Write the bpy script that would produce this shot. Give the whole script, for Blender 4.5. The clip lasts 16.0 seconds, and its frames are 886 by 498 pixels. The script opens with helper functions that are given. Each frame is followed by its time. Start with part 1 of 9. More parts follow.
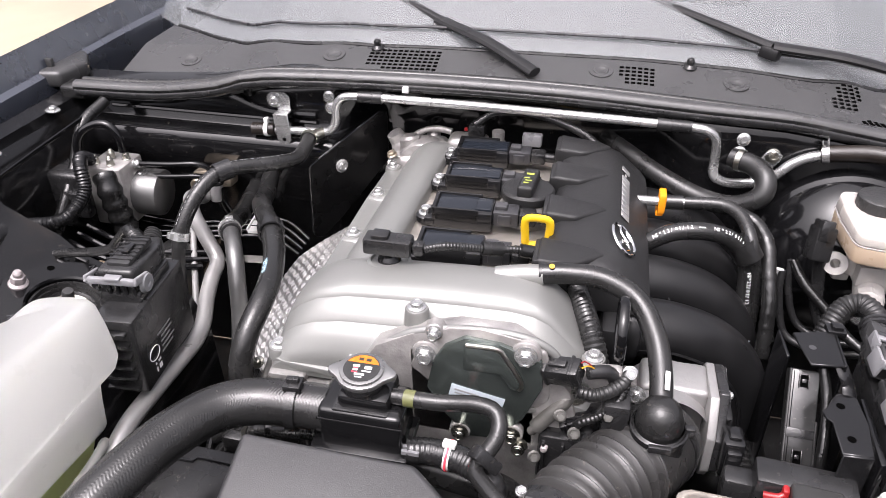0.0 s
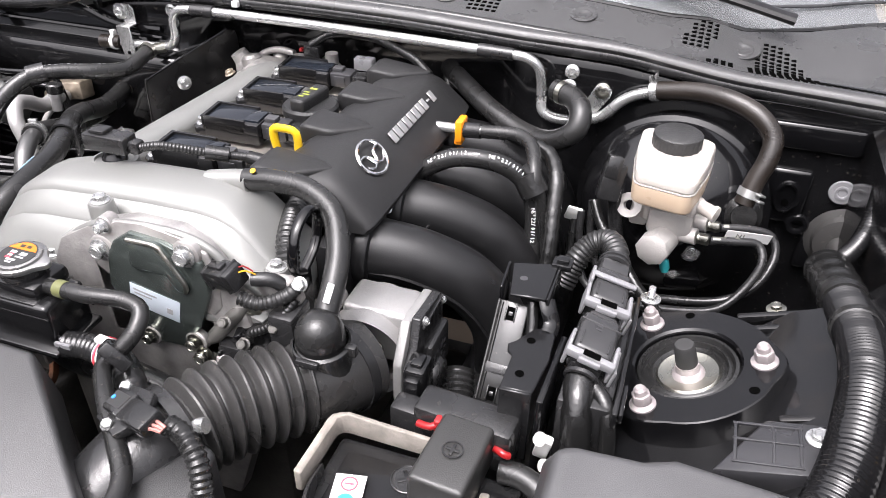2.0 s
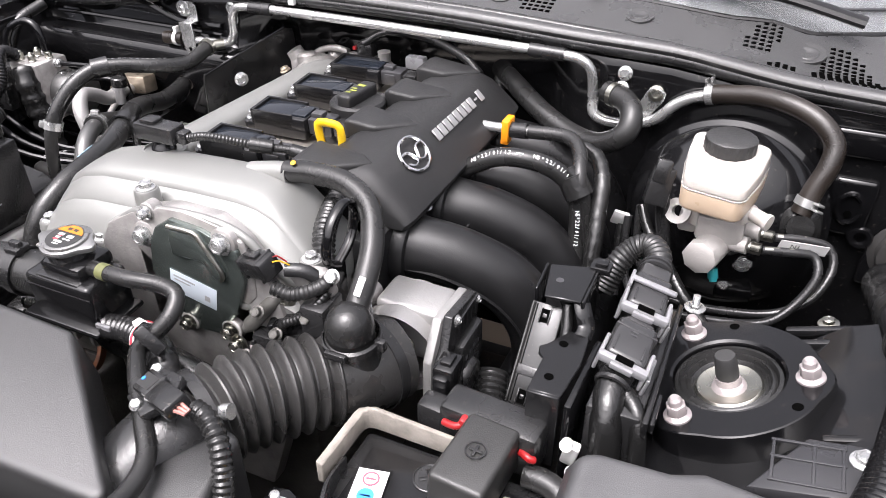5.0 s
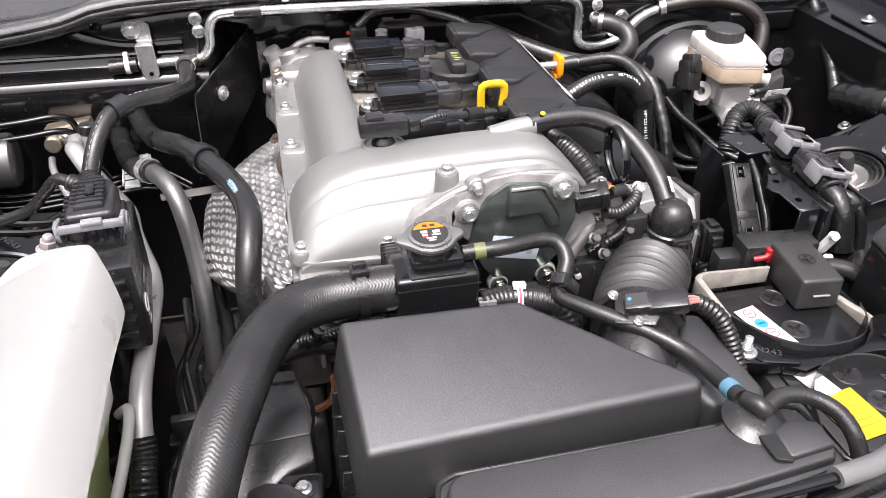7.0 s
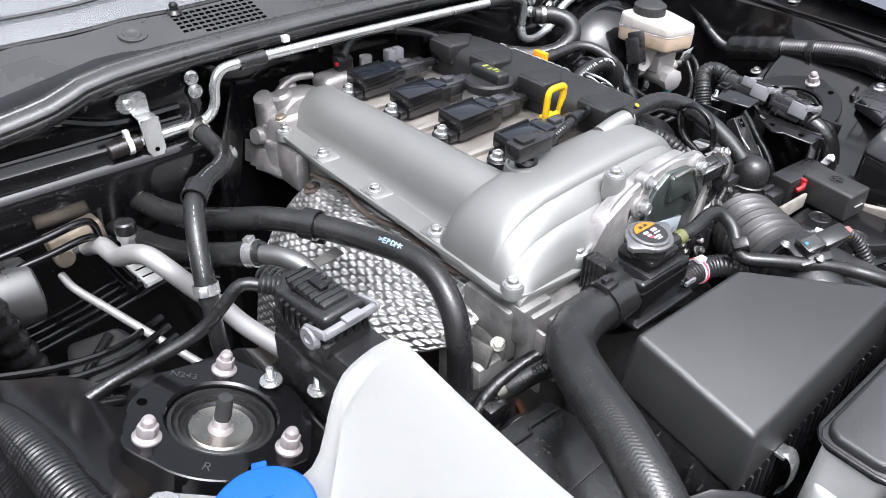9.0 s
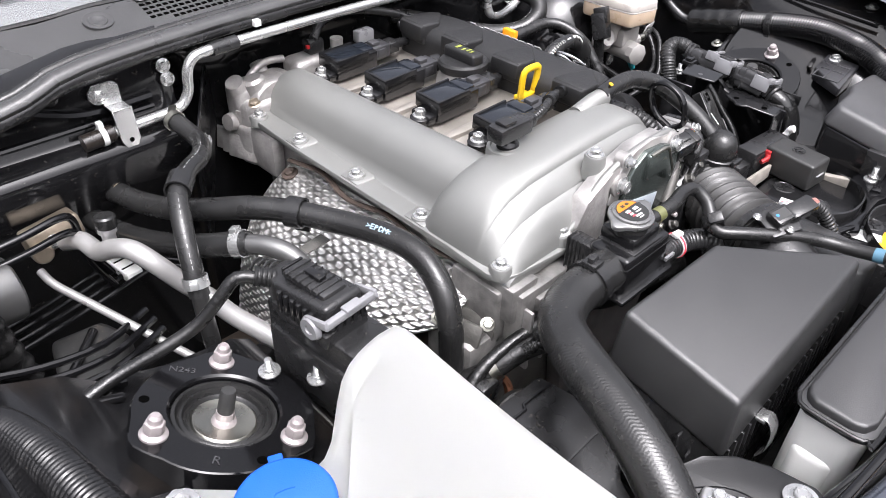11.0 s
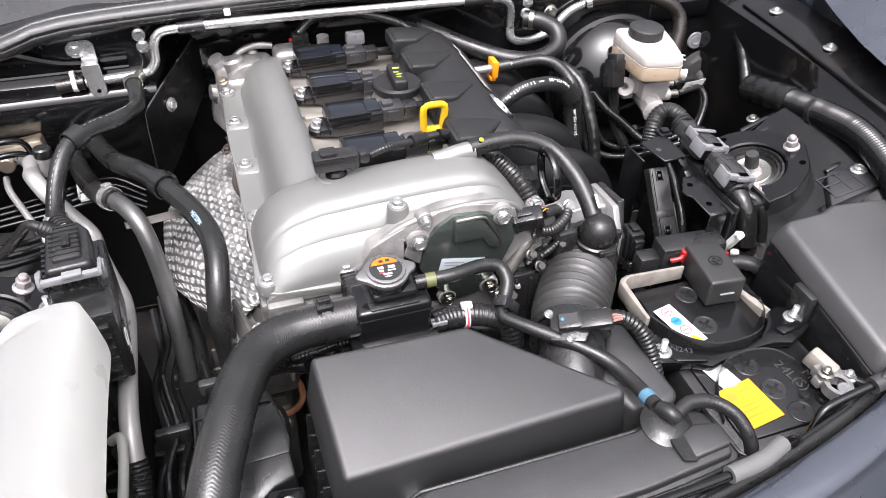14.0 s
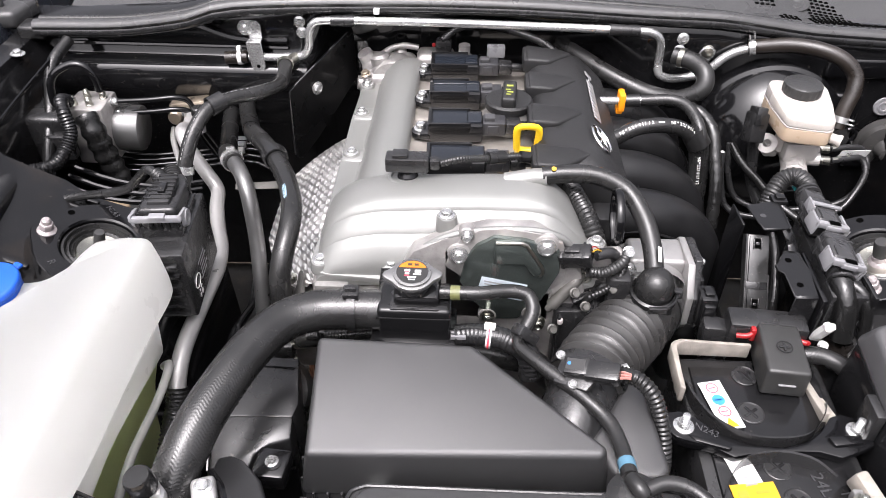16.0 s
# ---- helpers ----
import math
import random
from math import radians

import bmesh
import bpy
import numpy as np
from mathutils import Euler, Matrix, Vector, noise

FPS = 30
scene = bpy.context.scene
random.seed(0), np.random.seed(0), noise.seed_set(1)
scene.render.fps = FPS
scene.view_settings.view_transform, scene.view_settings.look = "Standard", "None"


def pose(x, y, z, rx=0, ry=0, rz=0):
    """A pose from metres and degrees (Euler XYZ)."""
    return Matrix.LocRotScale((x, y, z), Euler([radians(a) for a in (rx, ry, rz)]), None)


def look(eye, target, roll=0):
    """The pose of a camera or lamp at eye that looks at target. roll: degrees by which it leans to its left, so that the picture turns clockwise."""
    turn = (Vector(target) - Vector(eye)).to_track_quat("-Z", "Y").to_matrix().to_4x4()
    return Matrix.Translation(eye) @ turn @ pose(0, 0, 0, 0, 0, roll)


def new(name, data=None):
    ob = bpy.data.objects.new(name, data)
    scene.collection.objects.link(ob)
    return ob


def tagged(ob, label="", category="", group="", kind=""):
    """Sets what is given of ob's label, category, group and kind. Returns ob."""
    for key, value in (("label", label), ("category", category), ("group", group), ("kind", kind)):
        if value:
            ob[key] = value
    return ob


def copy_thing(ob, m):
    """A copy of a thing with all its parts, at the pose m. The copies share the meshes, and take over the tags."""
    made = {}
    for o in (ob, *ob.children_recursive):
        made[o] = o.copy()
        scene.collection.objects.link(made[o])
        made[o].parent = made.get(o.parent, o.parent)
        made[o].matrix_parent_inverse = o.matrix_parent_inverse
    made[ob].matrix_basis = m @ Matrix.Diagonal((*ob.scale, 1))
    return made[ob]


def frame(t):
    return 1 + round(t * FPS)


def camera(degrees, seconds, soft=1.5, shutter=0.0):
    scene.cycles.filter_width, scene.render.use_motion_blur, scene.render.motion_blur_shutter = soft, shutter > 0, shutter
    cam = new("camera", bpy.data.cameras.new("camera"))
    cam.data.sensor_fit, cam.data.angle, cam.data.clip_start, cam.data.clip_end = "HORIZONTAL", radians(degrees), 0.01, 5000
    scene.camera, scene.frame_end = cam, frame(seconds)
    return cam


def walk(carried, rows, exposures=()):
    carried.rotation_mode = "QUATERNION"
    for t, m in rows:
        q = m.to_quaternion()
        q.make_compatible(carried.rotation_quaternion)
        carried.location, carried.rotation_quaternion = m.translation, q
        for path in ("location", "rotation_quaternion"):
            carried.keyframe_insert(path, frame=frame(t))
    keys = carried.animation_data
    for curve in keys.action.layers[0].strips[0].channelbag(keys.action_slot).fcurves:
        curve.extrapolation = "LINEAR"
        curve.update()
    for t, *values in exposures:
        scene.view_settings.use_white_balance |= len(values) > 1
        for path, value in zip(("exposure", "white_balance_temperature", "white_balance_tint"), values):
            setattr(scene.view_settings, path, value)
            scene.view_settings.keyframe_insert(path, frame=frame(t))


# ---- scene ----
cam = camera(61.3, 16.0, soft=0.75)
PATH = [
    (0, (0.0489, -0.5639, 1.2154), (-0.3965, 1.4775, -0.1201), -0.1),
    (0.5, (0.0717, -0.5818, 1.172), (-0.3062, 1.4587, -0.1858), -0.1),
    (1, (0.091, -0.6132, 1.1894), (-0.2425, 1.4152, -0.197), 0.2),
    (1.5, (0.2435, -0.5732, 1.1646), (-0.1685, 1.4309, -0.2366), 0.5),
    (2, (0.3863, -0.4693, 1.1422), (-0.2766, 1.4624, -0.2639), 0.5),
    (2.5, (0.5225, -0.3529, 1.11), (-0.5051, 1.4278, -0.2788), 0.0),
    (3, (0.6037, -0.2697, 1.1013), (-0.6083, 1.4008, -0.2751), -0.1),
    (3.2, (0.6054, -0.2719, 1.1038), (-0.6336, 1.3764, -0.2726), -0.1),
    (5.3, (0.3201, -0.51, 1.1311), (-0.3642, 1.421, -0.2652), -0.6),
    (5.5, (0.2515, -0.5449, 1.1298), (-0.2927, 1.4248, -0.2751), -0.5),
    (6, (0.0792, -0.5993, 1.136), (-0.1069, 1.4275, -0.2813), -0.1),
    (6.5, (-0.0957, -0.6174, 1.141), (0.0616, 1.4101, -0.2788), 0.4),
    (7, (-0.2454, -0.629, 1.1398), (0.2362, 1.3458, -0.2813), 0.9),
    (7.5, (-0.4126, -0.6113, 1.1236), (0.3646, 1.2666, -0.2974), 1.2),
    (8, (-0.5465, -0.5662, 1.1497), (0.4817, 1.1812, -0.2788), 1.4),
    (8.5, (-0.614, -0.469, 1.167), (0.6107, 1.1465, -0.2627), 1.6),
    (8.7, (-0.6428, -0.4231, 1.1646), (0.6379, 1.1498, -0.2627), 1.5),
    (10.8, (-0.6898, -0.3811, 1.1782), (0.7157, 1.0104, -0.316), 1.8),
    (11, (-0.6863, -0.3855, 1.1819), (0.7196, 0.9922, -0.3272), 2.0),
    (11.5, (-0.6866, -0.402, 1.1894), (0.7005, 0.945, -0.3644), 2.1),
    (12, (-0.6682, -0.4349, 1.1894), (0.696, 0.8883, -0.4053), 2.1),
    (12.5, (-0.6183, -0.4965, 1.1993), (0.7044, 0.8432, -0.4152), 2.5),
    (13, (-0.5199, -0.5719, 1.2216), (0.6841, 0.8667, -0.4016), 2.7),
    (13.5, (-0.3509, -0.5855, 1.2414), (0.6141, 1.0293, -0.3755), 2.6),
    (14, (-0.2588, -0.6255, 1.27), (0.3765, 1.1449, -0.3458), 2.1),
    (14.5, (-0.1327, -0.6697, 1.2861), (0.1888, 1.1874, -0.3272), 1.6),
    (15, (-0.0903, -0.6607, 1.2886), (0.0232, 1.2207, -0.3222), 1.1),
    (15.5, (-0.08, -0.6496, 1.2898), (-0.0842, 1.2371, -0.3197), 0.8),
    (16, (-0.0725, -0.6607, 1.2886), (-0.1493, 1.2271, -0.3185), 0.3),
]
walk(cam, [(t, look(eye, target, roll)) for t, eye, target, roll in PATH],
     [(0, 1.57, 6430, 12), (1.2, 1.75, 6380, 9.5), (2.4, 1.86, 6380, 9), (5.3, 1.84, 6400, 9.5), (6.2, 1.76, 6420, 9.5), (7.3, 1.70, 6450, 9), (8.3, 1.68, 5980, 6), (10.8, 1.70, 6250, 8), (11.6, 1.70, 6250, 8), (12.8, 1.66, 5980, 7), (13.3, 1.66, 6050, 9), (14.2, 1.66, 6360, 9), (16, 1.68, 6380, 9.5)])

# ---- light: bright overcast daylight ----
world = bpy.data.worlds.new("sky")
scene.world = world
world.use_nodes = True
wn = world.node_tree.nodes
sky = wn.new("ShaderNodeTexSky")
sky.sky_type, sky.sun_disc = "NISHITA", False
sky.sun_elevation, sky.sun_rotation = radians(68), radians(200)
sky.air_density, sky.dust_density, sky.ozone_density = 0.4, 10.0, 0.6
cloud = wn.new("ShaderNodeHueSaturation")  # cloud cover takes the blue out of the sky
cloud.inputs["Saturation"].default_value = 0.25
tint = wn.new("ShaderNodeMix")
tint.data_type, tint.blend_type = "RGBA", "MULTIPLY"
tint.inputs["Factor"].default_value = 1.0
tint.inputs["B"].default_value = (1.0, 0.965, 1.0, 1)
world.node_tree.links.new(sky.outputs[0], cloud.inputs["Color"])
world.node_tree.links.new(cloud.outputs[0], tint.inputs["A"])
world.node_tree.links.new(tint.outputs["Result"], wn["Background"].inputs[0])
wn["Background"].inputs[1].default_value = 0.15
sun = new("sun", bpy.data.lights.new("sun", "SUN"))
sun.data.energy, sun.data.angle, sun.data.color = 0.3, radians(110), (1.0, 0.95, 0.94)
sun.matrix_basis = look((-0.4, -1.15, 3.1), (0, 0, 0))
scene.view_settings.exposure = 1.68

# ---- materials ----
def mat(name, base, rough=0.5, metal=0.0, bump=0.0, bscale=900.0, var=0.15, vscale=18.0, coat=0.0, spec=0.5,
        rvar=0.12, dust=0.0, sss=0.0, mud=0.0):
    """A procedural surface: colour clouds, fine grain relief, uneven gloss and, where asked, dust specks."""
    m = bpy.data.materials.new(name)
    m.use_nodes = True
    nt = m.node_tree
    N, L = nt.nodes, nt.links
    b = N["Principled BSDF"]
    co = N.new("ShaderNodeTexCoord").outputs["Object"]

    def noise_tex(scale, detail=4.0, roughness=0.55):
        n = N.new("ShaderNodeTexNoise")
        n.inputs["Scale"].default_value = scale
        n.inputs["Detail"].default_value = detail
        n.inputs["Roughness"].default_value = roughness
        L.new(co, n.inputs["Vector"])
        return n.outputs["Fac"]

    def ramp(value, lo, hi, a, c):
        r = N.new("ShaderNodeMapRange")
        r.inputs["From Min"].default_value, r.inputs["From Max"].default_value = lo, hi
        r.inputs["To Min"].default_value, r.inputs["To Max"].default_value = a, c
        L.new(value, r.inputs["Value"])
        return r.outputs["Result"]

    big = noise_tex(vscale)
    fine = noise_tex(bscale, 2.0)
    mix = N.new("ShaderNodeMix")
    mix.data_type = "RGBA"
    mix.inputs["A"].default_value = (*[c * (1 - var) for c in base], 1)
    mix.inputs["B"].default_value = (*[min(1, c * (1 + var)) for c in base], 1)
    L.new(ramp(big, 0.3, 0.7, 0, 1), mix.inputs["Factor"])
    colour = mix.outputs["Result"]
    if dust:
        speck = noise_tex(170.0, 6.0, 0.7)
        d = N.new("ShaderNodeMix")
        d.data_type = "RGBA"
        d.inputs["B"].default_value = (0.34, 0.3, 0.25, 1)
        L.new(colour, d.inputs["A"])
        L.new(ramp(speck, 0.62, 0.70, 0, dust), d.inputs["Factor"])
        colour = d.outputs["Result"]
    if mud:
        patch = noise_tex(11.0, 8.0, 0.62)
        d = N.new("ShaderNodeMix")
        d.data_type = "RGBA"
        d.inputs["B"].default_value = (0.085, 0.062, 0.042, 1)
        L.new(colour, d.inputs["A"])
        L.new(ramp(patch, 0.52, 0.68, 0, mud), d.inputs["Factor"])
        colour = d.outputs["Result"]
    L.new(colour, b.inputs["Base Color"])
    L.new(ramp(big, 0.3, 0.7, max(0.02, rough - rvar), min(1, rough + rvar)), b.inputs["Roughness"])
    b.inputs["Metallic"].default_value = metal
    b.inputs["Specular IOR Level"].default_value = spec
    b.inputs["Coat Weight"].default_value = coat
    b.inputs["Coat Roughness"].default_value = 0.06
    if sss:
        b.inputs["Subsurface Weight"].default_value = sss
        b.inputs["Subsurface Radius"].default_value = (0.04, 0.04, 0.036)
        b.inputs["Subsurface Scale"].default_value = 1.0
    if bump:
        bn = N.new("ShaderNodeBump")
        bn.inputs["Strength"].default_value = bump
        bn.inputs["Distance"].default_value = 0.0006
        L.new(fine, bn.inputs["Height"])
        L.new(bn.outputs["Normal"], b.inputs["Normal"])
    return m


M_LID = mat("grained_black_plastic", (0.019, 0.019, 0.0195), 0.40, bump=0.5, bscale=1600, var=0.08, rvar=0.05, spec=0.8)
M_PLASTIC = mat("black_plastic", (0.0145, 0.0145, 0.015), 0.25, bump=0.4, bscale=420, var=0.3, dust=0.10)
M_GLOSSPL = mat("smooth_black_plastic", (0.007, 0.007, 0.0075), 0.15, var=0.2, rvar=0.06, dust=0.07)
M_FUSE = mat("grained_charcoal_plastic", (0.044, 0.044, 0.0455), 0.40, bump=0.3, bscale=1600, var=0.08, rvar=0.05, spec=0.8)
M_SHROUD = mat("dusty_gloss_shroud_plastic", (0.010, 0.010, 0.0105), 0.30, bump=0.15, bscale=300, var=0.3, dust=0.25, rvar=0.08, spec=0.55)
M_RUNNER = mat("matt_black_nylon", (0.008, 0.008, 0.0085), 0.36, bump=0.14, bscale=900, var=0.15, spec=0.4, dust=0.04)
M_COVER = mat("charcoal_cover_plastic", (0.0130, 0.0130, 0.0134), 0.46, spec=0.38, bump=0.6, bscale=1500, var=0.1, rvar=0.05)
M_RUBBER = mat("black_rubber", (0.014, 0.014, 0.014), 0.26, bump=0.3, bscale=420, var=0.3, dust=0.08, spec=0.45)
M_GROM = mat("dull_grey_rubber", (0.030, 0.029, 0.028), 0.6, bump=0.5, bscale=300, var=0.2, dust=0.1)
M_RUBBERB = mat("brownish_aged_rubber", (0.015, 0.012, 0.010), 0.34, bump=0.4, bscale=500, var=0.35)
M_HOSE = mat("cord_ribbed_rubber", (0.015, 0.015, 0.015), 0.25, bump=0.2, bscale=600, var=0.25, dust=0.06)
M_RESW = mat("translucent_white_tank", (0.86, 0.86, 0.84), 0.34, var=0.05)
M_BELLOWS = mat("dusty_grey_rubber", (0.025, 0.0245, 0.024), 0.34, bump=0.4, bscale=420, var=0.3, dust=0.22)
M_PAINT = mat("black_body_paint", (0.004, 0.004, 0.0045), 0.12, var=0.2, spec=0.45, dust=0.03, rvar=0.05)
M_BOOST = mat("deep_gloss_black_enamel", (0.005, 0.005, 0.0055), 0.10, var=0.2, spec=0.5, dust=0.05, rvar=0.03)
M_WINGP = mat("dull_black_inner_paint", (0.006, 0.006, 0.0065), 0.13, var=0.25, spec=0.5, dust=0.06, rvar=0.06, mud=0.10)
M_DARK = mat("grimy_dark_underbody", (0.014, 0.014, 0.014), 0.5, bump=0.6, bscale=120, var=0.4, dust=0.25, mud=0.5)
M_ALU = mat("satin_cast_aluminium", (0.232, 0.234, 0.225), 0.47, 0.6, bump=0.16, bscale=1600, var=0.05, rvar=0.05, vscale=9)
M_CAST = mat("rough_cast_aluminium", (0.34, 0.328, 0.318), 0.4, 0.6, bump=1.0, bscale=300, var=0.28, vscale=45, dust=0.15)
M_CASTD = mat("dull_dark_casting", (0.10, 0.097, 0.09), 0.5, 0.5, bump=1.0, bscale=260, var=0.4, vscale=30)
M_BLOCK = mat("grey_engine_casting", (0.19, 0.185, 0.178), 0.45, 0.55, bump=1.0, bscale=280, var=0.4, vscale=40, dust=0.2)
M_VALLEY = mat("oxidised_cast_valley", (0.27, 0.25, 0.225), 0.5, 0.6, bump=0.5, bscale=500, var=0.2, vscale=25)
M_STEEL = mat("zinc_plated_steel", (0.50, 0.505, 0.50), 0.24, 0.8, bump=0.15, bscale=800, var=0.12, rvar=0.1)
M_STEELB = mat("yellowish_plated_steel", (0.36, 0.355, 0.315), 0.3, 1.0, var=0.15)
M_NUT = mat("pale_coated_nut", (0.31, 0.28, 0.28), 0.42, 0.35, bump=0.3, var=0.15)
M_PLATE = mat("dark_green_grey_steel_plate", (0.11, 0.128, 0.120), 0.13, 0.75, bump=0.15, var=0.25, dust=0.10)
M_DULLP = mat("dull_steel_pipe", (0.12, 0.12, 0.119), 0.36, 0.7, bump=0.2, var=0.15)
M_PIPE = mat("greyed_aluminium_pipe", (0.46, 0.455, 0.455), 0.45, 0.8, bump=0.2, bscale=700, var=0.08)
M_BRIGHT = mat("bright_aluminium_fitting", (0.56, 0.555, 0.55), 0.36, 0.7, bump=0.2, bscale=700, var=0.08)
M_PALE = mat("pale_grey_coated_pipe", (0.285, 0.28, 0.275), 0.36, 0.4, bump=0.15, bscale=700, var=0.1)
M_FIREW = mat("dusty_black_bulkhead_paint", (0.006, 0.006, 0.0065), 0.10, var=0.3, spec=0.42, dust=0.14, rvar=0.05)
M_SHIELD = mat("bright_heat_shield_foil", (0.72, 0.71, 0.695), 0.46, 1.0, bump=0.15, bscale=600, var=0.06)
M_MCYL = mat("machined_bright_casting", (0.37, 0.355, 0.34), 0.42, 0.35, bump=0.6, bscale=400, var=0.15)
M_THROT = mat("grey_cast_throttle", (0.30, 0.295, 0.29), 0.4, 0.6, bump=0.6, bscale=400, var=0.15)
M_RUST = mat("rusty_edge_steel", (0.05, 0.037, 0.03), 0.7, 0.4, bump=0.8, bscale=300, var=0.5, vscale=60)
M_BRASS = mat("tarnished_bronze_fitting", (0.33, 0.28, 0.22), 0.38, 0.8, bump=0.4, var=0.35, vscale=40)
M_TANK = mat("milky_white_plastic", (0.41, 0.415, 0.407), 0.36, bump=0.12, bscale=300, var=0.03, sss=1.0)


def milky(m, colour, share):
    """Let light pass diffusely through a thin-walled plastic, as milky tanks do."""
    N, L = m.node_tree.nodes, m.node_tree.links
    out = [n for n in N if n.type == "OUTPUT_MATERIAL"][0]
    solid = [n for n in N if n.type == "BSDF_PRINCIPLED"][0]
    thin = N.new("ShaderNodeBsdfTranslucent")
    thin.inputs["Color"].default_value = (*colour, 1)
    both = N.new("ShaderNodeMixShader")
    both.inputs[0].default_value = share
    L.new(solid.outputs[0], both.inputs[1])
    L.new(thin.outputs[0], both.inputs[2])
    L.new(both.outputs[0], out.inputs["Surface"])


milky(M_TANK, (0.92, 0.92, 0.90), 0.58)
milky(M_RESW, (0.92, 0.92, 0.90), 0.3)
M_TANKG = mat("greenish_tank_bottom", (0.60, 0.66, 0.34), 0.42, var=0.1)
milky(M_TANKG, (0.80, 0.88, 0.45), 0.35)
M_RES = mat("cloudy_white_reservoir", (0.40, 0.375, 0.35), 0.34, var=0.05, sss=0.4)
M_FLUID = mat("amber_fluid_zone", (0.43, 0.335, 0.245), 0.34, var=0.06, sss=0.4)
M_BLUE = mat("blue_cap_plastic", (0.006, 0.075, 0.45), 0.42, bump=0.2, var=0.05)
M_YELLOW = mat("yellow_plastic", (0.62, 0.40, 0.012), 0.35, var=0.05)
M_ORANGE = mat("orange_plastic", (0.75, 0.26, 0.01), 0.38, var=0.05)
M_RED = mat("red_plastic", (0.24, 0.010, 0.012), 0.35, var=0.08)
M_TEAL = mat("teal_plastic", (0.02, 0.2, 0.22), 0.4)
M_FOAM = mat("beige_foam", (0.23, 0.21, 0.185), 0.85, bump=1.0, bscale=500, var=0.25, vscale=60)
M_GREY = mat("light_grey_plastic", (0.175, 0.175, 0.182), 0.32, bump=0.15, var=0.12)
M_MIDGREY = mat("mid_grey_plastic", (0.034, 0.034, 0.036), 0.3, bump=0.2, var=0.15)
M_PLUG = mat("dark_grey_plug_plastic", (0.024, 0.024, 0.026), 0.3, bump=0.2, var=0.15)
M_SMOKE = mat("smoky_connector_plastic", (0.030, 0.030, 0.031), 0.16, var=0.15)
M_WHITE = mat("white_label", (0.55, 0.55, 0.545), 0.45, var=0.03)
M_WHITEPL = mat("white_plastic", (0.6, 0.6, 0.59), 0.35, var=0.04)
M_INK = mat("black_ink", (0.02, 0.02, 0.02), 0.5)
M_PRINT = mat("pale_print", (0.7, 0.7, 0.68), 0.5)
M_DIM = mat("faint_grey_print", (0.2, 0.2, 0.2), 0.5)
M_LABELG = mat("blue_grey_label", (0.36, 0.40, 0.44), 0.45, var=0.05)
M_LIME = mat("yellow_green_print", (0.26, 0.29, 0.05), 0.5)
M_LYELL = mat("yellow_label", (0.5, 0.275, 0.008), 0.45, var=0.05)
M_LORANGE = mat("orange_label", (0.55, 0.15, 0.01), 0.45, var=0.03)
M_LBLUE = mat("blue_print", (0.03, 0.2, 0.55), 0.5)
M_LRED = mat("red_print", (0.75, 0.05, 0.08), 0.5)
M_CHROME = mat("chrome", (0.85, 0.85, 0.85), 0.1, 1.0, var=0.03, rvar=0.03)
M_BODY = mat("dark_blue_body_paint", (0.072, 0.081, 0.104), 0.28, 0.65, var=0.08, coat=1.0, rvar=0.04)
M_BODY.node_tree.nodes["Principled BSDF"].inputs["Coat IOR"].default_value = 1.8
M_UNSEEN = mat("unseen_dark_wall", (0.05, 0.05, 0.052), 0.8, bump=0.6, bscale=30, var=0.2, vscale=1.0)
M_GROUND = mat("pale_dusty_concrete", (0.32, 0.255, 0.19), 0.9, bump=1.0, bscale=60, var=0.15, vscale=1.2)
M_COWL = mat("grey_black_cowl_plastic", (0.038, 0.038, 0.0385), 0.30, bump=0.4, bscale=1200, var=0.1, rvar=0.06)
# openings are not cut: their inner shade is painted as near-black tiles and discs
M_HOLE = mat("painted_opening_shade", (0.0015, 0.0015, 0.0015), 0.9, spec=0.0)
M_MUD = mat("dusty_metal", (0.13, 0.095, 0.06), 0.8, 0.2, bump=1.0, bscale=250, var=0.5, vscale=50)
M_TAPE = mat("glossy_tape_wrap", (0.008, 0.008, 0.008), 0.25, bump=1.0, bscale=150, var=0.3)
M_STUDRUB = mat("matt_stud_cap", (0.02, 0.02, 0.02), 0.6)


def glass():
    m = bpy.data.materials.new("windscreen_glass")
    m.use_nodes = True
    b = m.node_tree.nodes["Principled BSDF"]
    b.inputs["Base Color"].default_value = (0.5, 0.52, 0.53, 1)
    b.inputs["Roughness"].default_value = 0.02
    b.inputs["Transmission Weight"].default_value = 0.9
    b.inputs["IOR"].default_value = 1.5
    return m


M_GLASS = glass()

# ---- building helpers ----
MW = {}


def thing(name, at=(0, 0, 0), rot=(0, 0, 0), label="", category="", group="", kind=""):
    """An Empty at the base of a thing."""
    ob = new(name)
    ob.empty_display_size = 0.02
    MW[ob] = pose(*at, *rot)
    ob.matrix_basis = MW[ob]
    return tagged(ob, label, category, group, kind)


def mesh_of(bm, name, material, smooth=38):
    me = bpy.data.meshes.new(name)
    bmesh.ops.recalc_face_normals(bm, faces=bm.faces)
    bm.to_mesh(me)
    bm.free()
    me.shade_smooth()
    me.set_sharp_from_angle(angle=radians(smooth))
    me.materials.append(material)
    return me


def part(name, bm, material, parent, label="", smooth=38, local=False):
    """One mesh object under a thing or a part; bm is in world metres unless local."""
    if not local:
        bm.transform(MW[parent].inverted())
    ob = new(name, mesh_of(bm, name, material, smooth))
    ob.parent = parent
    MW[ob] = MW[parent]
    return tagged(ob, label)


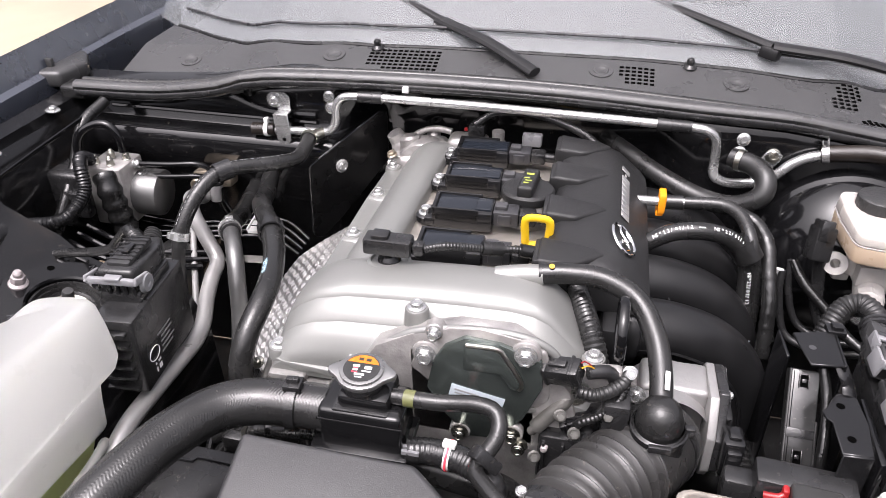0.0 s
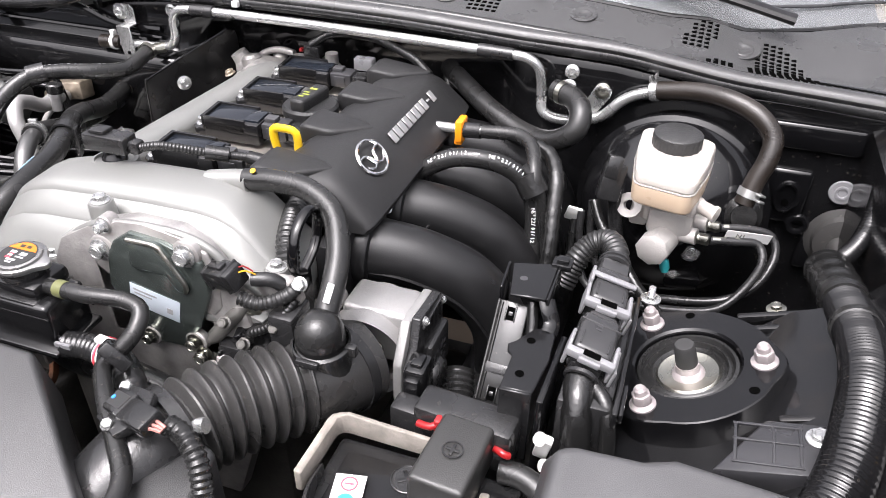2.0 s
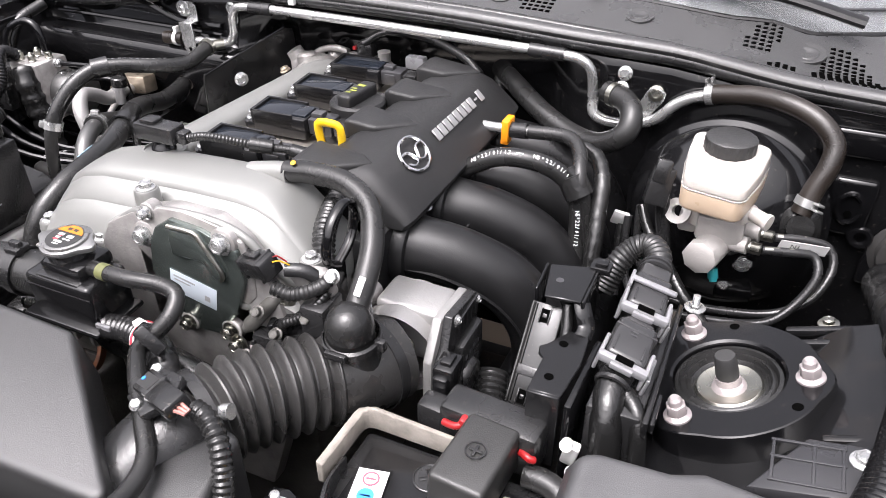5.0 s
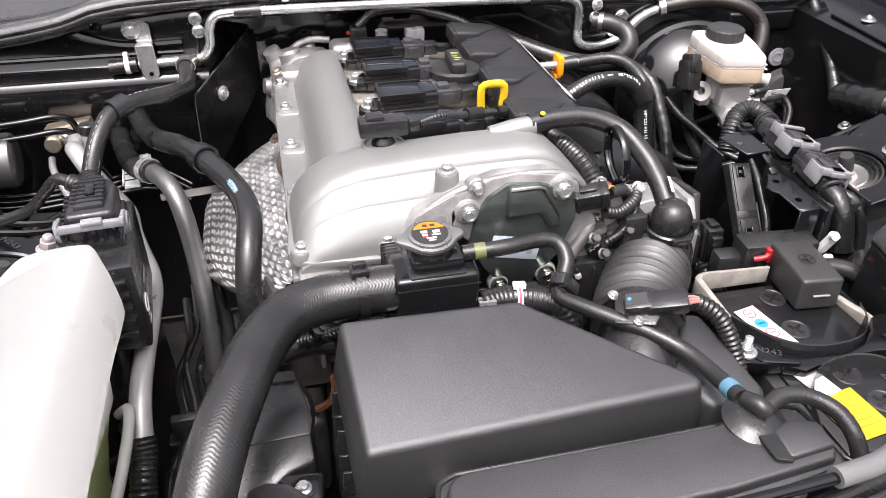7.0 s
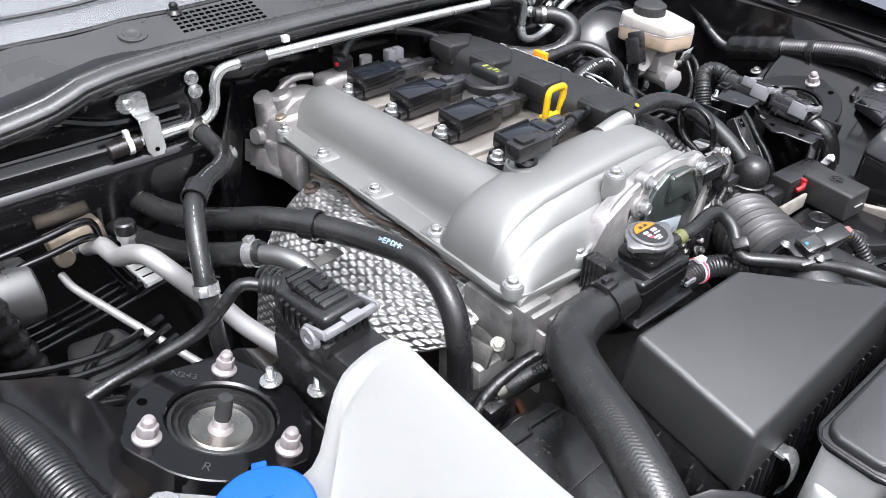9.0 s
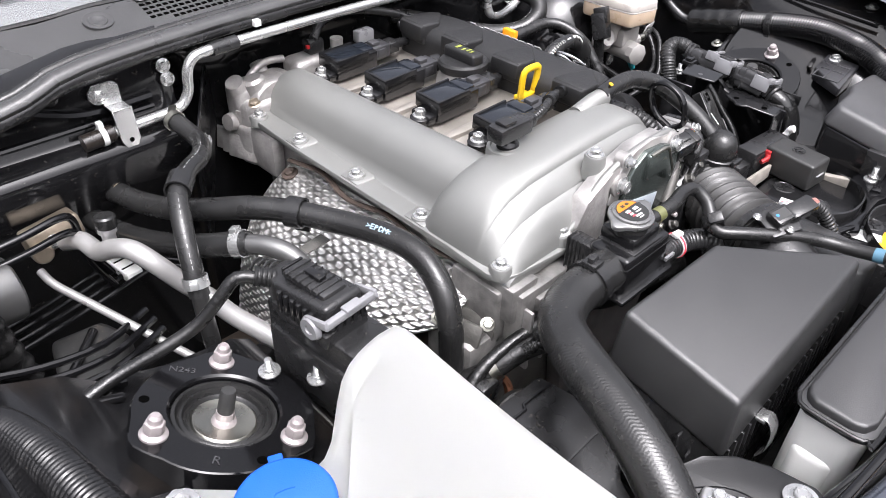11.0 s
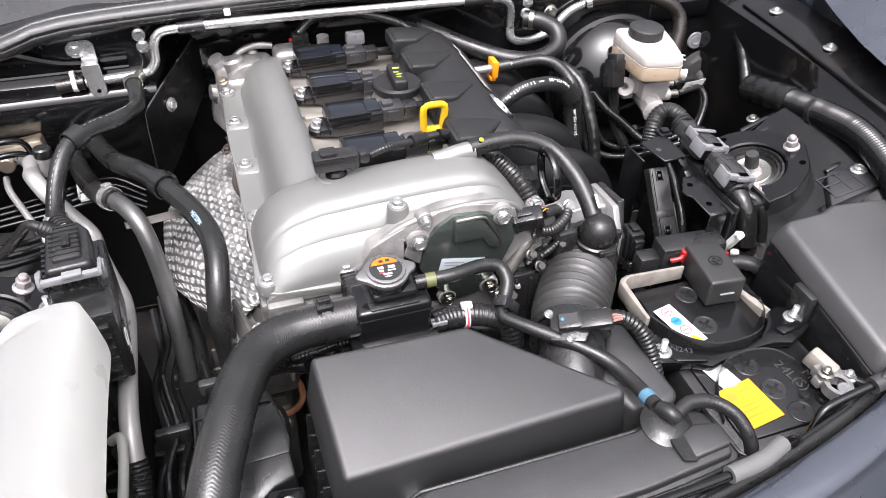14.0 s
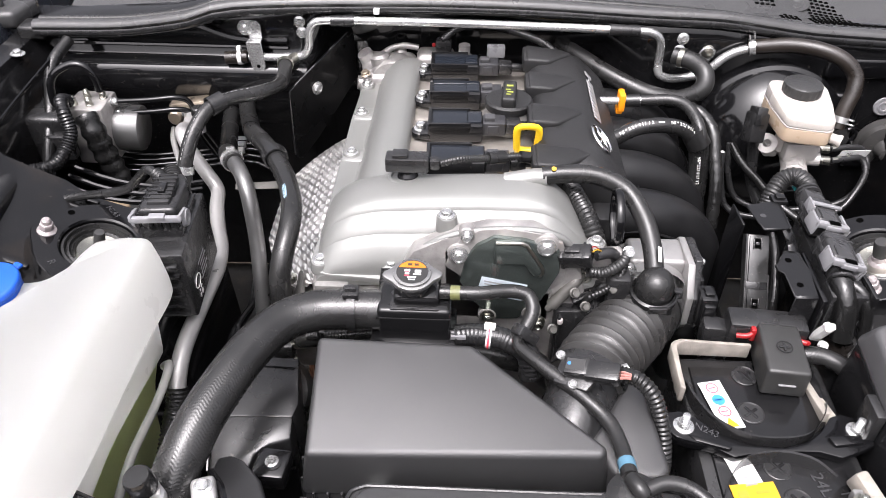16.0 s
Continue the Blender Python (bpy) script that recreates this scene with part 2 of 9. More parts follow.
def piece(name, mesh, m, parent, label=""):
    """A part that shares a mesh, at the world pose m."""
    ob = new(name, mesh)
    ob.parent = parent
    ob.matrix_basis = MW[parent].inverted() @ m
    MW[ob] = m
    return tagged(ob, label)


def solo(name, bm, material, label, category, kind="", group="", smooth=38):
    ob = new(name, mesh_of(bm, name, material, smooth))
    MW[ob] = Matrix()
    return tagged(ob, label, category, group, kind)


def add(a, *others):
    for b in others:
        me = bpy.data.meshes.new("joined")
        b.to_mesh(me)
        b.free()
        a.from_mesh(me)
        bpy.data.meshes.remove(me)
    return a


def moved(bm, m):
    bm.transform(m)
    return bm


def bevel(bm, width, seg=2, angle=25):
    if width > 0:
        edges = [e for e in bm.edges if len(e.link_faces) == 2 and e.calc_face_angle(0) > radians(angle)]
        bmesh.ops.bevel(bm, geom=edges, offset=width, segments=seg, profile=0.5, affect="EDGES", clamp_overlap=True)
    return bm


def box(x0, x1, y0, y1, z0, z1, bev=0.002, seg=2):
    bm = bmesh.new()
    bmesh.ops.create_cube(bm, size=1)
    bm.transform(Matrix.LocRotScale(((x0 + x1) / 2, (y0 + y1) / 2, (z0 + z1) / 2), None, (x1 - x0, y1 - y0, z1 - z0)))
    return bevel(bm, bev, seg)


def cbox(sx, sy, sz, bev=0.002, seg=2):
    """A rounded box standing on its own origin."""
    return box(-sx / 2, sx / 2, -sy / 2, sy / 2, 0, sz, bev, seg)


def prism(poly, z0, z1, bev=0.002, seg=2, inset=0.0):
    """A polygon in plan drawn up from z0 to z1; inset draws its top in. z may be a function of (x, y)."""
    bm = bmesh.new()
    n = len(poly)
    cx, cy = sum(p[0] for p in poly) / n, sum(p[1] for p in poly) / n
    height = lambda z, x, y: z(x, y) if callable(z) else z
    low = [bm.verts.new((x, y, height(z0, x, y))) for x, y in poly]
    top = []
    for x, y in poly:
        d = math.hypot(x - cx, y - cy) or 1
        k = 1 - inset / d
        tx, ty = cx + (x - cx) * k, cy + (y - cy) * k
        top.append(bm.verts.new((tx, ty, height(z1, tx, ty))))
    bm.faces.new(low)
    bm.faces.new(top)
    for i in range(n):
        bm.faces.new((low[i], low[(i + 1) % n], top[(i + 1) % n], top[i]))
    bmesh.ops.recalc_face_normals(bm, faces=bm.faces)
    return bevel(bm, bev, seg)


def plate(poly, thick, m=None, bev=0.0008, seg=1):
    """A flat sheet cut to an outline, its own z from 0 to thick."""
    bm = prism(poly, 0, thick, bev, seg)
    return moved(bm, m) if m else bm


def lathe(profile, n=24, m=None, closed=False):
    bm = bmesh.new()
    rings = []
    for r, z in profile:
        if r < 1e-6:
            rings.append([bm.verts.new((0, 0, z))])
        else:
            rings.append([bm.verts.new((r * math.cos(2 * math.pi * i / n), r * math.sin(2 * math.pi * i / n), z)) for i in range(n)])
    for a, b in zip(rings, rings[1:] + (rings[:1] if closed else [])):
        for i in range(n):
            j = (i + 1) % n
            if len(a) == 1 and len(b) == 1:
                continue
            if len(a) == 1:
                bm.faces.new((a[0], b[i], b[j]))
            elif len(b) == 1:
                bm.faces.new((a[i], a[j], b[0]))
            else:
                bm.faces.new((a[i], a[j], b[j], b[i]))
    return moved(bm, m) if m else bm


def loft(rings, cap=True, closed=True):
    bm = bmesh.new()
    vs = [[bm.verts.new(p) for p in r] for r in rings]
    n = len(rings[0])
    for a, b in zip(vs, vs[1:]):
        for i in range(n if closed else n - 1):
            j = (i + 1) % n
            bm.faces.new((a[i], a[j], b[j], b[i]))
    if cap and closed:
        bm.faces.new(vs[0])
        bm.faces.new(vs[-1])
    return bm


def spline(ctrl, step=0.006):
    """Points along a smooth curve through ctrl (any number of values a point)."""
    P = [np.array(p, float) for p in ctrl]
    P = [2 * P[0] - P[1]] + P + [2 * P[-1] - P[-2]]
    out = []
    for i in range(1, len(P) - 2):
        a, b, c, d = P[i - 1:i + 3]
        n = max(2, int(np.linalg.norm(c[:3] - b[:3]) / step))
        for k in range(n):
            t = k / n
            out.append(0.5 * (2 * b + (c - a) * t + (2 * a - 5 * b + 4 * c - d) * t * t + (3 * b - a - 3 * c + d) * t ** 3))
    out.append(P[-2])
    return out


def frames(pts):
    """Carried frames along points: place, side, up, way and run length."""
    V = [Vector(p[:3]) for p in pts]
    out, side, run = [], None, 0.0
    for i, p in enumerate(V):
        way = (V[min(i + 1, len(V) - 1)] - V[max(i - 1, 0)]).normalized()
        if side is None:
            side = way.cross(Vector((0, 0, 1)))
            if side.length < 0.1:
                side = way.cross(Vector((0, 1, 0)))
        side = (side - way * side.dot(way)).normalized()
        out.append((p, side, side.cross(way), way, run))
        if i + 1 < len(V):
            run += (V[i + 1] - p).length
    return out


def sweep(ctrl, r, n=14, step=0.006, swell=None, cap=True, flat=1.0):
    """A tube through ctrl; swell(s) scales its radius along its run; flat squeezes it."""
    bm = bmesh.new()
    rings = []
    for p, side, up, way, s in frames(spline(ctrl, step)):
        k = r * (swell(s) if swell else 1.0)
        rings.append([bm.verts.new(p + side * (k * math.cos(2 * math.pi * i / n)) + up * (k * flat * math.sin(2 * math.pi * i / n)))
                      for i in range(n)])
    for a, b in zip(rings, rings[1:]):
        for i in range(n):
            bm.faces.new((a[i], a[(i + 1) % n], b[(i + 1) % n], b[i]))
    if cap:
        bm.faces.new(rings[0])
        bm.faces.new(rings[-1])
    return bm


def ribs(pitch, depth):
    return lambda s: 1 + depth * (0.5 + 0.5 * math.cos(2 * math.pi * s / pitch)) - depth * 0.5


def corrugated(ctrl, r, pitch=0.005, depth=0.16, n=14):
    return sweep(ctrl, r, n, pitch / 5, ribs(pitch, depth))


def braided(ctrl, r, n=88, pitch=0.0030):
    """A hose whose skin shows columns of chevron cord."""
    bm = bmesh.new()
    rings = []
    for p, side, up, way, s in frames(spline(ctrl, pitch / 4)):
        ring = []
        for i in range(n):
            a = 2 * math.pi * i / n
            fold = abs((11 * i / n) % 1.0 - 0.5) * 2
            k = r * (1 + 0.013 * math.cos(2 * math.pi * (s / pitch + 1.3 * fold)))
            ring.append(bm.verts.new(p + side * (k * math.cos(a)) + up * (k * math.sin(a))))
        rings.append(ring)
    for a, b in zip(rings, rings[1:]):
        for i in range(n):
            bm.faces.new((a[i], a[(i + 1) % n], b[(i + 1) % n], b[i]))
    bm.faces.new(rings[0])
    bm.faces.new(rings[-1])
    return bm


def band(ctrl, at, r, width=0.008, thick=0.0012, n=20):
    """A clamp band round the run of a tube, at the share at (0 to 1) of its length."""
    fr = frames(spline(ctrl, 0.003))
    p, side, up, way, s = fr[min(len(fr) - 1, int(at * (len(fr) - 1)))]
    m = Matrix((side, up, way)).transposed().to_4x4()
    m.translation = p
    return lathe([(r, -width / 2), (r + thick, -width / 2), (r + thick, width / 2), (r, width / 2)], n, m, closed=True), m


def aim(at, way, spin=0):
    """A pose at a place with its own z along way."""
    q = Vector(way).to_track_quat("Z", "Y").to_matrix().to_4x4()
    return Matrix.Translation(at) @ q @ pose(0, 0, 0, 0, 0, spin)


SHARED = {}


def hexbolt(r=0.0055, h=0.006, flange=0.0085, stud=0.0):
    """A flanged hexagon head, with a threaded stud above it where stud > 0."""
    key = (r, h, flange, stud)
    if key not in SHARED:
        bm = lathe([(0, 0), (flange, 0), (flange, 0.0012), (r * 1.02, 0.0022)], 20)
        hexa = [(r * 1.12 * math.cos(math.pi / 3 * i), r * 1.12 * math.sin(math.pi / 3 * i)) for i in range(6)]
        add(bm, prism(hexa, 0.001, h, 0.0006, 1))
        add(bm, lathe([(r * 0.72, h), (r * 0.66, h + 0.0004), (r * 0.5, h - 0.0008), (0, h - 0.0008)], 14))
        if stud:
            prof = []
            k = int(stud / 0.0009)
            for i in range(k):
                prof += [(r * 0.52, h + i * 0.0009), (r * 0.62, h + i * 0.0009 + 0.00045)]
            add(bm, lathe(prof + [(r * 0.4, h + stud), (0, h + stud)], 12))
        SHARED[key] = bm
    return SHARED[key].copy()


BOLTS = {}


def bolt(parent, at, way=(0, 0, 1), material=None, r=0.0055, h=0.006, flange=0.0085, stud=0.0, name="bolt", spin=0):
    material = material or M_STEEL
    key = (material.name, r, h, flange, stud)
    if key not in BOLTS:
        BOLTS[key] = mesh_of(hexbolt(r, h, flange, stud), name, material, 30)
    return piece(name, BOLTS[key], aim(at, way, spin), parent)


def letters(text, size, depth, material, m, parent, name="lettering", label=""):
    cu = bpy.data.curves.new("words", "FONT")
    cu.body, cu.size, cu.extrude, cu.resolution_u = text, size, depth, 2
    cu.align_x, cu.align_y = "CENTER", "CENTER"
    tmp = new("words", cu)
    bpy.context.view_layer.update()
    me = bpy.data.meshes.new_from_object(tmp.evaluated_get(bpy.context.evaluated_depsgraph_get()))
    bpy.data.objects.remove(tmp)
    bpy.data.curves.remove(cu)
    me.materials.clear()
    me.materials.append(material)
    return piece(name, me, m, parent, label)


def bars(rows, m, bev=0.0):
    """Flat print bars: rows of (x, y, width, height) on the plane of m."""
    bm = bmesh.new()
    for x, y, w, h in rows:
        add(bm, box(x - w / 2, x + w / 2, y - h / 2, y + h / 2, 0, 0.0003, bev))
    return moved(bm, m)


def basis(at, xdir, ydir):
    """A pose with its own x along xdir and its y near ydir."""
    x = Vector(xdir).normalized()
    z = x.cross(Vector(ydir)).normalized()
    m = Matrix((x, z.cross(x), z)).transposed().to_4x4()
    m.translation = at
    return m


def hose_print(ctrl, r, at, text, size, material, parent, towards):
    """Small characters set one by one along a hose, on the side that faces towards."""
    fr = frames(spline(ctrl, 0.001))
    i = int(at * (len(fr) - 1))
    bm = bmesh.new()
    for ch in text:
        p, side, up, way, s = fr[min(i, len(fr) - 2)]
        out = Vector(towards) - way * Vector(towards).dot(way)
        out.normalize()
        if ch == "-":
            add(bm, moved(box(0, size * 1.2, -size * 0.12, size * 0.12, 0, 0.0004, 0), basis(p + out * (r + 0.0002), way, out.cross(way))))
            i += int(size * 1.8 / 0.001)
            continue
        if ch != " ":
            cu = bpy.data.curves.new("c", "FONT")
            cu.body, cu.size, cu.extrude, cu.resolution_u = ch, size, 0.0003, 1
            cu.align_y = "CENTER"
            tmp = new("c", cu)
            bpy.context.view_layer.update()
            me = bpy.data.meshes.new_from_object(tmp.evaluated_get(bpy.context.evaluated_depsgraph_get()))
            bpy.data.objects.remove(tmp)
            bpy.data.curves.remove(cu)
            me.transform(basis(p + out * (r + 0.0003), way, out.cross(way)))
            bm.from_mesh(me)
            bpy.data.meshes.remove(me)
        i += int(size * 0.62 / 0.001)
    return part("printing", bm, material, parent)

# ---- setting: ground and car body ----
solo("ground", box(-60, 60, -60, 60, -0.3, 0.0, 0), M_GROUND, "pale dusty concrete yard the car stands on", "ground", "structure")
# unseen walls, added to block low sky light and darken reflections
solo("unseen_wall_west", box(-5.35, -5.1, -9, 12, 0, 2.5, 0.01), M_UNSEEN, "plain dark wall added out of view to block low sky light", "wall", "structure")
solo("unseen_wall_south", box(-9, 9, -7.6, -7.35, 0, 3.2, 0.01), M_UNSEEN, "plain dark wall added out of view to block low sky light", "wall", "structure")
solo("floor", add(box(-0.72, 0.66, -0.44, 0.46, 0.26, 0.28, 0), box(-0.35, 0.2, -0.4, 0.4, 0.28, 0.32, 0.01)), M_DARK,
     "grimy dark floor under the engine", "floor", "structure")


LIP = [(-0.74, 0.40, 0.803), (-0.62, 0.40, 0.806), (-0.56, 0.40, 0.812), (-0.50, 0.40, 0.822), (-0.43, 0.410, 0.837), (-0.22, 0.421, 0.842), (0.0, 0.428, 0.839),
       (0.18, 0.430, 0.830), (0.30, 0.430, 0.826), (0.37, 0.430, 0.817), (0.44, 0.430, 0.808), (0.53, 0.430, 0.803), (0.64, 0.425, 0.799)]


def lip_at(x):
    for a, b in zip(LIP, LIP[1:]):
        if a[0] <= x <= b[0]:
            k = (x - a[0]) / (b[0] - a[0])
            return a[1] + k * (b[1] - a[1]), a[2] + k * (b[2] - a[2])
    return LIP[-1][1:] if x > 0 else LIP[0][1:]


def firewall():
    """The bulkhead: an upright sheet with a shelf on the right-hand side of the car and pressed pads on the other."""
    xs = [-0.80, -0.70, -0.55, -0.42, -0.35, -0.33, -0.31, -0.24, -0.15, 0.0, 0.14, 0.19, 0.24, 0.30, 0.36, 0.42, 0.5, 0.58, 0.66]
    rings = []
    for x in xs:
        shelf = 1.0 if x <= -0.33 else 0.0
        mid = 1.0 if -0.31 <= x <= 0.14 else 0.0
        back = 0.05 * mid
        prof = [(0.30, 0.44), (0.62, 0.432), (0.68, 0.405 if shelf else 0.43), (0.708, 0.394 if shelf else 0.43),
                (0.726, 0.392 if shelf else 0.43), (0.737, 0.3935 if shelf else 0.43), (0.744, 0.3965 if shelf else 0.43), (0.7485, 0.403 if shelf else 0.43), (0.7515, 0.4185 if shelf else 0.43), (0.757, 0.4245 if shelf else 0.43),
                (0.79, 0.428), (0.82, 0.432), (0.835, 0.44)]
        top = lip_at(x)[1] - 0.006
        prof = [(min(z, top - 0.004 * (len(prof) - 1 - i)), y) for i, (z, y) in enumerate(prof)]
        ring = [(x, y + back, z) for z, y in prof] + [(x, 0.50, z) for z, y in reversed(prof)]
        rings.append(ring)
    return loft(rings)


fw = solo("firewall", firewall(), M_FIREW, "black painted steel bulkhead with pressed shelf and pads", "bulkhead", "structure", smooth=70)
for x, z, w, h in ((0.535, 0.755, 0.12, 0.035), (0.527, 0.675, 0.05, 0.075), (0.45, 0.60, 0.09, 0.05), (0.58, 0.60, 0.05, 0.05)):
    part("pressed_pad", box(x - w / 2, x + w / 2, 0.422, 0.435, z - h / 2, z + h / 2, 0.008, 3), M_PAINT, fw)
oval = [(0.527 + 0.013 * math.cos(a), 0.4215, 0.676 + 0.019 * math.sin(a)) for a in np.linspace(0, 2 * math.pi, 25)]
part("oval_bead", sweep(oval, 0.0035, 8, 0.004), M_PAINT, fw)
part("drain_hole", lathe([(0, 0.0006), (0.0045, 0.0006), (0.0045, 0)], 14, aim((0.527, 0.4218, 0.668), (0, -1, 0.1))), M_HOLE, fw)
part("pressed_ring", lathe([(0.006, 0.0), (0.008, 0.004), (0.012, 0.004), (0.015, 0.0)], 24, aim((0.548, 0.4225, 0.640), (0, -1, 0.1))), M_PAINT, fw)
ring = lathe([(0, 0.002), (0.005, 0.002), (0.006, 0.0035), (0.0085, 0.0035), (0.009, 0.002), (0.014, 0.002), (0.0155, 0.0), (0, 0)], 28, aim((0.587, 0.428, 0.69), (-0.1, -1, 0.1)))
part("plug", ring, M_GREY, fw, "grey round blanking plug")
part("grommet", lathe([(0, 0.018), (0.02, 0.017), (0.034, 0.012), (0.037, 0.004), (0.045, 0.0), (0, 0)], 32, aim((0.604, 0.418, 0.630), (-0.1, -1, 0))), M_GROM, fw, "large dull rubber grommet")
part("grommet_snout", lathe([(0.018, 0.0), (0.016, 0.010), (0.012, 0.014), (0.011, 0.022), (0.006, 0.024), (0, 0.024)], 22, aim((0.602, 0.404, 0.628), (-0.15, -1, -0.1))), M_GROM, fw)
bead = [(-0.74, 0.424, 0.782), (-0.60, 0.424, 0.786), (-0.55, 0.424, 0.803), (-0.51, 0.424, 0.806), (-0.44, 0.424, 0.783), (-0.36, 0.424, 0.782)]
part("pressed_bead", sweep(bead, 0.006, 8, 0.01), M_PAINT, fw)
part("top_flange", sweep([(-0.70, 0.420, 0.772), (-0.56, 0.419, 0.772), (-0.36, 0.421, 0.770)], 0.003, 6, 0.02), M_PAINT, fw)
for p in ((-0.338, 0.424, 0.812), (-0.336, 0.424, 0.795)):
    bolt(fw, p, (0, -1, 0.15), r=0.005, flange=0.0088)
for p in ((0.247, 0.428, 0.797), (0.245, 0.427, 0.778)):
    bolt(fw, p, (0, -1, 0.25), r=0.005, flange=0.009)
bolt(fw, (-0.468, 0.426, 0.81), (0, -1, 0), M_PAINT, r=0.004)

# inner wings with the strut platforms
def inner_wing(side):
    """One inner wing: low wall, strut platform, step and upper rail; side -1 or 1 from the centre line at x = -0.045."""
    c = -0.045
    prof = [(0.36, 0.30), (0.372, 0.60), (0.39, 0.645), (0.41, 0.658), (0.475, 0.668), (0.535, 0.690), (0.56, 0.715), (0.60, 0.735),
            (0.630, 0.752), (0.641, 0.772), (0.650, 0.776), (0.700, 0.788), (0.735, 0.792), (0.740, 0.775)]
    ys = [-0.46, -0.36, -0.24, -0.13, -0.10, -0.05, 0.05, 0.13, 0.17, 0.20, 0.30, 0.44]
    rings = []
    for y in ys:
        low = 1.0 if (y < -0.12 or y > 0.16) else 0.0
        ring = []
        for i, (d, z) in enumerate(prof):
            if y > 0.16 and 0 <= i <= 8:
                d, z = (0.63 if side > 0 else 0.67) + 0.0015 * i, 0.30 + 0.056 * i
            elif low and 1 <= i <= 6:
                z -= 0.085
                d += 0.05 * (1 - i / 7)
            if y > 0.16 and side < 0 and i >= 9:
                d = max(d, 0.684 + 0.002 * i)
            drop = 0.07 * max(0.0, (-y - 0.1)) if i >= 8 else 0
            ring.append((c + side * d, y, z - drop))
        back = [(c + side * 0.775, y, 0.79 - 0.07 * max(0.0, -y - 0.1)), (c + side * 0.775, y, 0.3)]
        rings.append(ring + back)
    return bevel(loft(rings), 0.006, 2, 30)


wing_r = solo("inner_wing", inner_wing(-1), M_WINGP, "black painted inner wing with strut platform", "car body", "structure", "inner wings", 50)
wing_l = solo("inner_wing", inner_wing(1), M_WINGP, "black painted inner wing with strut platform", "car body", "structure", "inner wings", 50)
for p in ((-0.745, 0.341, 0.789), (-0.73, 0.195, 0.786), (-0.735, 0.06, 0.787)):
    bolt(wing_r, p, (0.1, 0, 1), r=0.0055, flange=0.0105)
for p in ((0.639, 0.314, 0.785), (0.635, 0.18, 0.784), (0.63, -0.03, 0.783)):
    bolt(wing_l, p, (-0.1, 0, 1), r=0.0055, flange=0.0105)


for wing, s in ((wing_r, -1), (wing_l, 1)):
    part("rail_flange", sweep([(-0.045 + s * 0.630, -0.06, 0.772), (-0.045 + s * 0.633, 0.035, 0.777), (-0.045 + s * 0.642, 0.14, 0.778), (-0.045 + s * 0.651, 0.242, 0.778), (-0.045 + s * 0.656, 0.36, 0.780)], 0.0022, 8, 0.02, flat=1.6), M_PAINT, wing)


for x0, x1, y, z in ((0.47, 0.53, 0.118, 0.700), (0.47, 0.535, 0.136, 0.702), (0.50, 0.55, -0.005, 0.716), (0.50, 0.55, -0.022, 0.716)):
    part("pressed_rib", moved(box(-(x1 - x0) / 2, (x1 - x0) / 2, -0.004, 0.004, -0.004, 0.004, 0.003, 2), pose((x0 + x1) / 2, y, z, 0, -14, 8)), M_WINGP, wing_l)
for x0, x1, y, z in ((-0.62, -0.57, 0.10, 0.698), (-0.62, -0.56, 0.118, 0.696), (-0.63, -0.58, -0.03, 0.712)):
    part("pressed_rib", moved(box(-(x1 - x0) / 2, (x1 - x0) / 2, -0.004, 0.004, -0.004, 0.004, 0.003, 2), pose((x0 + x1) / 2, y, z, 0, 14, -8)), M_WINGP, wing_r)
for p in ((0.505, 0.15, 0.700), (0.540, 0.075, 0.716)):
    bolt(wing_l, p, (-0.25, 0, 1), M_STEELB, r=0.005, flange=0.009)


def outer_wing(side):
    """The painted wing edge seen over the rail, falling away outwards; on the driver's side its inner lip reaches over the rail."""
    c = -0.045
    rings = []
    for y, lift in ((-0.95, -0.20), (-0.75, -0.11), (-0.5, -0.045), (-0.36, -0.024), (-0.25, -0.01), (-0.17, -0.005), (-0.10, 0.0), (-0.02, 0.005), (0.05, 0.01), (0.12, 0.014), (0.2, 0.018), (0.3, 0.022), (0.6, 0.03), (1.3, 0.035)):
        w = 0.775 - 0.16 * max(0.0, -0.30 - y)
        top = (0.856 if side > 0 else 0.838) + lift
        lip = float(np.interp(y, [-0.60, -0.35, -0.25, -0.17, -0.10, 0.0, 0.10, 0.22, 0.36], [0.16, 0.24, 0.235, 0.18, 0.14, 0.104, 0.092, 0.055, 0.0])) if side > 0 else 0.0
        rings.append([(c + side * (w - 0.022 - lip), y, top - 0.05), (c + side * (w - 0.012 - lip), y, top - 0.044), (c + side * w, y, top),
                      (c + side * (w + 0.022), y, top - 0.010), (c + side * (w + 0.075), y, top - 0.060), (c + side * (w + 0.12), y, top - 0.16),
                      (c + side * (w + 0.13), y, top - 0.45), (c + side * (w - 0.0), y, top - 0.45), (c + side * (w - 0.03), y, top - 0.10)])
    return loft(rings)


solo("wing_panel", outer_wing(-1), M_BODY, "dark blue painted front wing with turned-in edge", "car body", "structure", "wing panels", 30)
solo("wing_panel", outer_wing(1), M_BODY, "dark blue painted front wing with turned-in edge", "car body", "structure", "wing panels", 30)

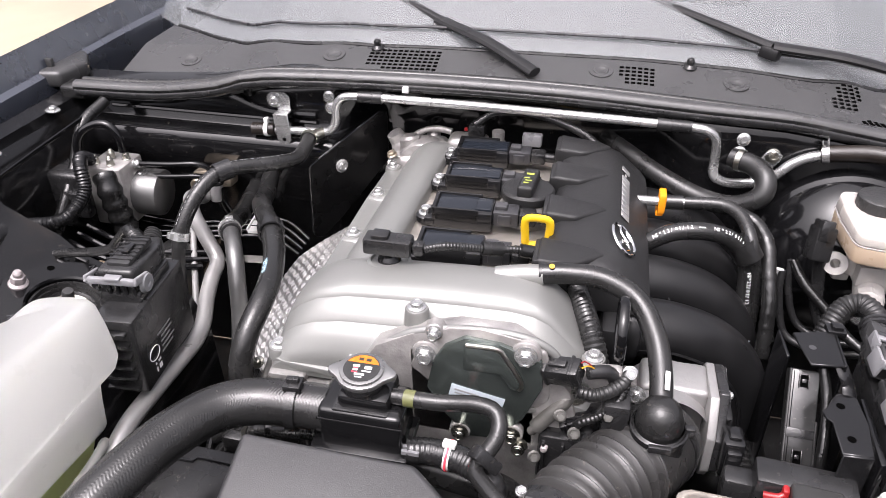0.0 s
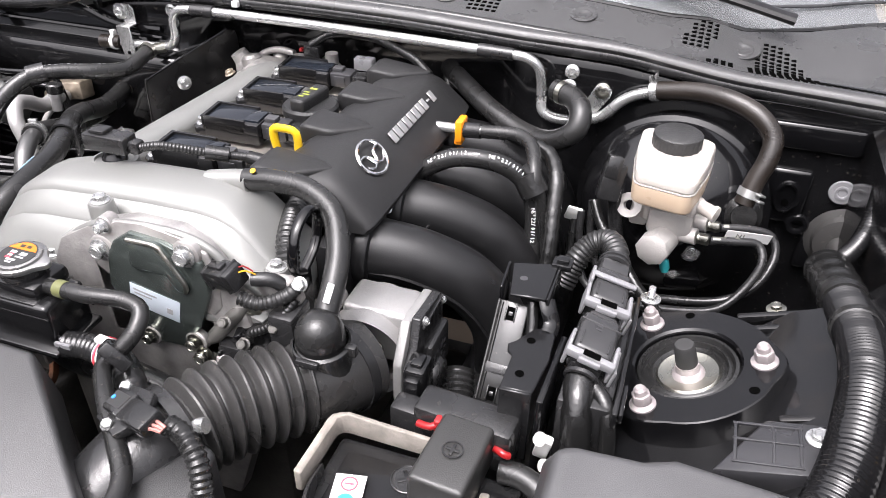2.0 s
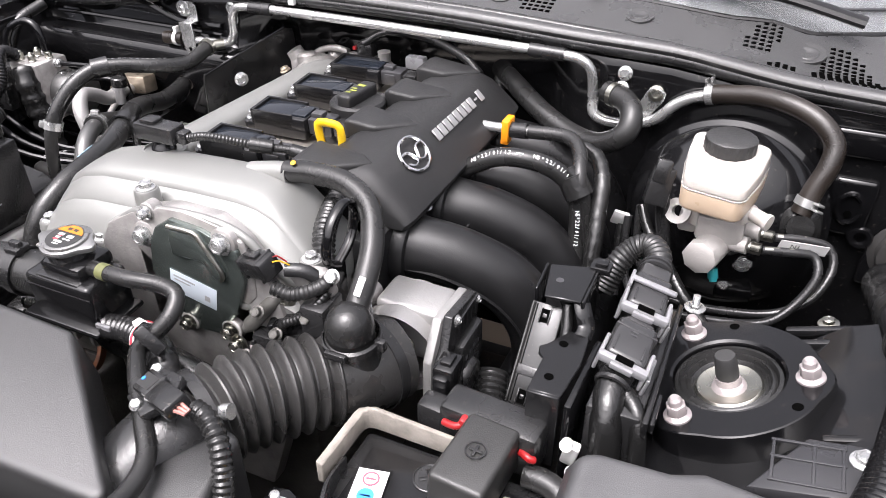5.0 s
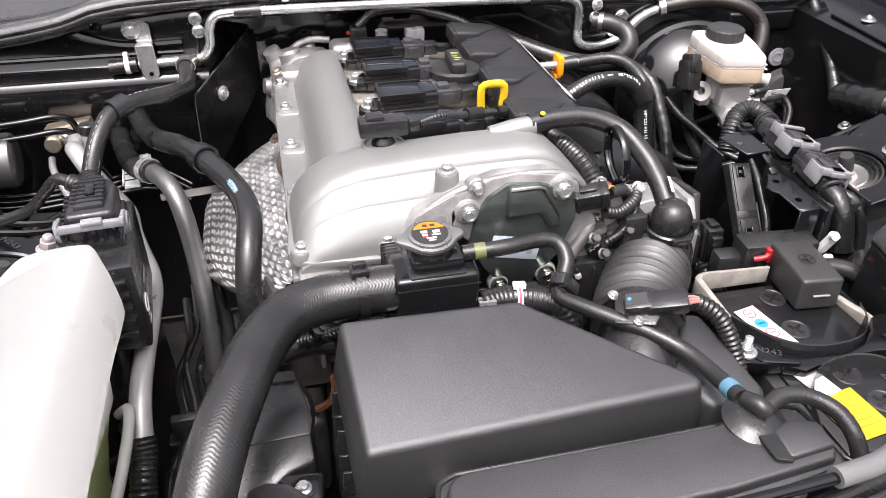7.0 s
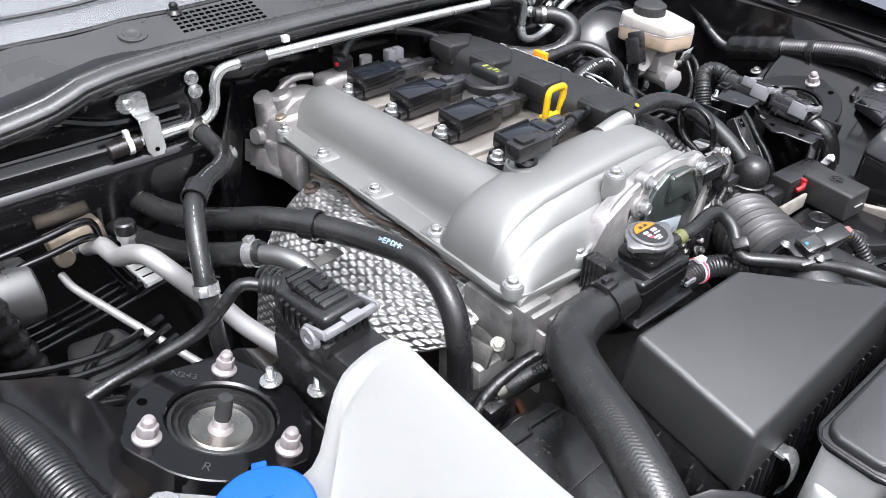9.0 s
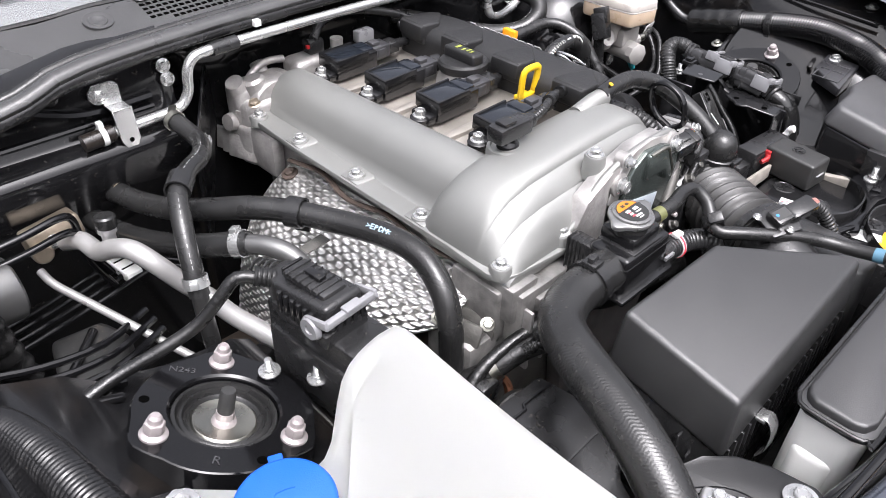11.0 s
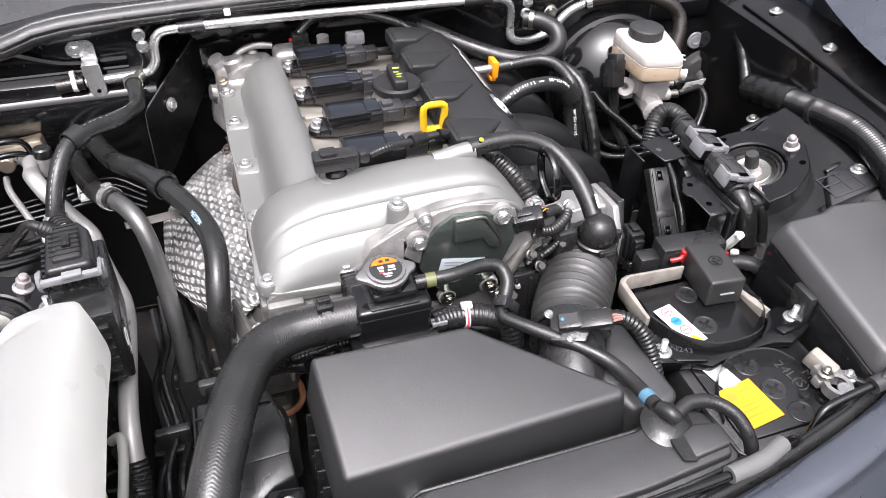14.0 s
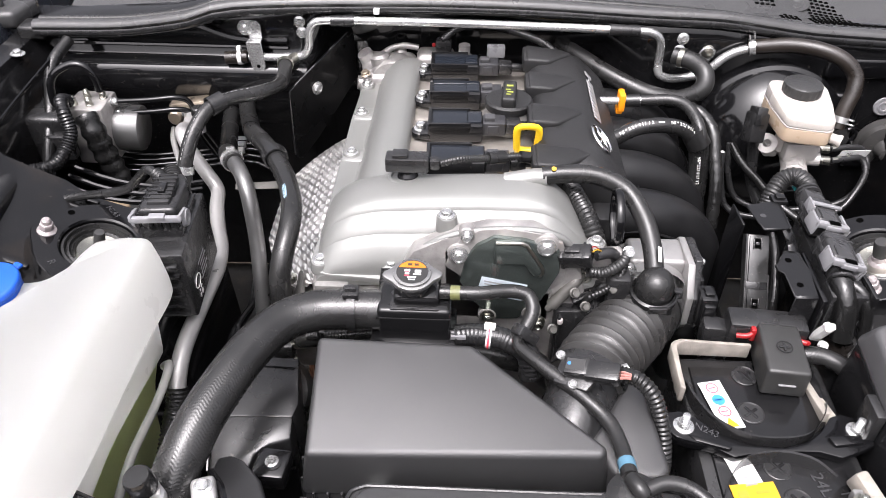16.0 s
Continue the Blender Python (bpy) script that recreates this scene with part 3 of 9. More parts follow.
# scuttle: seal lip, cowl panel, windscreen
def cowl_z(x, y):
    """Height of the cowl panel: a gutter behind the lip, then rising to the windscreen."""
    y0, z0 = lip_at(x)
    base = float(np.interp(x, [-0.74, -0.61, -0.535, -0.49, -0.362, -0.2, 0.1, 0.24, 0.40, 0.445, 0.52, 0.66], [0.790, 0.796, 0.809, 0.824, 0.841, 0.845, 0.845, 0.840, 0.824, 0.809, 0.797, 0.792]))
    low = base + 0.28 * (min(y, 0.60) - 0.52) + 0.04 * max(0.0, y - 0.60)
    w = max(0.0, min(1.0, (y - y0 - 0.02) / (0.03 + 0.05 * max(0.0, min(1.0, (x - 0.36) / 0.08)))))
    w = w * w * (3 - 2 * w)
    return (z0 + 0.006) * (1 - w) + low * w


def cowl_end(x):
    """The rear edge of the cowl panel, where the windscreen begins."""
    return float(np.interp(x, [-0.86, -0.74, -0.69, -0.554, -0.42, -0.314, 0.344, 0.44, 0.50, 0.60, 0.64, 0.78], [0.80, 0.70, 0.672, 0.590, 0.556, 0.548, 0.554, 0.572, 0.600, 0.672, 0.69, 0.79]))


def cowl_panel():
    xs = list(np.linspace(-0.74, 0.64, 110))
    rings = []
    for x in xs:
        y0, z0 = lip_at(x)
        end = cowl_end(x)
        ys = list(np.linspace(y0 + 0.03, end, 40))
        top = [(x, y, cowl_z(x, y)) for y in ys]
        rings.append([(x, y0 + 0.02, z0 + 0.004)] + top + [(x, end + 0.006, cowl_z(x, end) - 0.004), (x, end + 0.006, cowl_z(x, end) - 0.03), (x, y0 + 0.02, z0 - 0.02)])
    return loft(rings)


cowl = tagged(thing("cowl_panel", (-0.045, 0.55, 0.82)), "grey-black moulded plastic cowl panel with grilles below the windscreen", "cowl panel", kind="structure")
part("panel", cowl_panel(), M_COWL, cowl)
seal = thing("hood_seal", (-0.045, 0.42, 0.83), label="black rubber hood seal along the edge of the cowl panel", category="rubber seal")
part("sealing_lip", sweep([(x, y, z + 0.006) for x, y, z in LIP], 0.011, 12, 0.02, flat=0.7), M_COWL, seal)
part("seal_base", sweep([(x, y - 0.003, z - 0.004) for x, y, z in LIP], 0.007, 10, 0.02, flat=1.1), M_PLASTIC, seal)
part("seal_crest", sweep([(x, y + 0.02, z + (0.006 if x < 0.3 else 0.0015)) for x, y, z in LIP], 0.006, 10, 0.02), M_RUBBER, seal)
part("end_block", box(-0.768, -0.728, 0.392, 0.430, 0.786, 0.808, 0.006, 3), M_RUBBER, seal)
part("clip", box(-0.221, -0.212, 0.404, 0.412, 0.834, 0.842, 0.001), M_WHITEPL, seal, "small white plastic clip")

part("end_piece", add(prism([(-0.84, 0.40), (-0.775, 0.41), (-0.765, 0.47), (-0.80, 0.52), (-0.84, 0.52)], 0.795, 0.822, 0.008, 3), box(-0.812, -0.80, 0.43, 0.438, 0.82, 0.835, 0.002)), M_COWL, cowl, "grey moulded end piece by the wing")
for x, y in ((-0.63, 0.555), (-0.362, 0.524), (0.049, 0.523), (0.239, 0.521), (0.443, 0.535)):
    z = cowl_z(x, y)
    big = 1.25 if x > 0.4 else 1.0
    fast = lathe([(0.018 * big, -0.002), (0.018 * big, 0.0016), (0.0165 * big, 0.0020), (0.0125 * big, 0.0006), (0.0115 * big, 0.0006), (0.0105 * big, 0.0018), (0.0075, 0.0020), (0.006, 0.0010), (0, 0.0010)], 28, aim((x, y, z), (0, -0.27, 1)))
    part("fastener", fast, M_COWL, cowl, "round push fastener in a recess")


def grille(points_in, x0, x1, y0, y1, pitch=0.0088, hole=0.0058):
    bm = bmesh.new()
    nx, ny = int((x1 - x0) / pitch), int((y1 - y0) / pitch)
    for i in range(nx + 1):
        for j in range(ny + 1):
            x, y = x0 + i * pitch, y0 + j * pitch
            if points_in(i, j, nx, ny):
                z = cowl_z(x, y)
                add(bm, box(x - hole / 2, x + hole / 2, y - hole / 2, y + hole / 2, z - 0.003, z + 0.0006, 0))
    return bm


part("grille", grille(lambda i, j, nx, ny: i > 2 or j > 0, -0.302, -0.19, 0.497, 0.544), M_HOLE, cowl, "square-hole air grille")
part("grille", grille(lambda i, j, nx, ny: i > 0 or j > 1, 0.078, 0.130, 0.500, 0.540), M_HOLE, cowl, "square-hole air grille")
part("grille", grille(lambda i, j, nx, ny: 0 <= i - (j * 0.35 - 1) <= 4.2, 0.372, 0.412, 0.508, 0.568), M_HOLE, cowl, "square-hole air grille")
part("grille", grille(lambda i, j, nx, ny: i > 0 or j < 2, 0.404, 0.436, 0.470, 0.490), M_HOLE, cowl, "square-hole air grille")
part("grille", grille(lambda i, j, nx, ny: j < 4 or (i < 5 + (11 - j) * 0.6 and i >= (1 if j < 9 else 2)), 0.454, 0.625, 0.462, 0.562), M_HOLE, cowl, "square-hole air grille")
for x, y in ((-0.297, 0.545), (0.175, 0.549)):
    z = cowl_z(x, y)
    part("stop_peg", lathe([(0.010, 0), (0.008, 0.003), (0.0055, 0.005), (0.006, 0.011), (0.004, 0.014), (0, 0.0145)], 18, aim((x, y, z), (0, 0, 1))), M_RUBBER, cowl, "rubber bump peg")

wind = []
for x in np.linspace(-0.85, 0.76, 40):
    e = cowl_end(x) + 0.010
    z = cowl_z(max(-0.73, min(0.63, x)), cowl_end(x)) - 0.004
    wind.append([(x, e, z), (x, e + 0.72, z + 0.42), (x, e + 0.723, z + 0.417), (x, e + 0.003, z - 0.005)])
ws = solo("windscreen", loft(wind), M_GLASS, "raked clear windscreen glass reflecting the sky", "windscreen", "structure")
ws.visible_shadow = False
solo("dashboard", prism([(-0.72, 0.585), (0.63, 0.585), (0.63, 1.5), (-0.72, 1.5)], 0.55, lambda x, y: 0.80 + 0.075 * min(1.0, (y - 0.585) / 0.3), 0.02, 3), mat("grey_covered_dashboard", (0.022, 0.022, 0.024), 0.7, var=0.2, vscale=6), "grey covered dashboard behind the windscreen", "dashboard", "structure")
strip = [(x, cowl_end(x) + 0.009, cowl_z(x, cowl_end(x)) - 0.001) for x in np.linspace(-0.73, 0.63, 30)]
band2 = [(x, cowl_end(x) + 0.045, cowl_z(x, cowl_end(x)) + 0.021) for x in np.linspace(-0.73, 0.63, 30)]
part("lower_trim", sweep(strip, 0.0035, 8, 0.03), M_RUBBER, ws)
part("glass_band", sweep(band2, 0.0025, 8, 0.03), M_MIDGREY, ws)


def wiper(name, pivot, elbow, tip, blade_a, blade_b, label):
    w = thing(name, pivot, label=label, category="windscreen wiper", group="windscreen wipers")
    part("arm_head", sweep([pivot, tuple(np.array(pivot) * 0.5 + np.array(elbow) * 0.5 + np.array((0, 0, 0.006))), elbow], 0.012, 10, 0.02, flat=0.6), M_RUNNER, w)
    part("arm", sweep([elbow, tuple((np.array(elbow) + np.array(tip)) / 2 + np.array((0, 0, 0.004))), tip], 0.0085, 10, 0.03, flat=0.7), M_RUNNER, w)
    part("hinge", moved(cbox(0.028, 0.024, 0.018, 0.004), basis(elbow, np.array(tip) - np.array(elbow), (0, 1, 0))), M_RUNNER, w)
    part("blade", sweep([blade_a, blade_b], 0.008, 8, 0.05, flat=1.3), M_RUBBER, w)
    return w


wiper("wiper", (-0.045, 0.495, 0.846), (-0.205, 0.612, 0.878), (-0.52, 0.80, 0.945), (-0.80, 0.80, 0.92), (-0.30, 0.745, 0.915), "black wiper arm with its blade resting on the windscreen")
wiper("wiper", (0.50, 0.575, 0.846), (0.290, 0.592, 0.876), (-0.05, 0.78, 0.935), (-0.27, 0.735, 0.915), (0.26, 0.70, 0.912), "black wiper arm with its blade resting on the windscreen")

# front: painted slam panel, radiator, bumper
FRONT = [(-0.62, -0.24), (-0.50, -0.305), (-0.36, -0.36), (-0.19, -0.400), (-0.045, -0.412), (0.10, -0.400), (0.27, -0.36), (0.41, -0.305), (0.53, -0.24)]


def front_panel():
    rings = []
    for x, y in [(p[0], p[1]) for p in spline([(x, y, 0) for x, y in FRONT], 0.015)]:
        k = 0.012 * ((x + 0.045) / 0.5) ** 2
        rings.append([(x, y + 0.020, 0.684 - k), (x, y + 0.018, 0.703 - k), (x, y + 0.015, 0.709 - k), (x, y + 0.009, 0.7115 - k), (x, y - 0.010, 0.7115 - k), (x, y - 0.018, 0.709 - k), (x, y - 0.023, 0.704 - k),
                      (x, y - 0.026, 0.697 - k), (x, y - 0.040, 0.652 - k), (x, y - 0.046, 0.640 - k), (x, y - 0.046, 0.62 - k), (x, y - 0.03, 0.60 - k), (x, y + 0.03, 0.60 - k)])
    return loft(rings)


fp = solo("front_panel", front_panel(), M_BODY, "dark blue painted cross panel over the radiator", "body panel", "structure", smooth=50)
for x, y in ((-0.19, -0.404), (0.02, -0.414), (0.12, -0.398)):
    part("hole", lathe([(0, 0.0004), (0.0036, 0.0004), (0.0036, 0)], 16, aim((x, y, 0.7113), (0, 0, 1))), M_HOLE, fp)


strip_path = [(x, y + 0.0285, 0.690 - 0.012 * ((x + 0.045) / 0.5) ** 2) for x, y in FRONT]
ps = thing("panel_strip", (-0.045, -0.385, 0.69), label="black rubber strip along the rear edge of the front panel", category="rubber strip")
part("strip", sweep(strip_path, 0.0085, 12, 0.015, flat=1.3), M_RUBBER, ps)
part("strip_ridge", sweep([(x, y + 0.004, z + 0.0095) for x, y, z in strip_path], 0.002, 8, 0.015), M_GLOSSPL, ps)


def bumper():
    rings = []
    for p in spline([(x * 1.08, y - 0.02, 0) for x, y in FRONT], 0.04):
        x, y = p[0], p[1]
        rings.append([(x, y - 0.030, 0.600), (x, y - 0.034, 0.626), (x * 1.02, y - 0.09, 0.630), (x * 1.04, y - 0.17, 0.615), (x * 1.05, y - 0.24, 0.57), (x * 1.06, y - 0.28, 0.48), (x * 1.06, y - 0.27, 0.2), (x, y - 0.05, 0.2)])
    return loft(rings)


solo("bumper", bumper(), mat("silver_blue_bumper_paint", (0.10, 0.11, 0.125), 0.3, 0.4, var=0.08, coat=1.0), "grey-blue painted front bumper skin", "bumper", "structure", smooth=30)
latch = thing("hood_latch", (0.0, -0.485, 0.6), label="black latch plate with spring and greasy metal hook", category="hood latch")
part("plate", prism([(-0.095, -0.520), (0.125, -0.520), (0.140, -0.470), (-0.085, -0.462)], 0.585, 0.628, 0.005, 2), M_PAINT, latch)
part("case", add(box(-0.075, 0.02, -0.512, -0.476, 0.624, 0.640, 0.004, 2), prism([(0.05, -0.512), (0.118, -0.512), (0.128, -0.478), (0.06, -0.480)], 0.62, 0.636, 0.003, 2)), M_GLOSSPL, latch)
part("spring", corrugated([(-0.055, -0.487, 0.643), (-0.035, -0.487, 0.643), (-0.015, -0.487, 0.643)], 0.005, 0.003, 0.4, 12), M_DULLP, latch)
part("hook", add(sweep([(-0.02, -0.486, 0.643), (0.005, -0.484, 0.646), (0.022, -0.483, 0.645)], 0.004, 10), box(-0.005, 0.03, -0.492, -0.478, 0.636, 0.641, 0.002)), M_DULLP, latch, "greased metal hook")
part("grease", sweep([(0.022, -0.483, 0.647), (0.030, -0.482, 0.648), (0.036, -0.481, 0.646)], 0.0042, 10, 0.003, lambda s: 1 + 0.3 * math.sin(s * 400)), M_WHITEPL, latch, "white grease lump")
part("cable", sweep([(0.03, -0.488, 0.644), (0.06, -0.494, 0.645), (0.10, -0.492, 0.643), (0.15, -0.48, 0.63)], 0.0024, 8), M_PAINT, latch)
for q in ((-0.06, -0.50, 0.640), (0.07, -0.50, 0.636), (0.11, -0.488, 0.636)):
    bolt(latch, q, (0, 0, 1), M_DULLP, r=0.005, flange=0.0085)
rad = thing("radiator", (-0.045, -0.33, 0.4), label="black radiator core with finned front and plastic tanks", category="radiator")
part("core", box(-0.30, 0.21, -0.345, -0.32, 0.34, 0.585, 0.002), M_DARK, rad)
part("top_tank", box(-0.33, 0.24, -0.355, -0.31, 0.57, 0.598, 0.006), M_PLASTIC, rad)

# ---- engine ----
def sl(y):
    """The engine drops a little towards the rear."""
    return -0.045 * (y - 0.1)


block = thing("engine_block", (-0.08, 0.2, 0.32), label="dull cast engine block below the cylinder head", category="engine")
part("crankcase", box(-0.215, 0.06, -0.02, 0.43, 0.32, 0.64, 0.012, 2), M_CASTD, block)
part("cylinder_head", box(-0.224, 0.075, -0.015, 0.435, 0.625, 0.712, 0.006, 2), M_CAST, block, "rough cast aluminium cylinder head")
part("rear_flange", add(box(-0.248, -0.205, 0.425, 0.462, 0.640, 0.752, 0.010, 3), box(-0.240, -0.185, 0.424, 0.452, 0.70, 0.748, 0.010, 3), box(-0.246, -0.225, 0.36, 0.43, 0.645, 0.705, 0.008, 2),
                        lathe([(0, 0.018), (0.012, 0.018), (0.014, 0.0), (0.014, -0.01)], 18, aim((-0.236, 0.44, 0.742), (-0.5, -0.2, 1))), lathe([(0, 0.012), (0.011, 0.012), (0.013, 0.0), (0.013, -0.01)], 18, aim((-0.247, 0.445, 0.70), (-1, -0.2, 0.2)))), M_CAST, block, "bright cast rear flange")
part("rear_housing", add(moved(lathe([(0, 0), (0.038, 0), (0.042, 0.006), (0.042, 0.03), (0.036, 0.04), (0, 0.042)], 24), aim((-0.195, 0.412, 0.715), (0, 1, 0))),
                         box(-0.245, -0.15, 0.405, 0.452, 0.66, 0.735, 0.012, 3), box(-0.16, -0.10, 0.415, 0.455, 0.70, 0.765, 0.01, 3),
                         moved(lathe([(0, 0), (0.016, 0), (0.016, 0.02), (0.012, 0.024), (0, 0.024)], 18), aim((-0.215, 0.43, 0.735), (-0.2, 0.1, 1)))), M_CAST, block)
bolt(block, (-0.238, 0.402, 0.738), (-0.3, -0.2, 1), M_BRASS, r=0.006, flange=0.008)

cover = thing("valve_cover", (-0.1, 0.2, 0.7), label="satin silver cast aluminium valve cover with bolted flange", category="engine cover")


def ridge():
    prof = [(-0.241, 0.706), (-0.241, 0.717), (-0.224, 0.7185), (-0.218, 0.722), (-0.213, 0.737), (-0.206, 0.756), (-0.195, 0.770), (-0.180, 0.7775),
            (-0.164, 0.777), (-0.154, 0.772), (-0.151, 0.764), (-0.150, 0.70)]
    rings = []
    for y, d in ((0.04, 0), (0.08, 0), (0.16, 0), (0.24, 0), (0.32, 0), (0.395, 0), (0.415, 0.004), (0.424, 0.012), (0.428, 0.03)):
        ring = []
        for x, z in prof:
            k = (z - 0.70) / 0.078
            ring.append((x + (0.004 if d else 0), y, 0.70 + (z + sl(y) * k - 0.70) * (1 - d / 0.1) if z > 0.72 else z))
        rings.append(ring)
    return loft(rings)


TOP = [(-0.245, 0.704), (-0.245, 0.722), (-0.242, 0.736), (-0.2345, 0.7535), (-0.222, 0.7685), (-0.202, 0.7815), (-0.173, 0.7895), (-0.12, 0.7935), (-0.06, 0.7965),
       (-0.01, 0.797), (0.012, 0.794), (0.028, 0.786), (0.044, 0.770), (0.060, 0.752), (0.074, 0.736), (0.080, 0.722), (0.080, 0.704)]


def front_hump():
    rings = []
    for y, d, s in ((0.082, 0.040, 0.97), (0.076, 0.022, 0.985), (0.068, 0.010, 1.0), (0.055, 0.003, 1.0), (0.035, 0.0, 1.0), (0.016, 0.0006, 1.0), (0.008, 0.0020, 1.0), (0.003, 0.0046, 1.0), (0.000, 0.0085, 1.0), (-0.0012, 0.0115, 0.999),
                    (-0.0062, 0.0142, 0.998), (-0.0125, 0.0215, 0.996), (-0.0180, 0.0285, 0.994), (-0.0190, 0.0310, 0.993), (-0.0240, 0.0340, 0.992), (-0.0300, 0.0430, 0.989), (-0.0365, 0.0550, 0.985), (-0.0415, 0.068, 0.98)):
        ring = []
        for x, z in TOP:
            k = max(0.0, (z - 0.704) / 0.093)
            ring.append((-0.08 + (x + 0.08) * s, y, z - d * k))
        rings.append(ring)
    return bevel(loft(rings), 0.0011, 2, 24)


part("camshaft_ridge", ridge(), M_ALU, cover, smooth=60)
part("front_hump", front_hump(), M_ALU, cover, smooth=30)

part("flange", add(prism([(-0.243, 0.425), (-0.248, 0.30), (-0.248, 0.04), (-0.252, -0.02), (-0.247, -0.036), (-0.23, -0.042), (-0.16, -0.048), (-0.128, -0.046), (-0.12, -0.03), (-0.2, 0.0), (-0.2, 0.425)], 0.712, 0.7195, 0.002, 2),
                   prism([(-0.12, -0.045), (0.02, -0.048), (0.085, -0.025), (0.088, 0.02), (0.07, 0.05), (-0.1, 0.0)], 0.704, 0.712, 0.002, 2)), M_ALU, cover)
for x, y, z in ((-0.234, 0.092, 0.7225), (-0.234, 0.202, 0.7225), (-0.234, 0.312, 0.7225), (-0.236, 0.398, 0.7225), (-0.238, -0.0265, 0.7265), (-0.156, -0.0357, 0.7305), (-0.0946, -0.022, 0.793), (0.073, -0.010, 0.752)):
    h = 0.026 if z > 0.78 else (0.034 if x > 0 else 0.012)
    part("bolt_boss", lathe([(0.0125, -h), (0.0115, -0.002), (0.0105, 0.0), (0, 0)], 22, aim((x, y, z), (0, 0, 1))), M_ALU, cover)
    bolt(cover, (x, y, z), (0, 0, 1), r=0.0055, h=0.0065, flange=0.0088)
for y in (0.092, 0.202, 0.312):
    part("bolt_web", prism([(-0.246, y - 0.016), (-0.22, y - 0.018), (-0.212, y - 0.01), (-0.212, y + 0.01), (-0.22, y + 0.018), (-0.246, y + 0.016)], 0.712, 0.7213, 0.003, 2), M_ALU, cover)
part("plug_tower", lathe([(0.0245, -0.03), (0.0235, -0.004), (0.0225, 0.0), (0.0195, 0.001), (0.0185, -0.002), (0, -0.002)], 30, aim((-0.143, 0.056, 0.789), (0, 0.05, 1))), M_ALU, cover)
part("valley_floor", prism([(-0.155, 0.06), (0.04, 0.06), (0.04, 0.425), (-0.155, 0.425)], lambda x, y: 0.70, lambda x, y: 0.757 + sl(y), 0.003), M_VALLEY, cover, "tarnished flat floor between the coils")
for y in (0.15, 0.243, 0.335):
    part("valley_ridge", prism([(-0.148, y - 0.006), (-0.03, y - 0.009), (-0.03, y + 0.009), (-0.148, y + 0.006)], 0.75 + sl(y), 0.763 + sl(y), 0.003), M_VALLEY, cover)
head = part("head_end", add(prism([(-0.246, 0.405), (-0.252, 0.425), (-0.246, 0.455), (-0.225, 0.470), (-0.190, 0.474), (-0.16, 0.470), (-0.16, 0.425), (-0.2, 0.405)], 0.645, lambda x, y: 0.700 + (0.03 if x > -0.22 else 0.0), 0.006, 3),
                           prism([(-0.215, 0.428), (-0.222, 0.450), (-0.205, 0.462), (-0.165, 0.462), (-0.155, 0.43)], 0.70, 0.752, 0.010, 3)), M_CAST, cover, "rough cast rear end of the cylinder head", smooth=50)
part("rear_rim", sweep([(-0.246, 0.432, 0.716), (-0.236, 0.440, 0.724), (-0.224, 0.446, 0.742), (-0.205, 0.450, 0.758), (-0.182, 0.452, 0.764), (-0.158, 0.450, 0.762)], 0.005, 10, 0.005), M_CAST, head)
for q, w in (((-0.238, 0.462, 0.690), (-0.6, 0.4, 0.6)), ((-0.212, 0.470, 0.728), (-0.4, 0.6, 0.7)), ((-0.190, 0.464, 0.756), (-0.2, 0.4, 0.9))):
    part("cast_lug", lathe([(0.0105, -0.016), (0.010, 0.004), (0.0085, 0.006), (0.004, 0.006), (0.004, 0.0), (0, 0.0)], 18, aim(q, w)), M_CAST, head)
for k in range(3):
    part("cast_rib", moved(box(-0.002, 0.002, -0.024, 0.024, -0.020, 0.012, 0.0015), pose(-0.249, 0.425 + k * 0.016, 0.672, 0, 12, 20)), M_CAST, head)
part("breather_pipe", sweep([(-0.03, 0.052, 0.787), (0.0, 0.052, 0.7935), (0.018, 0.05, 0.7965)], 0.0108, 18), M_ALU, cover, "short aluminium breather pipe")

# ignition coils, built once


def coil():
    c = thing("ignition_coil", (0, 0, 0), label="black ignition coil pack with glossy top and plug", category="ignition coil", group="ignition coils")
    part("body", add(box(0.012, 0.082, -0.0195, 0.0195, -0.012, 0.014, 0.003), box(0.0, 0.02, -0.016, 0.016, -0.012, 0.0, 0.003),
                     lathe([(0.012, -0.012), (0.012, -0.005), (0.009, -0.003), (0, -0.003)], 20)), M_GLOSSPL, c, local=True)
    part("top_panel", add(box(0.016, 0.062, -0.0165, 0.0165, 0.0135, 0.0152, 0.001), box(0.062, 0.08, -0.013, 0.013, 0.012, 0.0165, 0.0015)), mat_gloss, c, local=True)
    part("rim", add(box(0.012, 0.066, -0.0195, -0.0165, 0.0, 0.0175, 0.001), box(0.012, 0.066, 0.0165, 0.0195, 0.0, 0.0175, 0.001), box(0.0105, 0.015, -0.0195, 0.0195, 0.0, 0.0175, 0.001)), M_GLOSSPL, c, local=True)
    con = part("plug", add(box(0.082, 0.112, -0.012, 0.012, -0.006, 0.013, 0.002), box(0.088, 0.104, -0.0135, 0.0135, -0.003, 0.010, 0.002)), M_PLUG, c, "dark grey electrical plug", local=True)
    part("lock_tab", box(0.084, 0.098, -0.006, 0.006, 0.012, 0.018, 0.001), M_MIDGREY, con, local=True)
    part("wire_boot", add(box(0.112, 0.132, -0.0105, 0.0105, -0.005, 0.011, 0.003), sweep([(0.13, 0, 0.003), (0.155, 0.002, 0.0), (0.178, 0.006, -0.006)], 0.0065, 10)), M_PLASTIC, c, "tapered wire boot", local=True)
    bolt(c, (0, 0, -0.003), (0, 0, 1), r=0.0058, h=0.0085, flange=0.009)
    return c


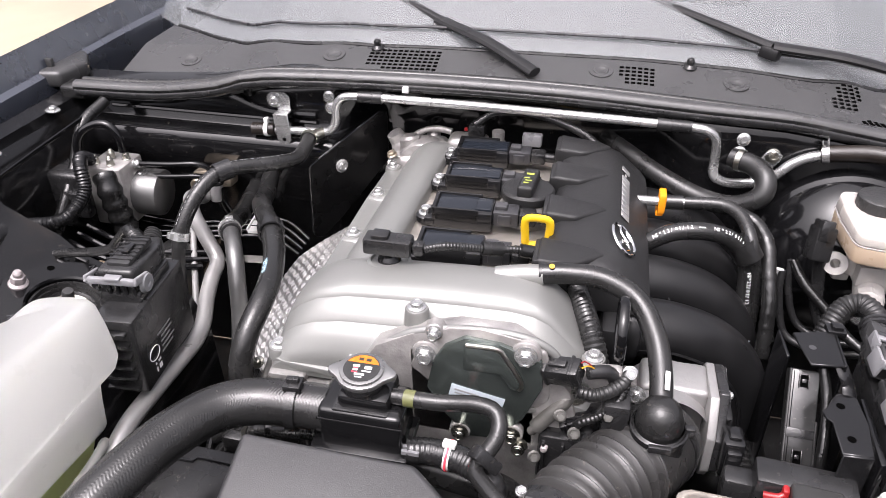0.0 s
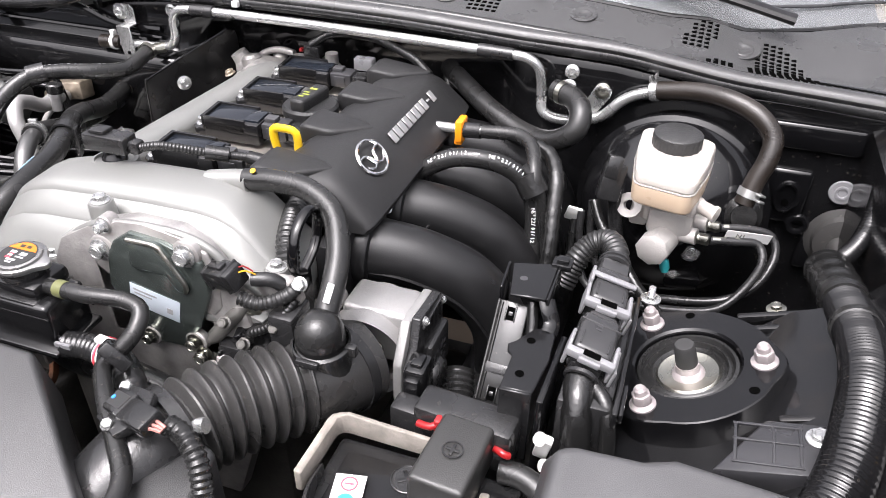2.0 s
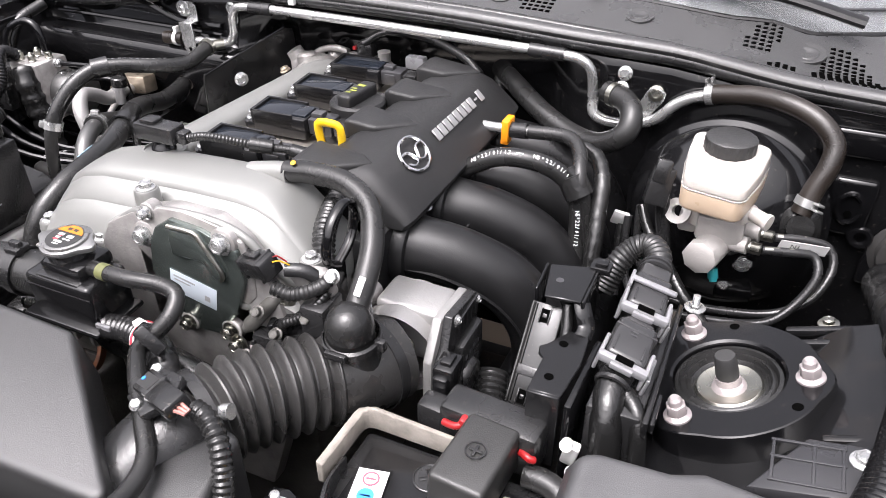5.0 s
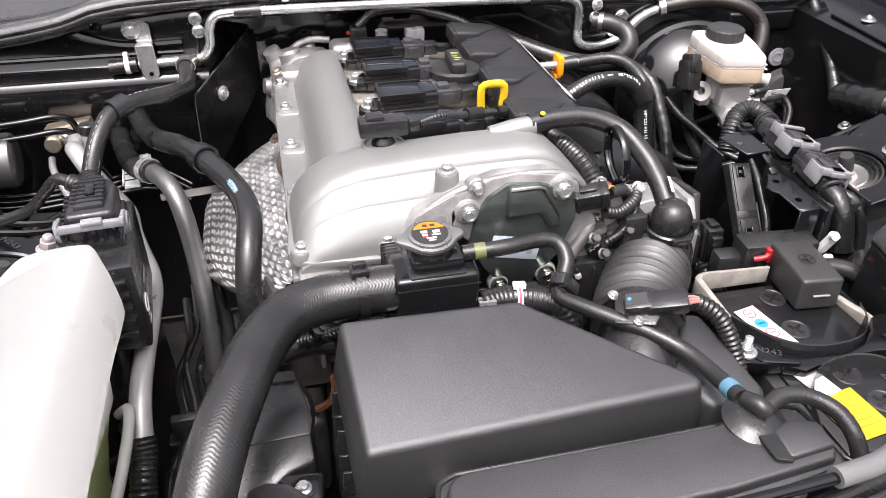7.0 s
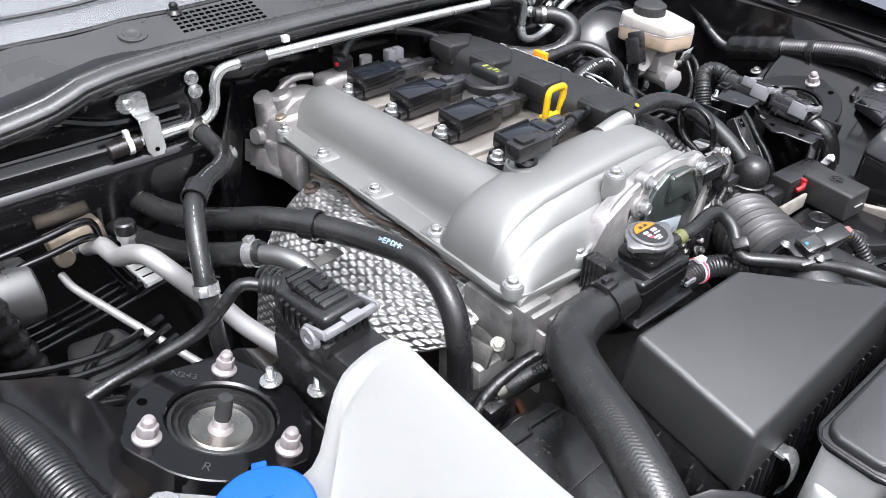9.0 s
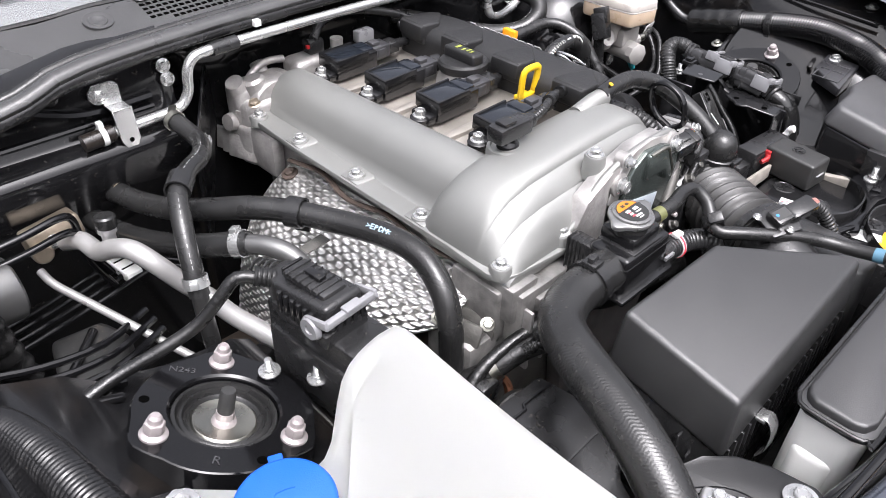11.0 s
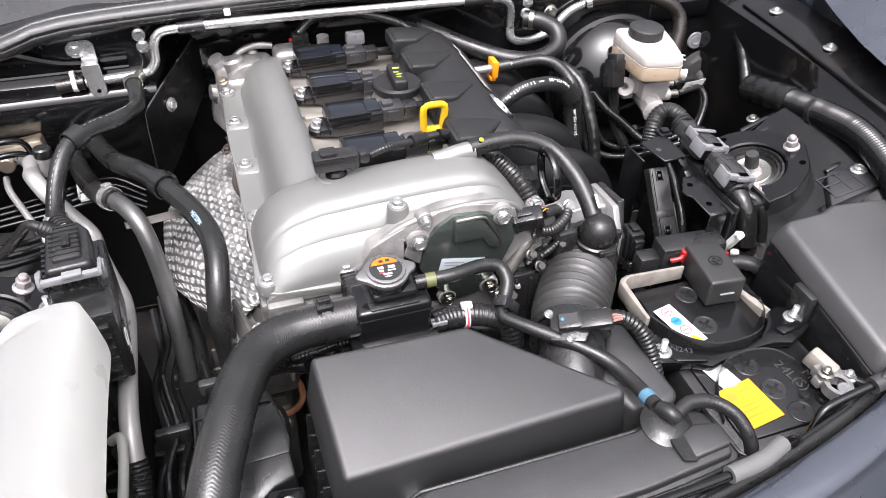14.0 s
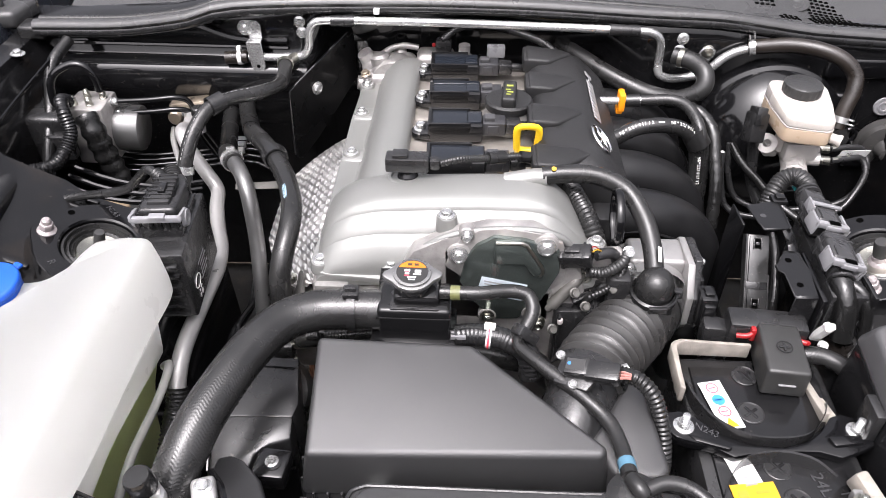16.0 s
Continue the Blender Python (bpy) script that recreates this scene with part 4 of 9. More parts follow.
mat_gloss = mat("gloss_black_resin", (0.01, 0.012, 0.016), 0.08, var=0.1, rvar=0.03)
coil_proto = coil()
COILS = [(-0.135, 0.106), (-0.138, 0.1975), (-0.1414, 0.2894), (-0.1445, 0.381)]
for i, (x, y) in enumerate(COILS):
    m = pose(x, y, 0.7745 + sl(y), 2.5, 0, 1.5)
    if i == 0:
        coil_proto.matrix_basis = m
    else:
        copy_thing(coil_proto, m)

cap = thing("oil_filler_cap", (-0.021, 0.240, 0.757), label="black plastic oil filler cap with upright grip and faded print", category="oil cap")
part("neck", lathe([(0.036, -0.005), (0.035, 0.012), (0.031, 0.02), (0.030, 0.026), (0, 0.026)], 32, aim((-0.021, 0.240, 0.754), (0, 0.045, 1))), M_CAST, cap, "cast neck")
part("disc", lathe([(0.031, 0.024), (0.0325, 0.027), (0.0325, 0.034), (0.03, 0.037), (0, 0.0375)], 40, aim((-0.021, 0.240, 0.754), (0, 0.045, 1))), M_COVER, cap)
part("grip", moved(add(box(-0.0095, 0.0095, -0.029, 0.029, 0.035, 0.0515, 0.004, 3)), aim((-0.021, 0.240, 0.753), (0, 0.045, 1), -4)), M_COVER, cap)
part("oil_mark", bars([(0, -0.012, 0.009, 0.005), (0.002, 0.0, 0.007, 0.003), (-0.001, 0.007, 0.008, 0.003), (0.001, 0.014, 0.006, 0.003)], aim((-0.021, 0.240, 0.8048), (0, 0.045, 1), -4)), M_LIME, cap, "worn yellow-green print")

dip = thing("dipstick", (0.002, 0.16, 0.75), label="yellow loop handle of the oil dipstick", category="dipstick")
loop = [(0.0, 0.0), (0.0135, 0.002), (0.0155, 0.016), (0.0165, 0.032), (0.012, 0.040), (-0.012, 0.040), (-0.0165, 0.032), (-0.0155, 0.016), (-0.0135, 0.002), (0.0, 0.0)]
part("loop_handle", sweep([(0.000 + a * 0.84, 0.150 - b * 0.1, 0.766 + b * 0.95) for a, b in loop], 0.0038, 10, 0.004, flat=1.25), M_YELLOW, dip)
part("tube_top", add(lathe([(0.009, 0), (0.009, 0.012), (0.006, 0.016), (0, 0.016)], 18, aim((0.002, 0.16, 0.747), (0, 0, 1))), box(-0.010, 0.014, 0.156, 0.163, 0.757, 0.766, 0.002)), M_YELLOW, dip)

plug = thing("cam_sensor_plug", (-0.143, 0.056, 0.787), label="black sensor plug with taped wiring loom across the cover", category="electrical plug")
part("sensor", lathe([(0.0125, 0), (0.012, 0.004), (0.010, 0.006), (0.009, 0.012), (0, 0.012)], 24, aim((-0.143, 0.056, 0.788), (0, 0.05, 1))), M_GLOSSPL, plug)
part("plug_body", add(box(-0.168, -0.118, 0.044, 0.066, 0.800, 0.818, 0.003), box(-0.160, -0.142, 0.047, 0.063, 0.817, 0.822, 0.002), box(-0.118, -0.105, 0.048, 0.062, 0.801, 0.815, 0.004)), M_PLASTIC, plug)
loom = [(-0.105, 0.055, 0.808), (-0.085, 0.058, 0.812), (-0.06, 0.072, 0.805), (-0.04, 0.085, 0.797), (-0.015, 0.095, 0.794), (0.018, 0.105, 0.786)]
part("loom", corrugated(loom, 0.0043, 0.0034, 0.15, 12), M_RUBBER, plug)
part("tape_wrap", add(sweep([(-0.05, 0.079, 0.801), (-0.03, 0.088, 0.797)], 0.0075, 12), sweep([(-0.012, 0.093, 0.795), (0.01, 0.1, 0.789)], 0.0072, 12)), M_TAPE, plug)

# small plugs at the rear of the head
rear = thing("rear_sensor", (-0.11, 0.42, 0.74), label="cluster of grey and black sensor plugs on the head", category="sensor")
part("housing", add(lathe([(0.014, 0), (0.014, 0.02), (0.009, 0.026), (0.009, 0.04), (0, 0.04)], 20, aim((-0.085, 0.425, 0.74), (0, 0, 1))), box(-0.115, -0.06, 0.41, 0.44, 0.735, 0.752, 0.005)), M_CAST, rear)
part("white_plug", box(-0.05, -0.022, 0.418, 0.434, 0.762, 0.780, 0.003), M_GREY, rear, "pale grey plug")
part("black_plug", add(box(-0.13, -0.105, 0.425, 0.445, 0.765, 0.785, 0.004), sweep([(-0.12, 0.43, 0.785), (-0.09, 0.445, 0.80), (-0.03, 0.45, 0.798), (0.03, 0.435, 0.785), (0.06, 0.42, 0.77)], 0.006, 10)), M_PLASTIC, rear)
part("red_seal", box(-0.135, -0.130, 0.424, 0.429, 0.776, 0.781, 0.001), M_RED, rear)

# timing cover with the steel actuator plate
tc = thing("timing_cover", (-0.04, -0.04, 0.6), label="cast timing cover at the front of the engine", category="engine cover")
part("casting", moved(plate([(-0.125, -0.10), (-0.125, 0.02), (-0.11, 0.045), (-0.075, 0.065), (-0.03, 0.078), (0.02, 0.078), (0.045, 0.062), (0.075, 0.02), (0.085, -0.02), (0.085, -0.10), (0.03, -0.26), (-0.10, -0.26)], 0.022, None, 0.003, 2), basis((-0.02, -0.024, 0.715), (1, 0, 0), (0, 0, 1))), M_CAST, tc)
arch = [(-0.148, -0.038, 0.728), (-0.135, -0.040, 0.742), (-0.118, -0.040, 0.762), (-0.09, -0.041, 0.780), (-0.05, -0.042, 0.790), (0.0, -0.042, 0.791), (0.03, -0.040, 0.780), (0.05, -0.037, 0.755), (0.07, -0.03, 0.735)]
part("arch_rim", sweep(arch, 0.0042, 10, 0.006), M_ALU, tc)
part("inner_casting", moved(plate([(-0.060, -0.06), (-0.062, 0.04), (-0.04, 0.062), (0.0, 0.068), (0.04, 0.062), (0.058, 0.04), (0.06, -0.06)], 0.004, None, 0.002, 2), basis((-0.035, -0.042, 0.722), (1, 0, 0), (0, 0, 1))), M_CAST, tc)
FACE = basis((0, -0.046, 0), (1, 0, 0), (0, 0, 1))
act = part("actuator_plate", moved(plate([(-0.062, 0.776), (-0.043, 0.789), (-0.010, 0.786), (0.027, 0.773), (0.030, 0.742), (0.014, 0.700), (-0.011, 0.669), (-0.040, 0.667), (-0.062, 0.694), (-0.079, 0.724), (-0.072, 0.759)], 0.007, None, 0.002, 2), FACE), M_PLATE, tc, "glossy dark green-grey steel plate")
part("raised_panel", moved(plate([(-0.043, 0.786), (-0.013, 0.787), (-0.006, 0.780), (0.012, 0.750), (0.009, 0.739), (0.000, 0.739), (-0.009, 0.755), (-0.044, 0.754)], 0.013, None, 0.004, 3), FACE), M_PLATE, act)
part("panel_rim", moved(sweep([(-0.041, 0.785, 0.0112), (-0.013, 0.785, 0.0116), (-0.006, 0.778, 0.0116), (0.0105, 0.750, 0.0116), (0.0085, 0.741, 0.0112)], 0.0022, 8, 0.004), FACE), M_STEELB, act, "bright plated edge of the panel")
lab = basis((-0.0315, -0.0533, 0.7165), (1, 0, -0.21), (0.21, 0, 1))
part("label", moved(box(-0.026, 0.026, -0.0125, 0.0125, 0, 0.0006, 0.0002), lab), M_LABELG, act, "blue-grey printed sticker")
part("label_print", bars([(-0.010, 0.007, 0.024, 0.0018), (-0.012, 0.003, 0.018, 0.0016), (0.016, -0.003, 0.006, 0.006)], lab @ pose(0, 0, 0.0006)), M_DIM, act)
for x, y, z, r in ((-0.080, -0.050, 0.762, 0.0068), (-0.072, -0.048, 0.787, 0.0045), (0.0125, -0.052, 0.778, 0.007), (0.004, -0.054, 0.680, 0.006), (-0.046, -0.054, 0.674, 0.0055)):
    part("lug", lathe([(r * 2, -0.012), (r * 1.9, -0.001), (r * 1.7, 0), (0, 0)], 20, aim((x, y, z), (0, -1, 0.1))), M_CAST, tc)
    bolt(tc, (x, y - 0.0005, z), (0, -1, 0.1), M_STEELB if z < 0.7 else M_STEEL, r=r, h=0.008, flange=r * 1.5)
part("solenoid", lathe([(0.012, 0), (0.012, 0.02), (0.007, 0.026), (0.007, 0.034), (0.009, 0.036), (0.009, 0.042), (0, 0.043)], 18, aim((0.075, -0.035, 0.675), (0.1, -1, 0.5))), M_PLASTIC, tc)
part("side_casting", moved(plate([(0.022, 0.700), (0.030, 0.742), (0.050, 0.752), (0.098, 0.758), (0.108, 0.735), (0.085, 0.716), (0.060, 0.700), (0.045, 0.690)], 0.014, basis((0, -0.020, 0), (1, 0, 0), (0, 0, 1)), 0.004, 2), Matrix.Identity(4)), M_CAST, tc)
part("spigot", sweep([(0.056, -0.030, 0.728), (0.051, -0.042, 0.722), (0.026, -0.052, 0.692)], 0.0072, 16, 0.004), M_CASTD, tc, "bare cast spigot")
part("spigot_tip", lathe([(0.0045, 0), (0.0045, 0.006), (0.003, 0.008), (0, 0.008)], 14, aim((0.026, -0.052, 0.692), (-0.6, -0.25, -0.75))), M_CASTD, tc)
bolt(tc, (0.060, -0.036, 0.724), (0.1, -1, 0.3), M_STEELB, r=0.0065, h=0.007, flange=0.010)
bolt(tc, (0.106, -0.028, 0.754), (0.1, -0.8, 0.5), M_STEEL, r=0.0052, h=0.007, flange=0.007)
bolt(tc, (0.039, -0.050, 0.675), (-0.2, -1, 0.2), M_NUT, r=0.0055, h=0.009, flange=0.0095, stud=0.008)
valve = part("control_valve", moved(add(box(-0.030, 0.030, -0.012, 0.012, -0.014, 0.014, 0.003, 2), box(-0.034, -0.026, -0.014, 0.014, -0.016, 0.016, 0.002), box(0.010, 0.024, -0.016, -0.010, -0.008, 0.010, 0.002)), pose(0.082, -0.036, 0.703, 10, -24, 8)), M_GLOSSPL, tc, "black control valve body")
part("valve_eye", lathe([(0.003, 0), (0.006, 0), (0.006, 0.005), (0.003, 0.005)], 16, aim((0.062, -0.050, 0.690), (0, -1, 0.2))), M_GLOSSPL, valve)
part("taped_wire", corrugated([(0.104, -0.034, 0.742), (0.096, -0.046, 0.730), (0.082, -0.052, 0.718), (0.066, -0.054, 0.708), (0.062, -0.05, 0.695)], 0.0042, 0.004, 0.16, 10), M_TAPE, tc)
part("pale_lead", sweep([(0.075, -0.055, 0.685), (0.09, -0.058, 0.690), (0.102, -0.05, 0.70)], 0.004, 10), M_TAPE, tc)
for p in ((0.028, -0.066, 0.668), (0.062, -0.060, 0.700), (0.048, -0.062, 0.722), (0.09, -0.05, 0.718)):
    bolt(tc, p, (0.1, -0.8, 0.6), M_CASTD, r=0.0042, h=0.008, flange=0.006)
part("sensor_lead", corrugated([(0.06, -0.052, 0.745), (0.078, -0.05, 0.742), (0.098, -0.04, 0.748), (0.104, -0.028, 0.752)], 0.0062, 0.004, 0.14, 12), M_RUBBER, tc)
part("cam_connector", add(moved(add(box(-0.017, 0.015, -0.010, 0.010, -0.010, 0.010, 0.0025), box(-0.013, 0.004, -0.004, 0.004, 0.009, 0.013, 0.001), box(-0.019, -0.014, -0.011, 0.011, -0.011, 0.011, 0.002), box(0.006, 0.009, -0.011, 0.011, -0.011, 0.011, 0.001)), pose(0.048, -0.048, 0.763, 15, -14, -15)), sweep([(0.068, -0.042, 0.76), (0.085, -0.035, 0.758), (0.093, -0.03, 0.745), (0.09, -0.03, 0.72), (0.07, -0.04, 0.70)], 0.0065, 10)), M_PLASTIC, tc, "black sensor connector with taped lead")
part("yellow_wire", sweep([(0.062, -0.050, 0.771), (0.067, -0.047, 0.772), (0.073, -0.042, 0.766)], 0.0007, 6), M_LYELL, tc)
part("red_wire", sweep([(0.058, -0.049, 0.773), (0.064, -0.045, 0.775), (0.070, -0.041, 0.768)], 0.0007, 6), M_RED, tc)
part("pale_surround", moved(plate([(-0.096, 0.742), (-0.088, 0.766), (-0.078, 0.782), (-0.058, 0.794), (-0.030, 0.797), (0.006, 0.791), (0.030, 0.780), (0.038, 0.756), (0.036, 0.724), (0.026, 0.712), (-0.070, 0.720)], 0.005, basis((0, -0.0425, 0), (1, 0, 0), (0, 0, 1)), 0.002, 2), Matrix.Identity(4)), M_CAST, tc, "pale cast surround of the plate")
part("green_fitting", moved(hexbolt(0.0062, 0.010, 0.0085, 0.0), aim((0.012, -0.054, 0.668), (0, -1, 0.1))), M_STEELB, tc)
part("lower_bracket", add(box(0.03, 0.105, -0.06, -0.03, 0.60, 0.69, 0.006), box(0.085, 0.11, -0.055, -0.02, 0.65, 0.735, 0.004)), M_PLASTIC, tc)
for k in range(4):
    part("bracket_rib", box(0.034 + k * 0.018, 0.037 + k * 0.018, -0.064, -0.058, 0.61, 0.685, 0.001), M_PLASTIC, tc)

# heat shield, manifold edge
def shield():
    rings = []
    nu, nv = 210, 190
    sec = spline([(-0.232, 0.692, 0), (-0.262, 0.682, 0), (-0.300, 0.668, 0), (-0.338, 0.640, 0), (-0.356, 0.60, 0), (-0.360, 0.54, 0), (-0.352, 0.48, 0)], 0.004)
    pts = [sec[int(k * (len(sec) - 1) / nv)] for k in range(nv + 1)]
    for i in range(nu + 1):
        u = i / nu
        bow = math.sin(math.pi * min(1, max(0, u)))
        ring = []
        for k, p in enumerate(pts):
            v = k / nv
            x, z = p[0], p[1]
            front = float(np.interp(z, [0.49, 0.54, 0.60, 0.64, 0.66], [0.25, 0.17, 0.095, 0.032, 0.004]))
            y = front + (0.339 - front) * u
            round_in = 0.55 + 0.45 * min(1.0, bow ** 0.5 * 1.15)
            x = -0.225 + (x + 0.225) * round_in
            z = z - 0.012 * (1 - bow)
            s = v * 0.28
            plain = 1.0 if (u < 0.96 and v > 0.03) else 0.2
            e = 0.00105 * plain * (math.sin(2 * math.pi * s / 0.0125) * math.sin(2 * math.pi * y / 0.0165) + 0.35 * math.sin(4 * math.pi * s / 0.0125))
            ring.append((x - e * 0.6, y, z + e * 0.8))
        rings.append(ring)
    return loft(rings, cap=False, closed=False)


hs = thing("heat_shield", (-0.3, 0.16, 0.5), label="bright embossed foil heat shield over the exhaust manifold", category="heat shield")
part("shield", shield(), M_SHIELD, hs, smooth=180)

bolt(hs, (-0.249, 0.319, 0.676), (-0.3, 0, 1), M_RUST, r=0.006, flange=0.011)
mani = thing("exhaust_flange", (-0.235, 0.18, 0.69), label="rusty exhaust manifold flange under the valve cover", category="manifold")
part("flange", sweep([(-0.236, 0.02, 0.700), (-0.246, 0.08, 0.697), (-0.24, 0.14, 0.700), (-0.25, 0.2, 0.697), (-0.24, 0.26, 0.700), (-0.247, 0.32, 0.695)], 0.004, 8, 0.01, flat=0.6), M_RUST, mani)

# intake cover
ic = thing("intake_cover", (0.06, 0.23, 0.74), label="charcoal ribbed plastic cover over the intake, with oval emblem", category="engine cover")


def rise(y):
    """The cover lies almost level on the falling head."""
    return 0.005 - 0.012 * (y - 0.1)


def intake_cover():
    prof = [(0.012, 0.742), (0.011, 0.770), (0.014, 0.780), (0.024, 0.7855), (0.050, 0.788), (0.074, 0.7875), (0.086, 0.783), (0.100, 0.771), (0.120, 0.752), (0.126, 0.744), (0.124, 0.737), (0.09, 0.735)]
    rings = []
    for y, s, d in ((0.078, 0.90, 0.022), (0.081, 0.95, 0.010), (0.088, 0.985, 0.003), (0.1, 1, 0), (0.18, 1, 0), (0.27, 1, 0), (0.36, 1, 0), (0.385, 0.985, 0.002), (0.398, 0.95, 0.008), (0.404, 0.88, 0.02)):
        rings.append([(0.06 + (x - 0.06) * s, y, z + rise(y) - d * max(0, (z - 0.735) / 0.05)) for x, z in prof])
    return loft(rings)


part("shell", intake_cover(), M_COVER, ic, smooth=45)
for y in (0.096, 0.196, 0.288, 0.372):
    z = 0.7865 + rise(y)
    part("raised_pad", prism([(0.006, y - 0.026), (0.040, y - 0.024), (0.076, y + 0.010), (0.060, y + 0.020), (0.006, y + 0.022)], z - 0.02, lambda x, yy: z + 0.0095 - (x - 0.006) * 0.10, 0.004, 3), M_COVER, ic)
    part("rear_hood", prism([(0.002, y - 0.025), (0.014, y - 0.026), (0.014, y + 0.021), (0.002, y + 0.020)], z - 0.012, z + 0.0075, 0.003, 2), M_COVER, ic)
em = basis((0.0935, 0.156, 0.7830), (0.0, 1, -0.012), (-0.70, 0, 0.71))
ringp = [(0.0235 * math.cos(a), 0.0185 * math.sin(a), 0.0008) for a in np.linspace(0, 2 * math.pi, 33)]
part("emblem", moved(add(sweep(ringp, 0.0019, 8, 0.004), sweep([(-0.021, 0.006, 0.001), (-0.009, 0.005, 0.001), (0, -0.007, 0.001), (0.009, 0.005, 0.001), (0.021, 0.006, 0.001)], 0.0017, 8, 0.003), sweep([(-0.019, -0.004, 0.001), (-0.010, -0.010, 0.001), (0, -0.007, 0.001)], 0.0013, 8, 0.003),
                         sweep([(0.019, -0.004, 0.001), (0.010, -0.010, 0.001), (0, -0.007, 0.001)], 0.0013, 8, 0.003)), em), M_CHROME, ic, "oval chrome emblem")
tx = basis((0.0945, 0.2715, 0.7806), (0.0, 1, -0.012), (-0.70, 0, 0.71))
marks = []
for k in range(10):
    u = -0.0605 + k * 0.01344
    if k == 8:
        marks.append((u, 0.0, 0.0065, 0.0026))
    else:
        marks.append((u, 0, 0.0102, 0.0138))
for x, y, w, h in marks:
    part("raised_mark", moved(box(x - w / 2, x + w / 2, y - h / 2, y + h / 2, 0, 0.0016, 0.0004, 1), tx), M_PIPE, ic, "raised silver mark")

# intake manifold
im = thing("intake_manifold", (0.2, 0.22, 0.5), label="matt black nylon intake manifold with four curved runners", category="intake manifold")
for k, y in enumerate((0.104, 0.196, 0.288, 0.378)):
    path = [(0.078, y, 0.706), (0.115, y + 0.004, 0.705), (0.160, y + 0.014, 0.697), (0.208, y + 0.026, 0.671), (0.240, y + 0.032, 0.628), (0.250, y + 0.034, 0.57), (0.246, y + 0.034, 0.48)]
    path = [(a, b, c + sl(y) * 0.5) for a, b, c in path]
    part("runner", sweep(path, 0.0318, 28, 0.007, lambda s: 1.0 + 0.10 * math.exp(-((s - 0.02) / 0.03) ** 2)), M_RUNNER, im)
    part("runner_flange", moved(lathe([(0.030, -0.004), (0.0395, -0.002), (0.0405, 0.002), (0.0405, 0.009), (0.0385, 0.0125), (0.034, 0.014)], 30), aim((0.104, y + 0.002, 0.7055 + sl(y) * 0.5), (1, 0.08, -0.03))), M_RUNNER, im)
    part("moulding_seam", sweep([(a, b - 0.0318, c - 0.006) for a, b, c in path[1:6]], 0.0022, 6, 0.01), M_RUNNER, im)
for k, y in enumerate((0.150, 0.242, 0.333)):
    part("web_bracket", add(prism([(0.150, y - 0.013), (0.166, y - 0.016), (0.170, y + 0.014), (0.150, y + 0.012)], 0.670, 0.700 + sl(y) * 0.5, 0.002), box(0.152, 0.155, y - 0.012, y + 0.012, 0.690, 0.712 + sl(y) * 0.5, 0.001)), M_GLOSSPL, im)
    part("web_tab", box(0.200, 0.217, y + 0.006, y + 0.028, 0.655, 0.673, 0.002), M_GLOSSPL, im)
part("plenum", box(0.20, 0.29, 0.04, 0.41, 0.44, 0.56, 0.03, 4), M_RUNNER, im)
part("head_flange", box(0.078, 0.106, 0.045, 0.41, 0.672, 0.742, 0.006, 2), M_RUNNER, im)
bolt(im, (0.112, 0.140, 0.735), (0.4, 0, 1), r=0.0045)
part("red_tag", box(0.106, 0.116, 0.126, 0.134, 0.733, 0.742, 0.002), M_ORANGE, im)

lift = thing("lifting_eye", (0.1, 0.015, 0.70), label="black steel lifting eye ring bolted to the engine", category="lifting eye")
eye = [(0.0, 0.0), (-0.017, 0.012), (-0.021, 0.03), (-0.016, 0.048), (0.0, 0.056), (0.016, 0.048), (0.021, 0.03), (0.017, 0.012), (0.0, 0.0)]
part("ring", sweep([(0.095, 0.006 + a * 1.10 + (b - 0.028) * 0.30, 0.748 + b * 0.95) for a, b in eye], 0.0050, 10, 0.004, flat=0.7), M_PAINT, lift)
part("foot", moved(box(-0.003, 0.003, -0.014, 0.012, -0.06, 0.004, 0.002), pose(0.095, -0.005, 0.744, 0, 0, 0)), M_PAINT, lift)

loom2 = thing("corrugated_loom", (0.05, 0.06, 0.7), label="black corrugated wiring sleeve beside the valve cover", category="wiring")
part("sleeve", corrugated([(0.045, 0.105, 0.772), (0.05, 0.08, 0.766), (0.058, 0.05, 0.765), (0.068, 0.02, 0.758), (0.078, 0.0, 0.735), (0.082, -0.012, 0.70)], 0.0105, 0.005, 0.13, 14), M_RUBBER, loom2)

# ---- front of the bay ----
ab = thing("air_filter_box", (-0.08, -0.21, 0.5), label="large matt black plastic air filter box with sloping lid", category="air filter box")
LIDZ = lambda x, y: 0.7385 - (y + 0.157) * -0.245
part("lid", prism([(-0.226, -0.150), (-0.062, -0.148), (0.072, -0.258), (0.066, -0.268), (-0.222, -0.276)], lambda x, y: LIDZ(x, y) - 0.062, LIDZ, 0.007, 4, inset=0.010), M_LID, ab)
part("base", prism([(-0.2235, -0.152), (-0.063, -0.150), (0.069, -0.259), (0.064, -0.2665), (-0.2195, -0.274)], 0.44, lambda x, y: LIDZ(x, y) - 0.060, 0.004, 2), M_PLASTIC, ab)
bm = bmesh.new()
for k in range(9):
    y = -0.165 - k * 0.012
    add(bm, moved(prism([(0, -0.0012), (0.016, -0.0012), (0.016, 0.0012), (0, 0.0012)], -0.09, -0.012 - 0.014 * (k % 3), 0.0004, 1), pose(-0.228, y, LIDZ(-0.22, y) - 0.055, 0, 3)))
for k in range(20):
    x = -0.21 + k * 0.0135
    add(bm, moved(prism([(-0.0012, 0), (0.0012, 0), (0.0012, 0.014), (-0.0012, 0.014)], -0.06, -0.002, 0.0004, 1), pose(x, -0.278 + (x + 0.219) * 0.025, 0.655, -2)))
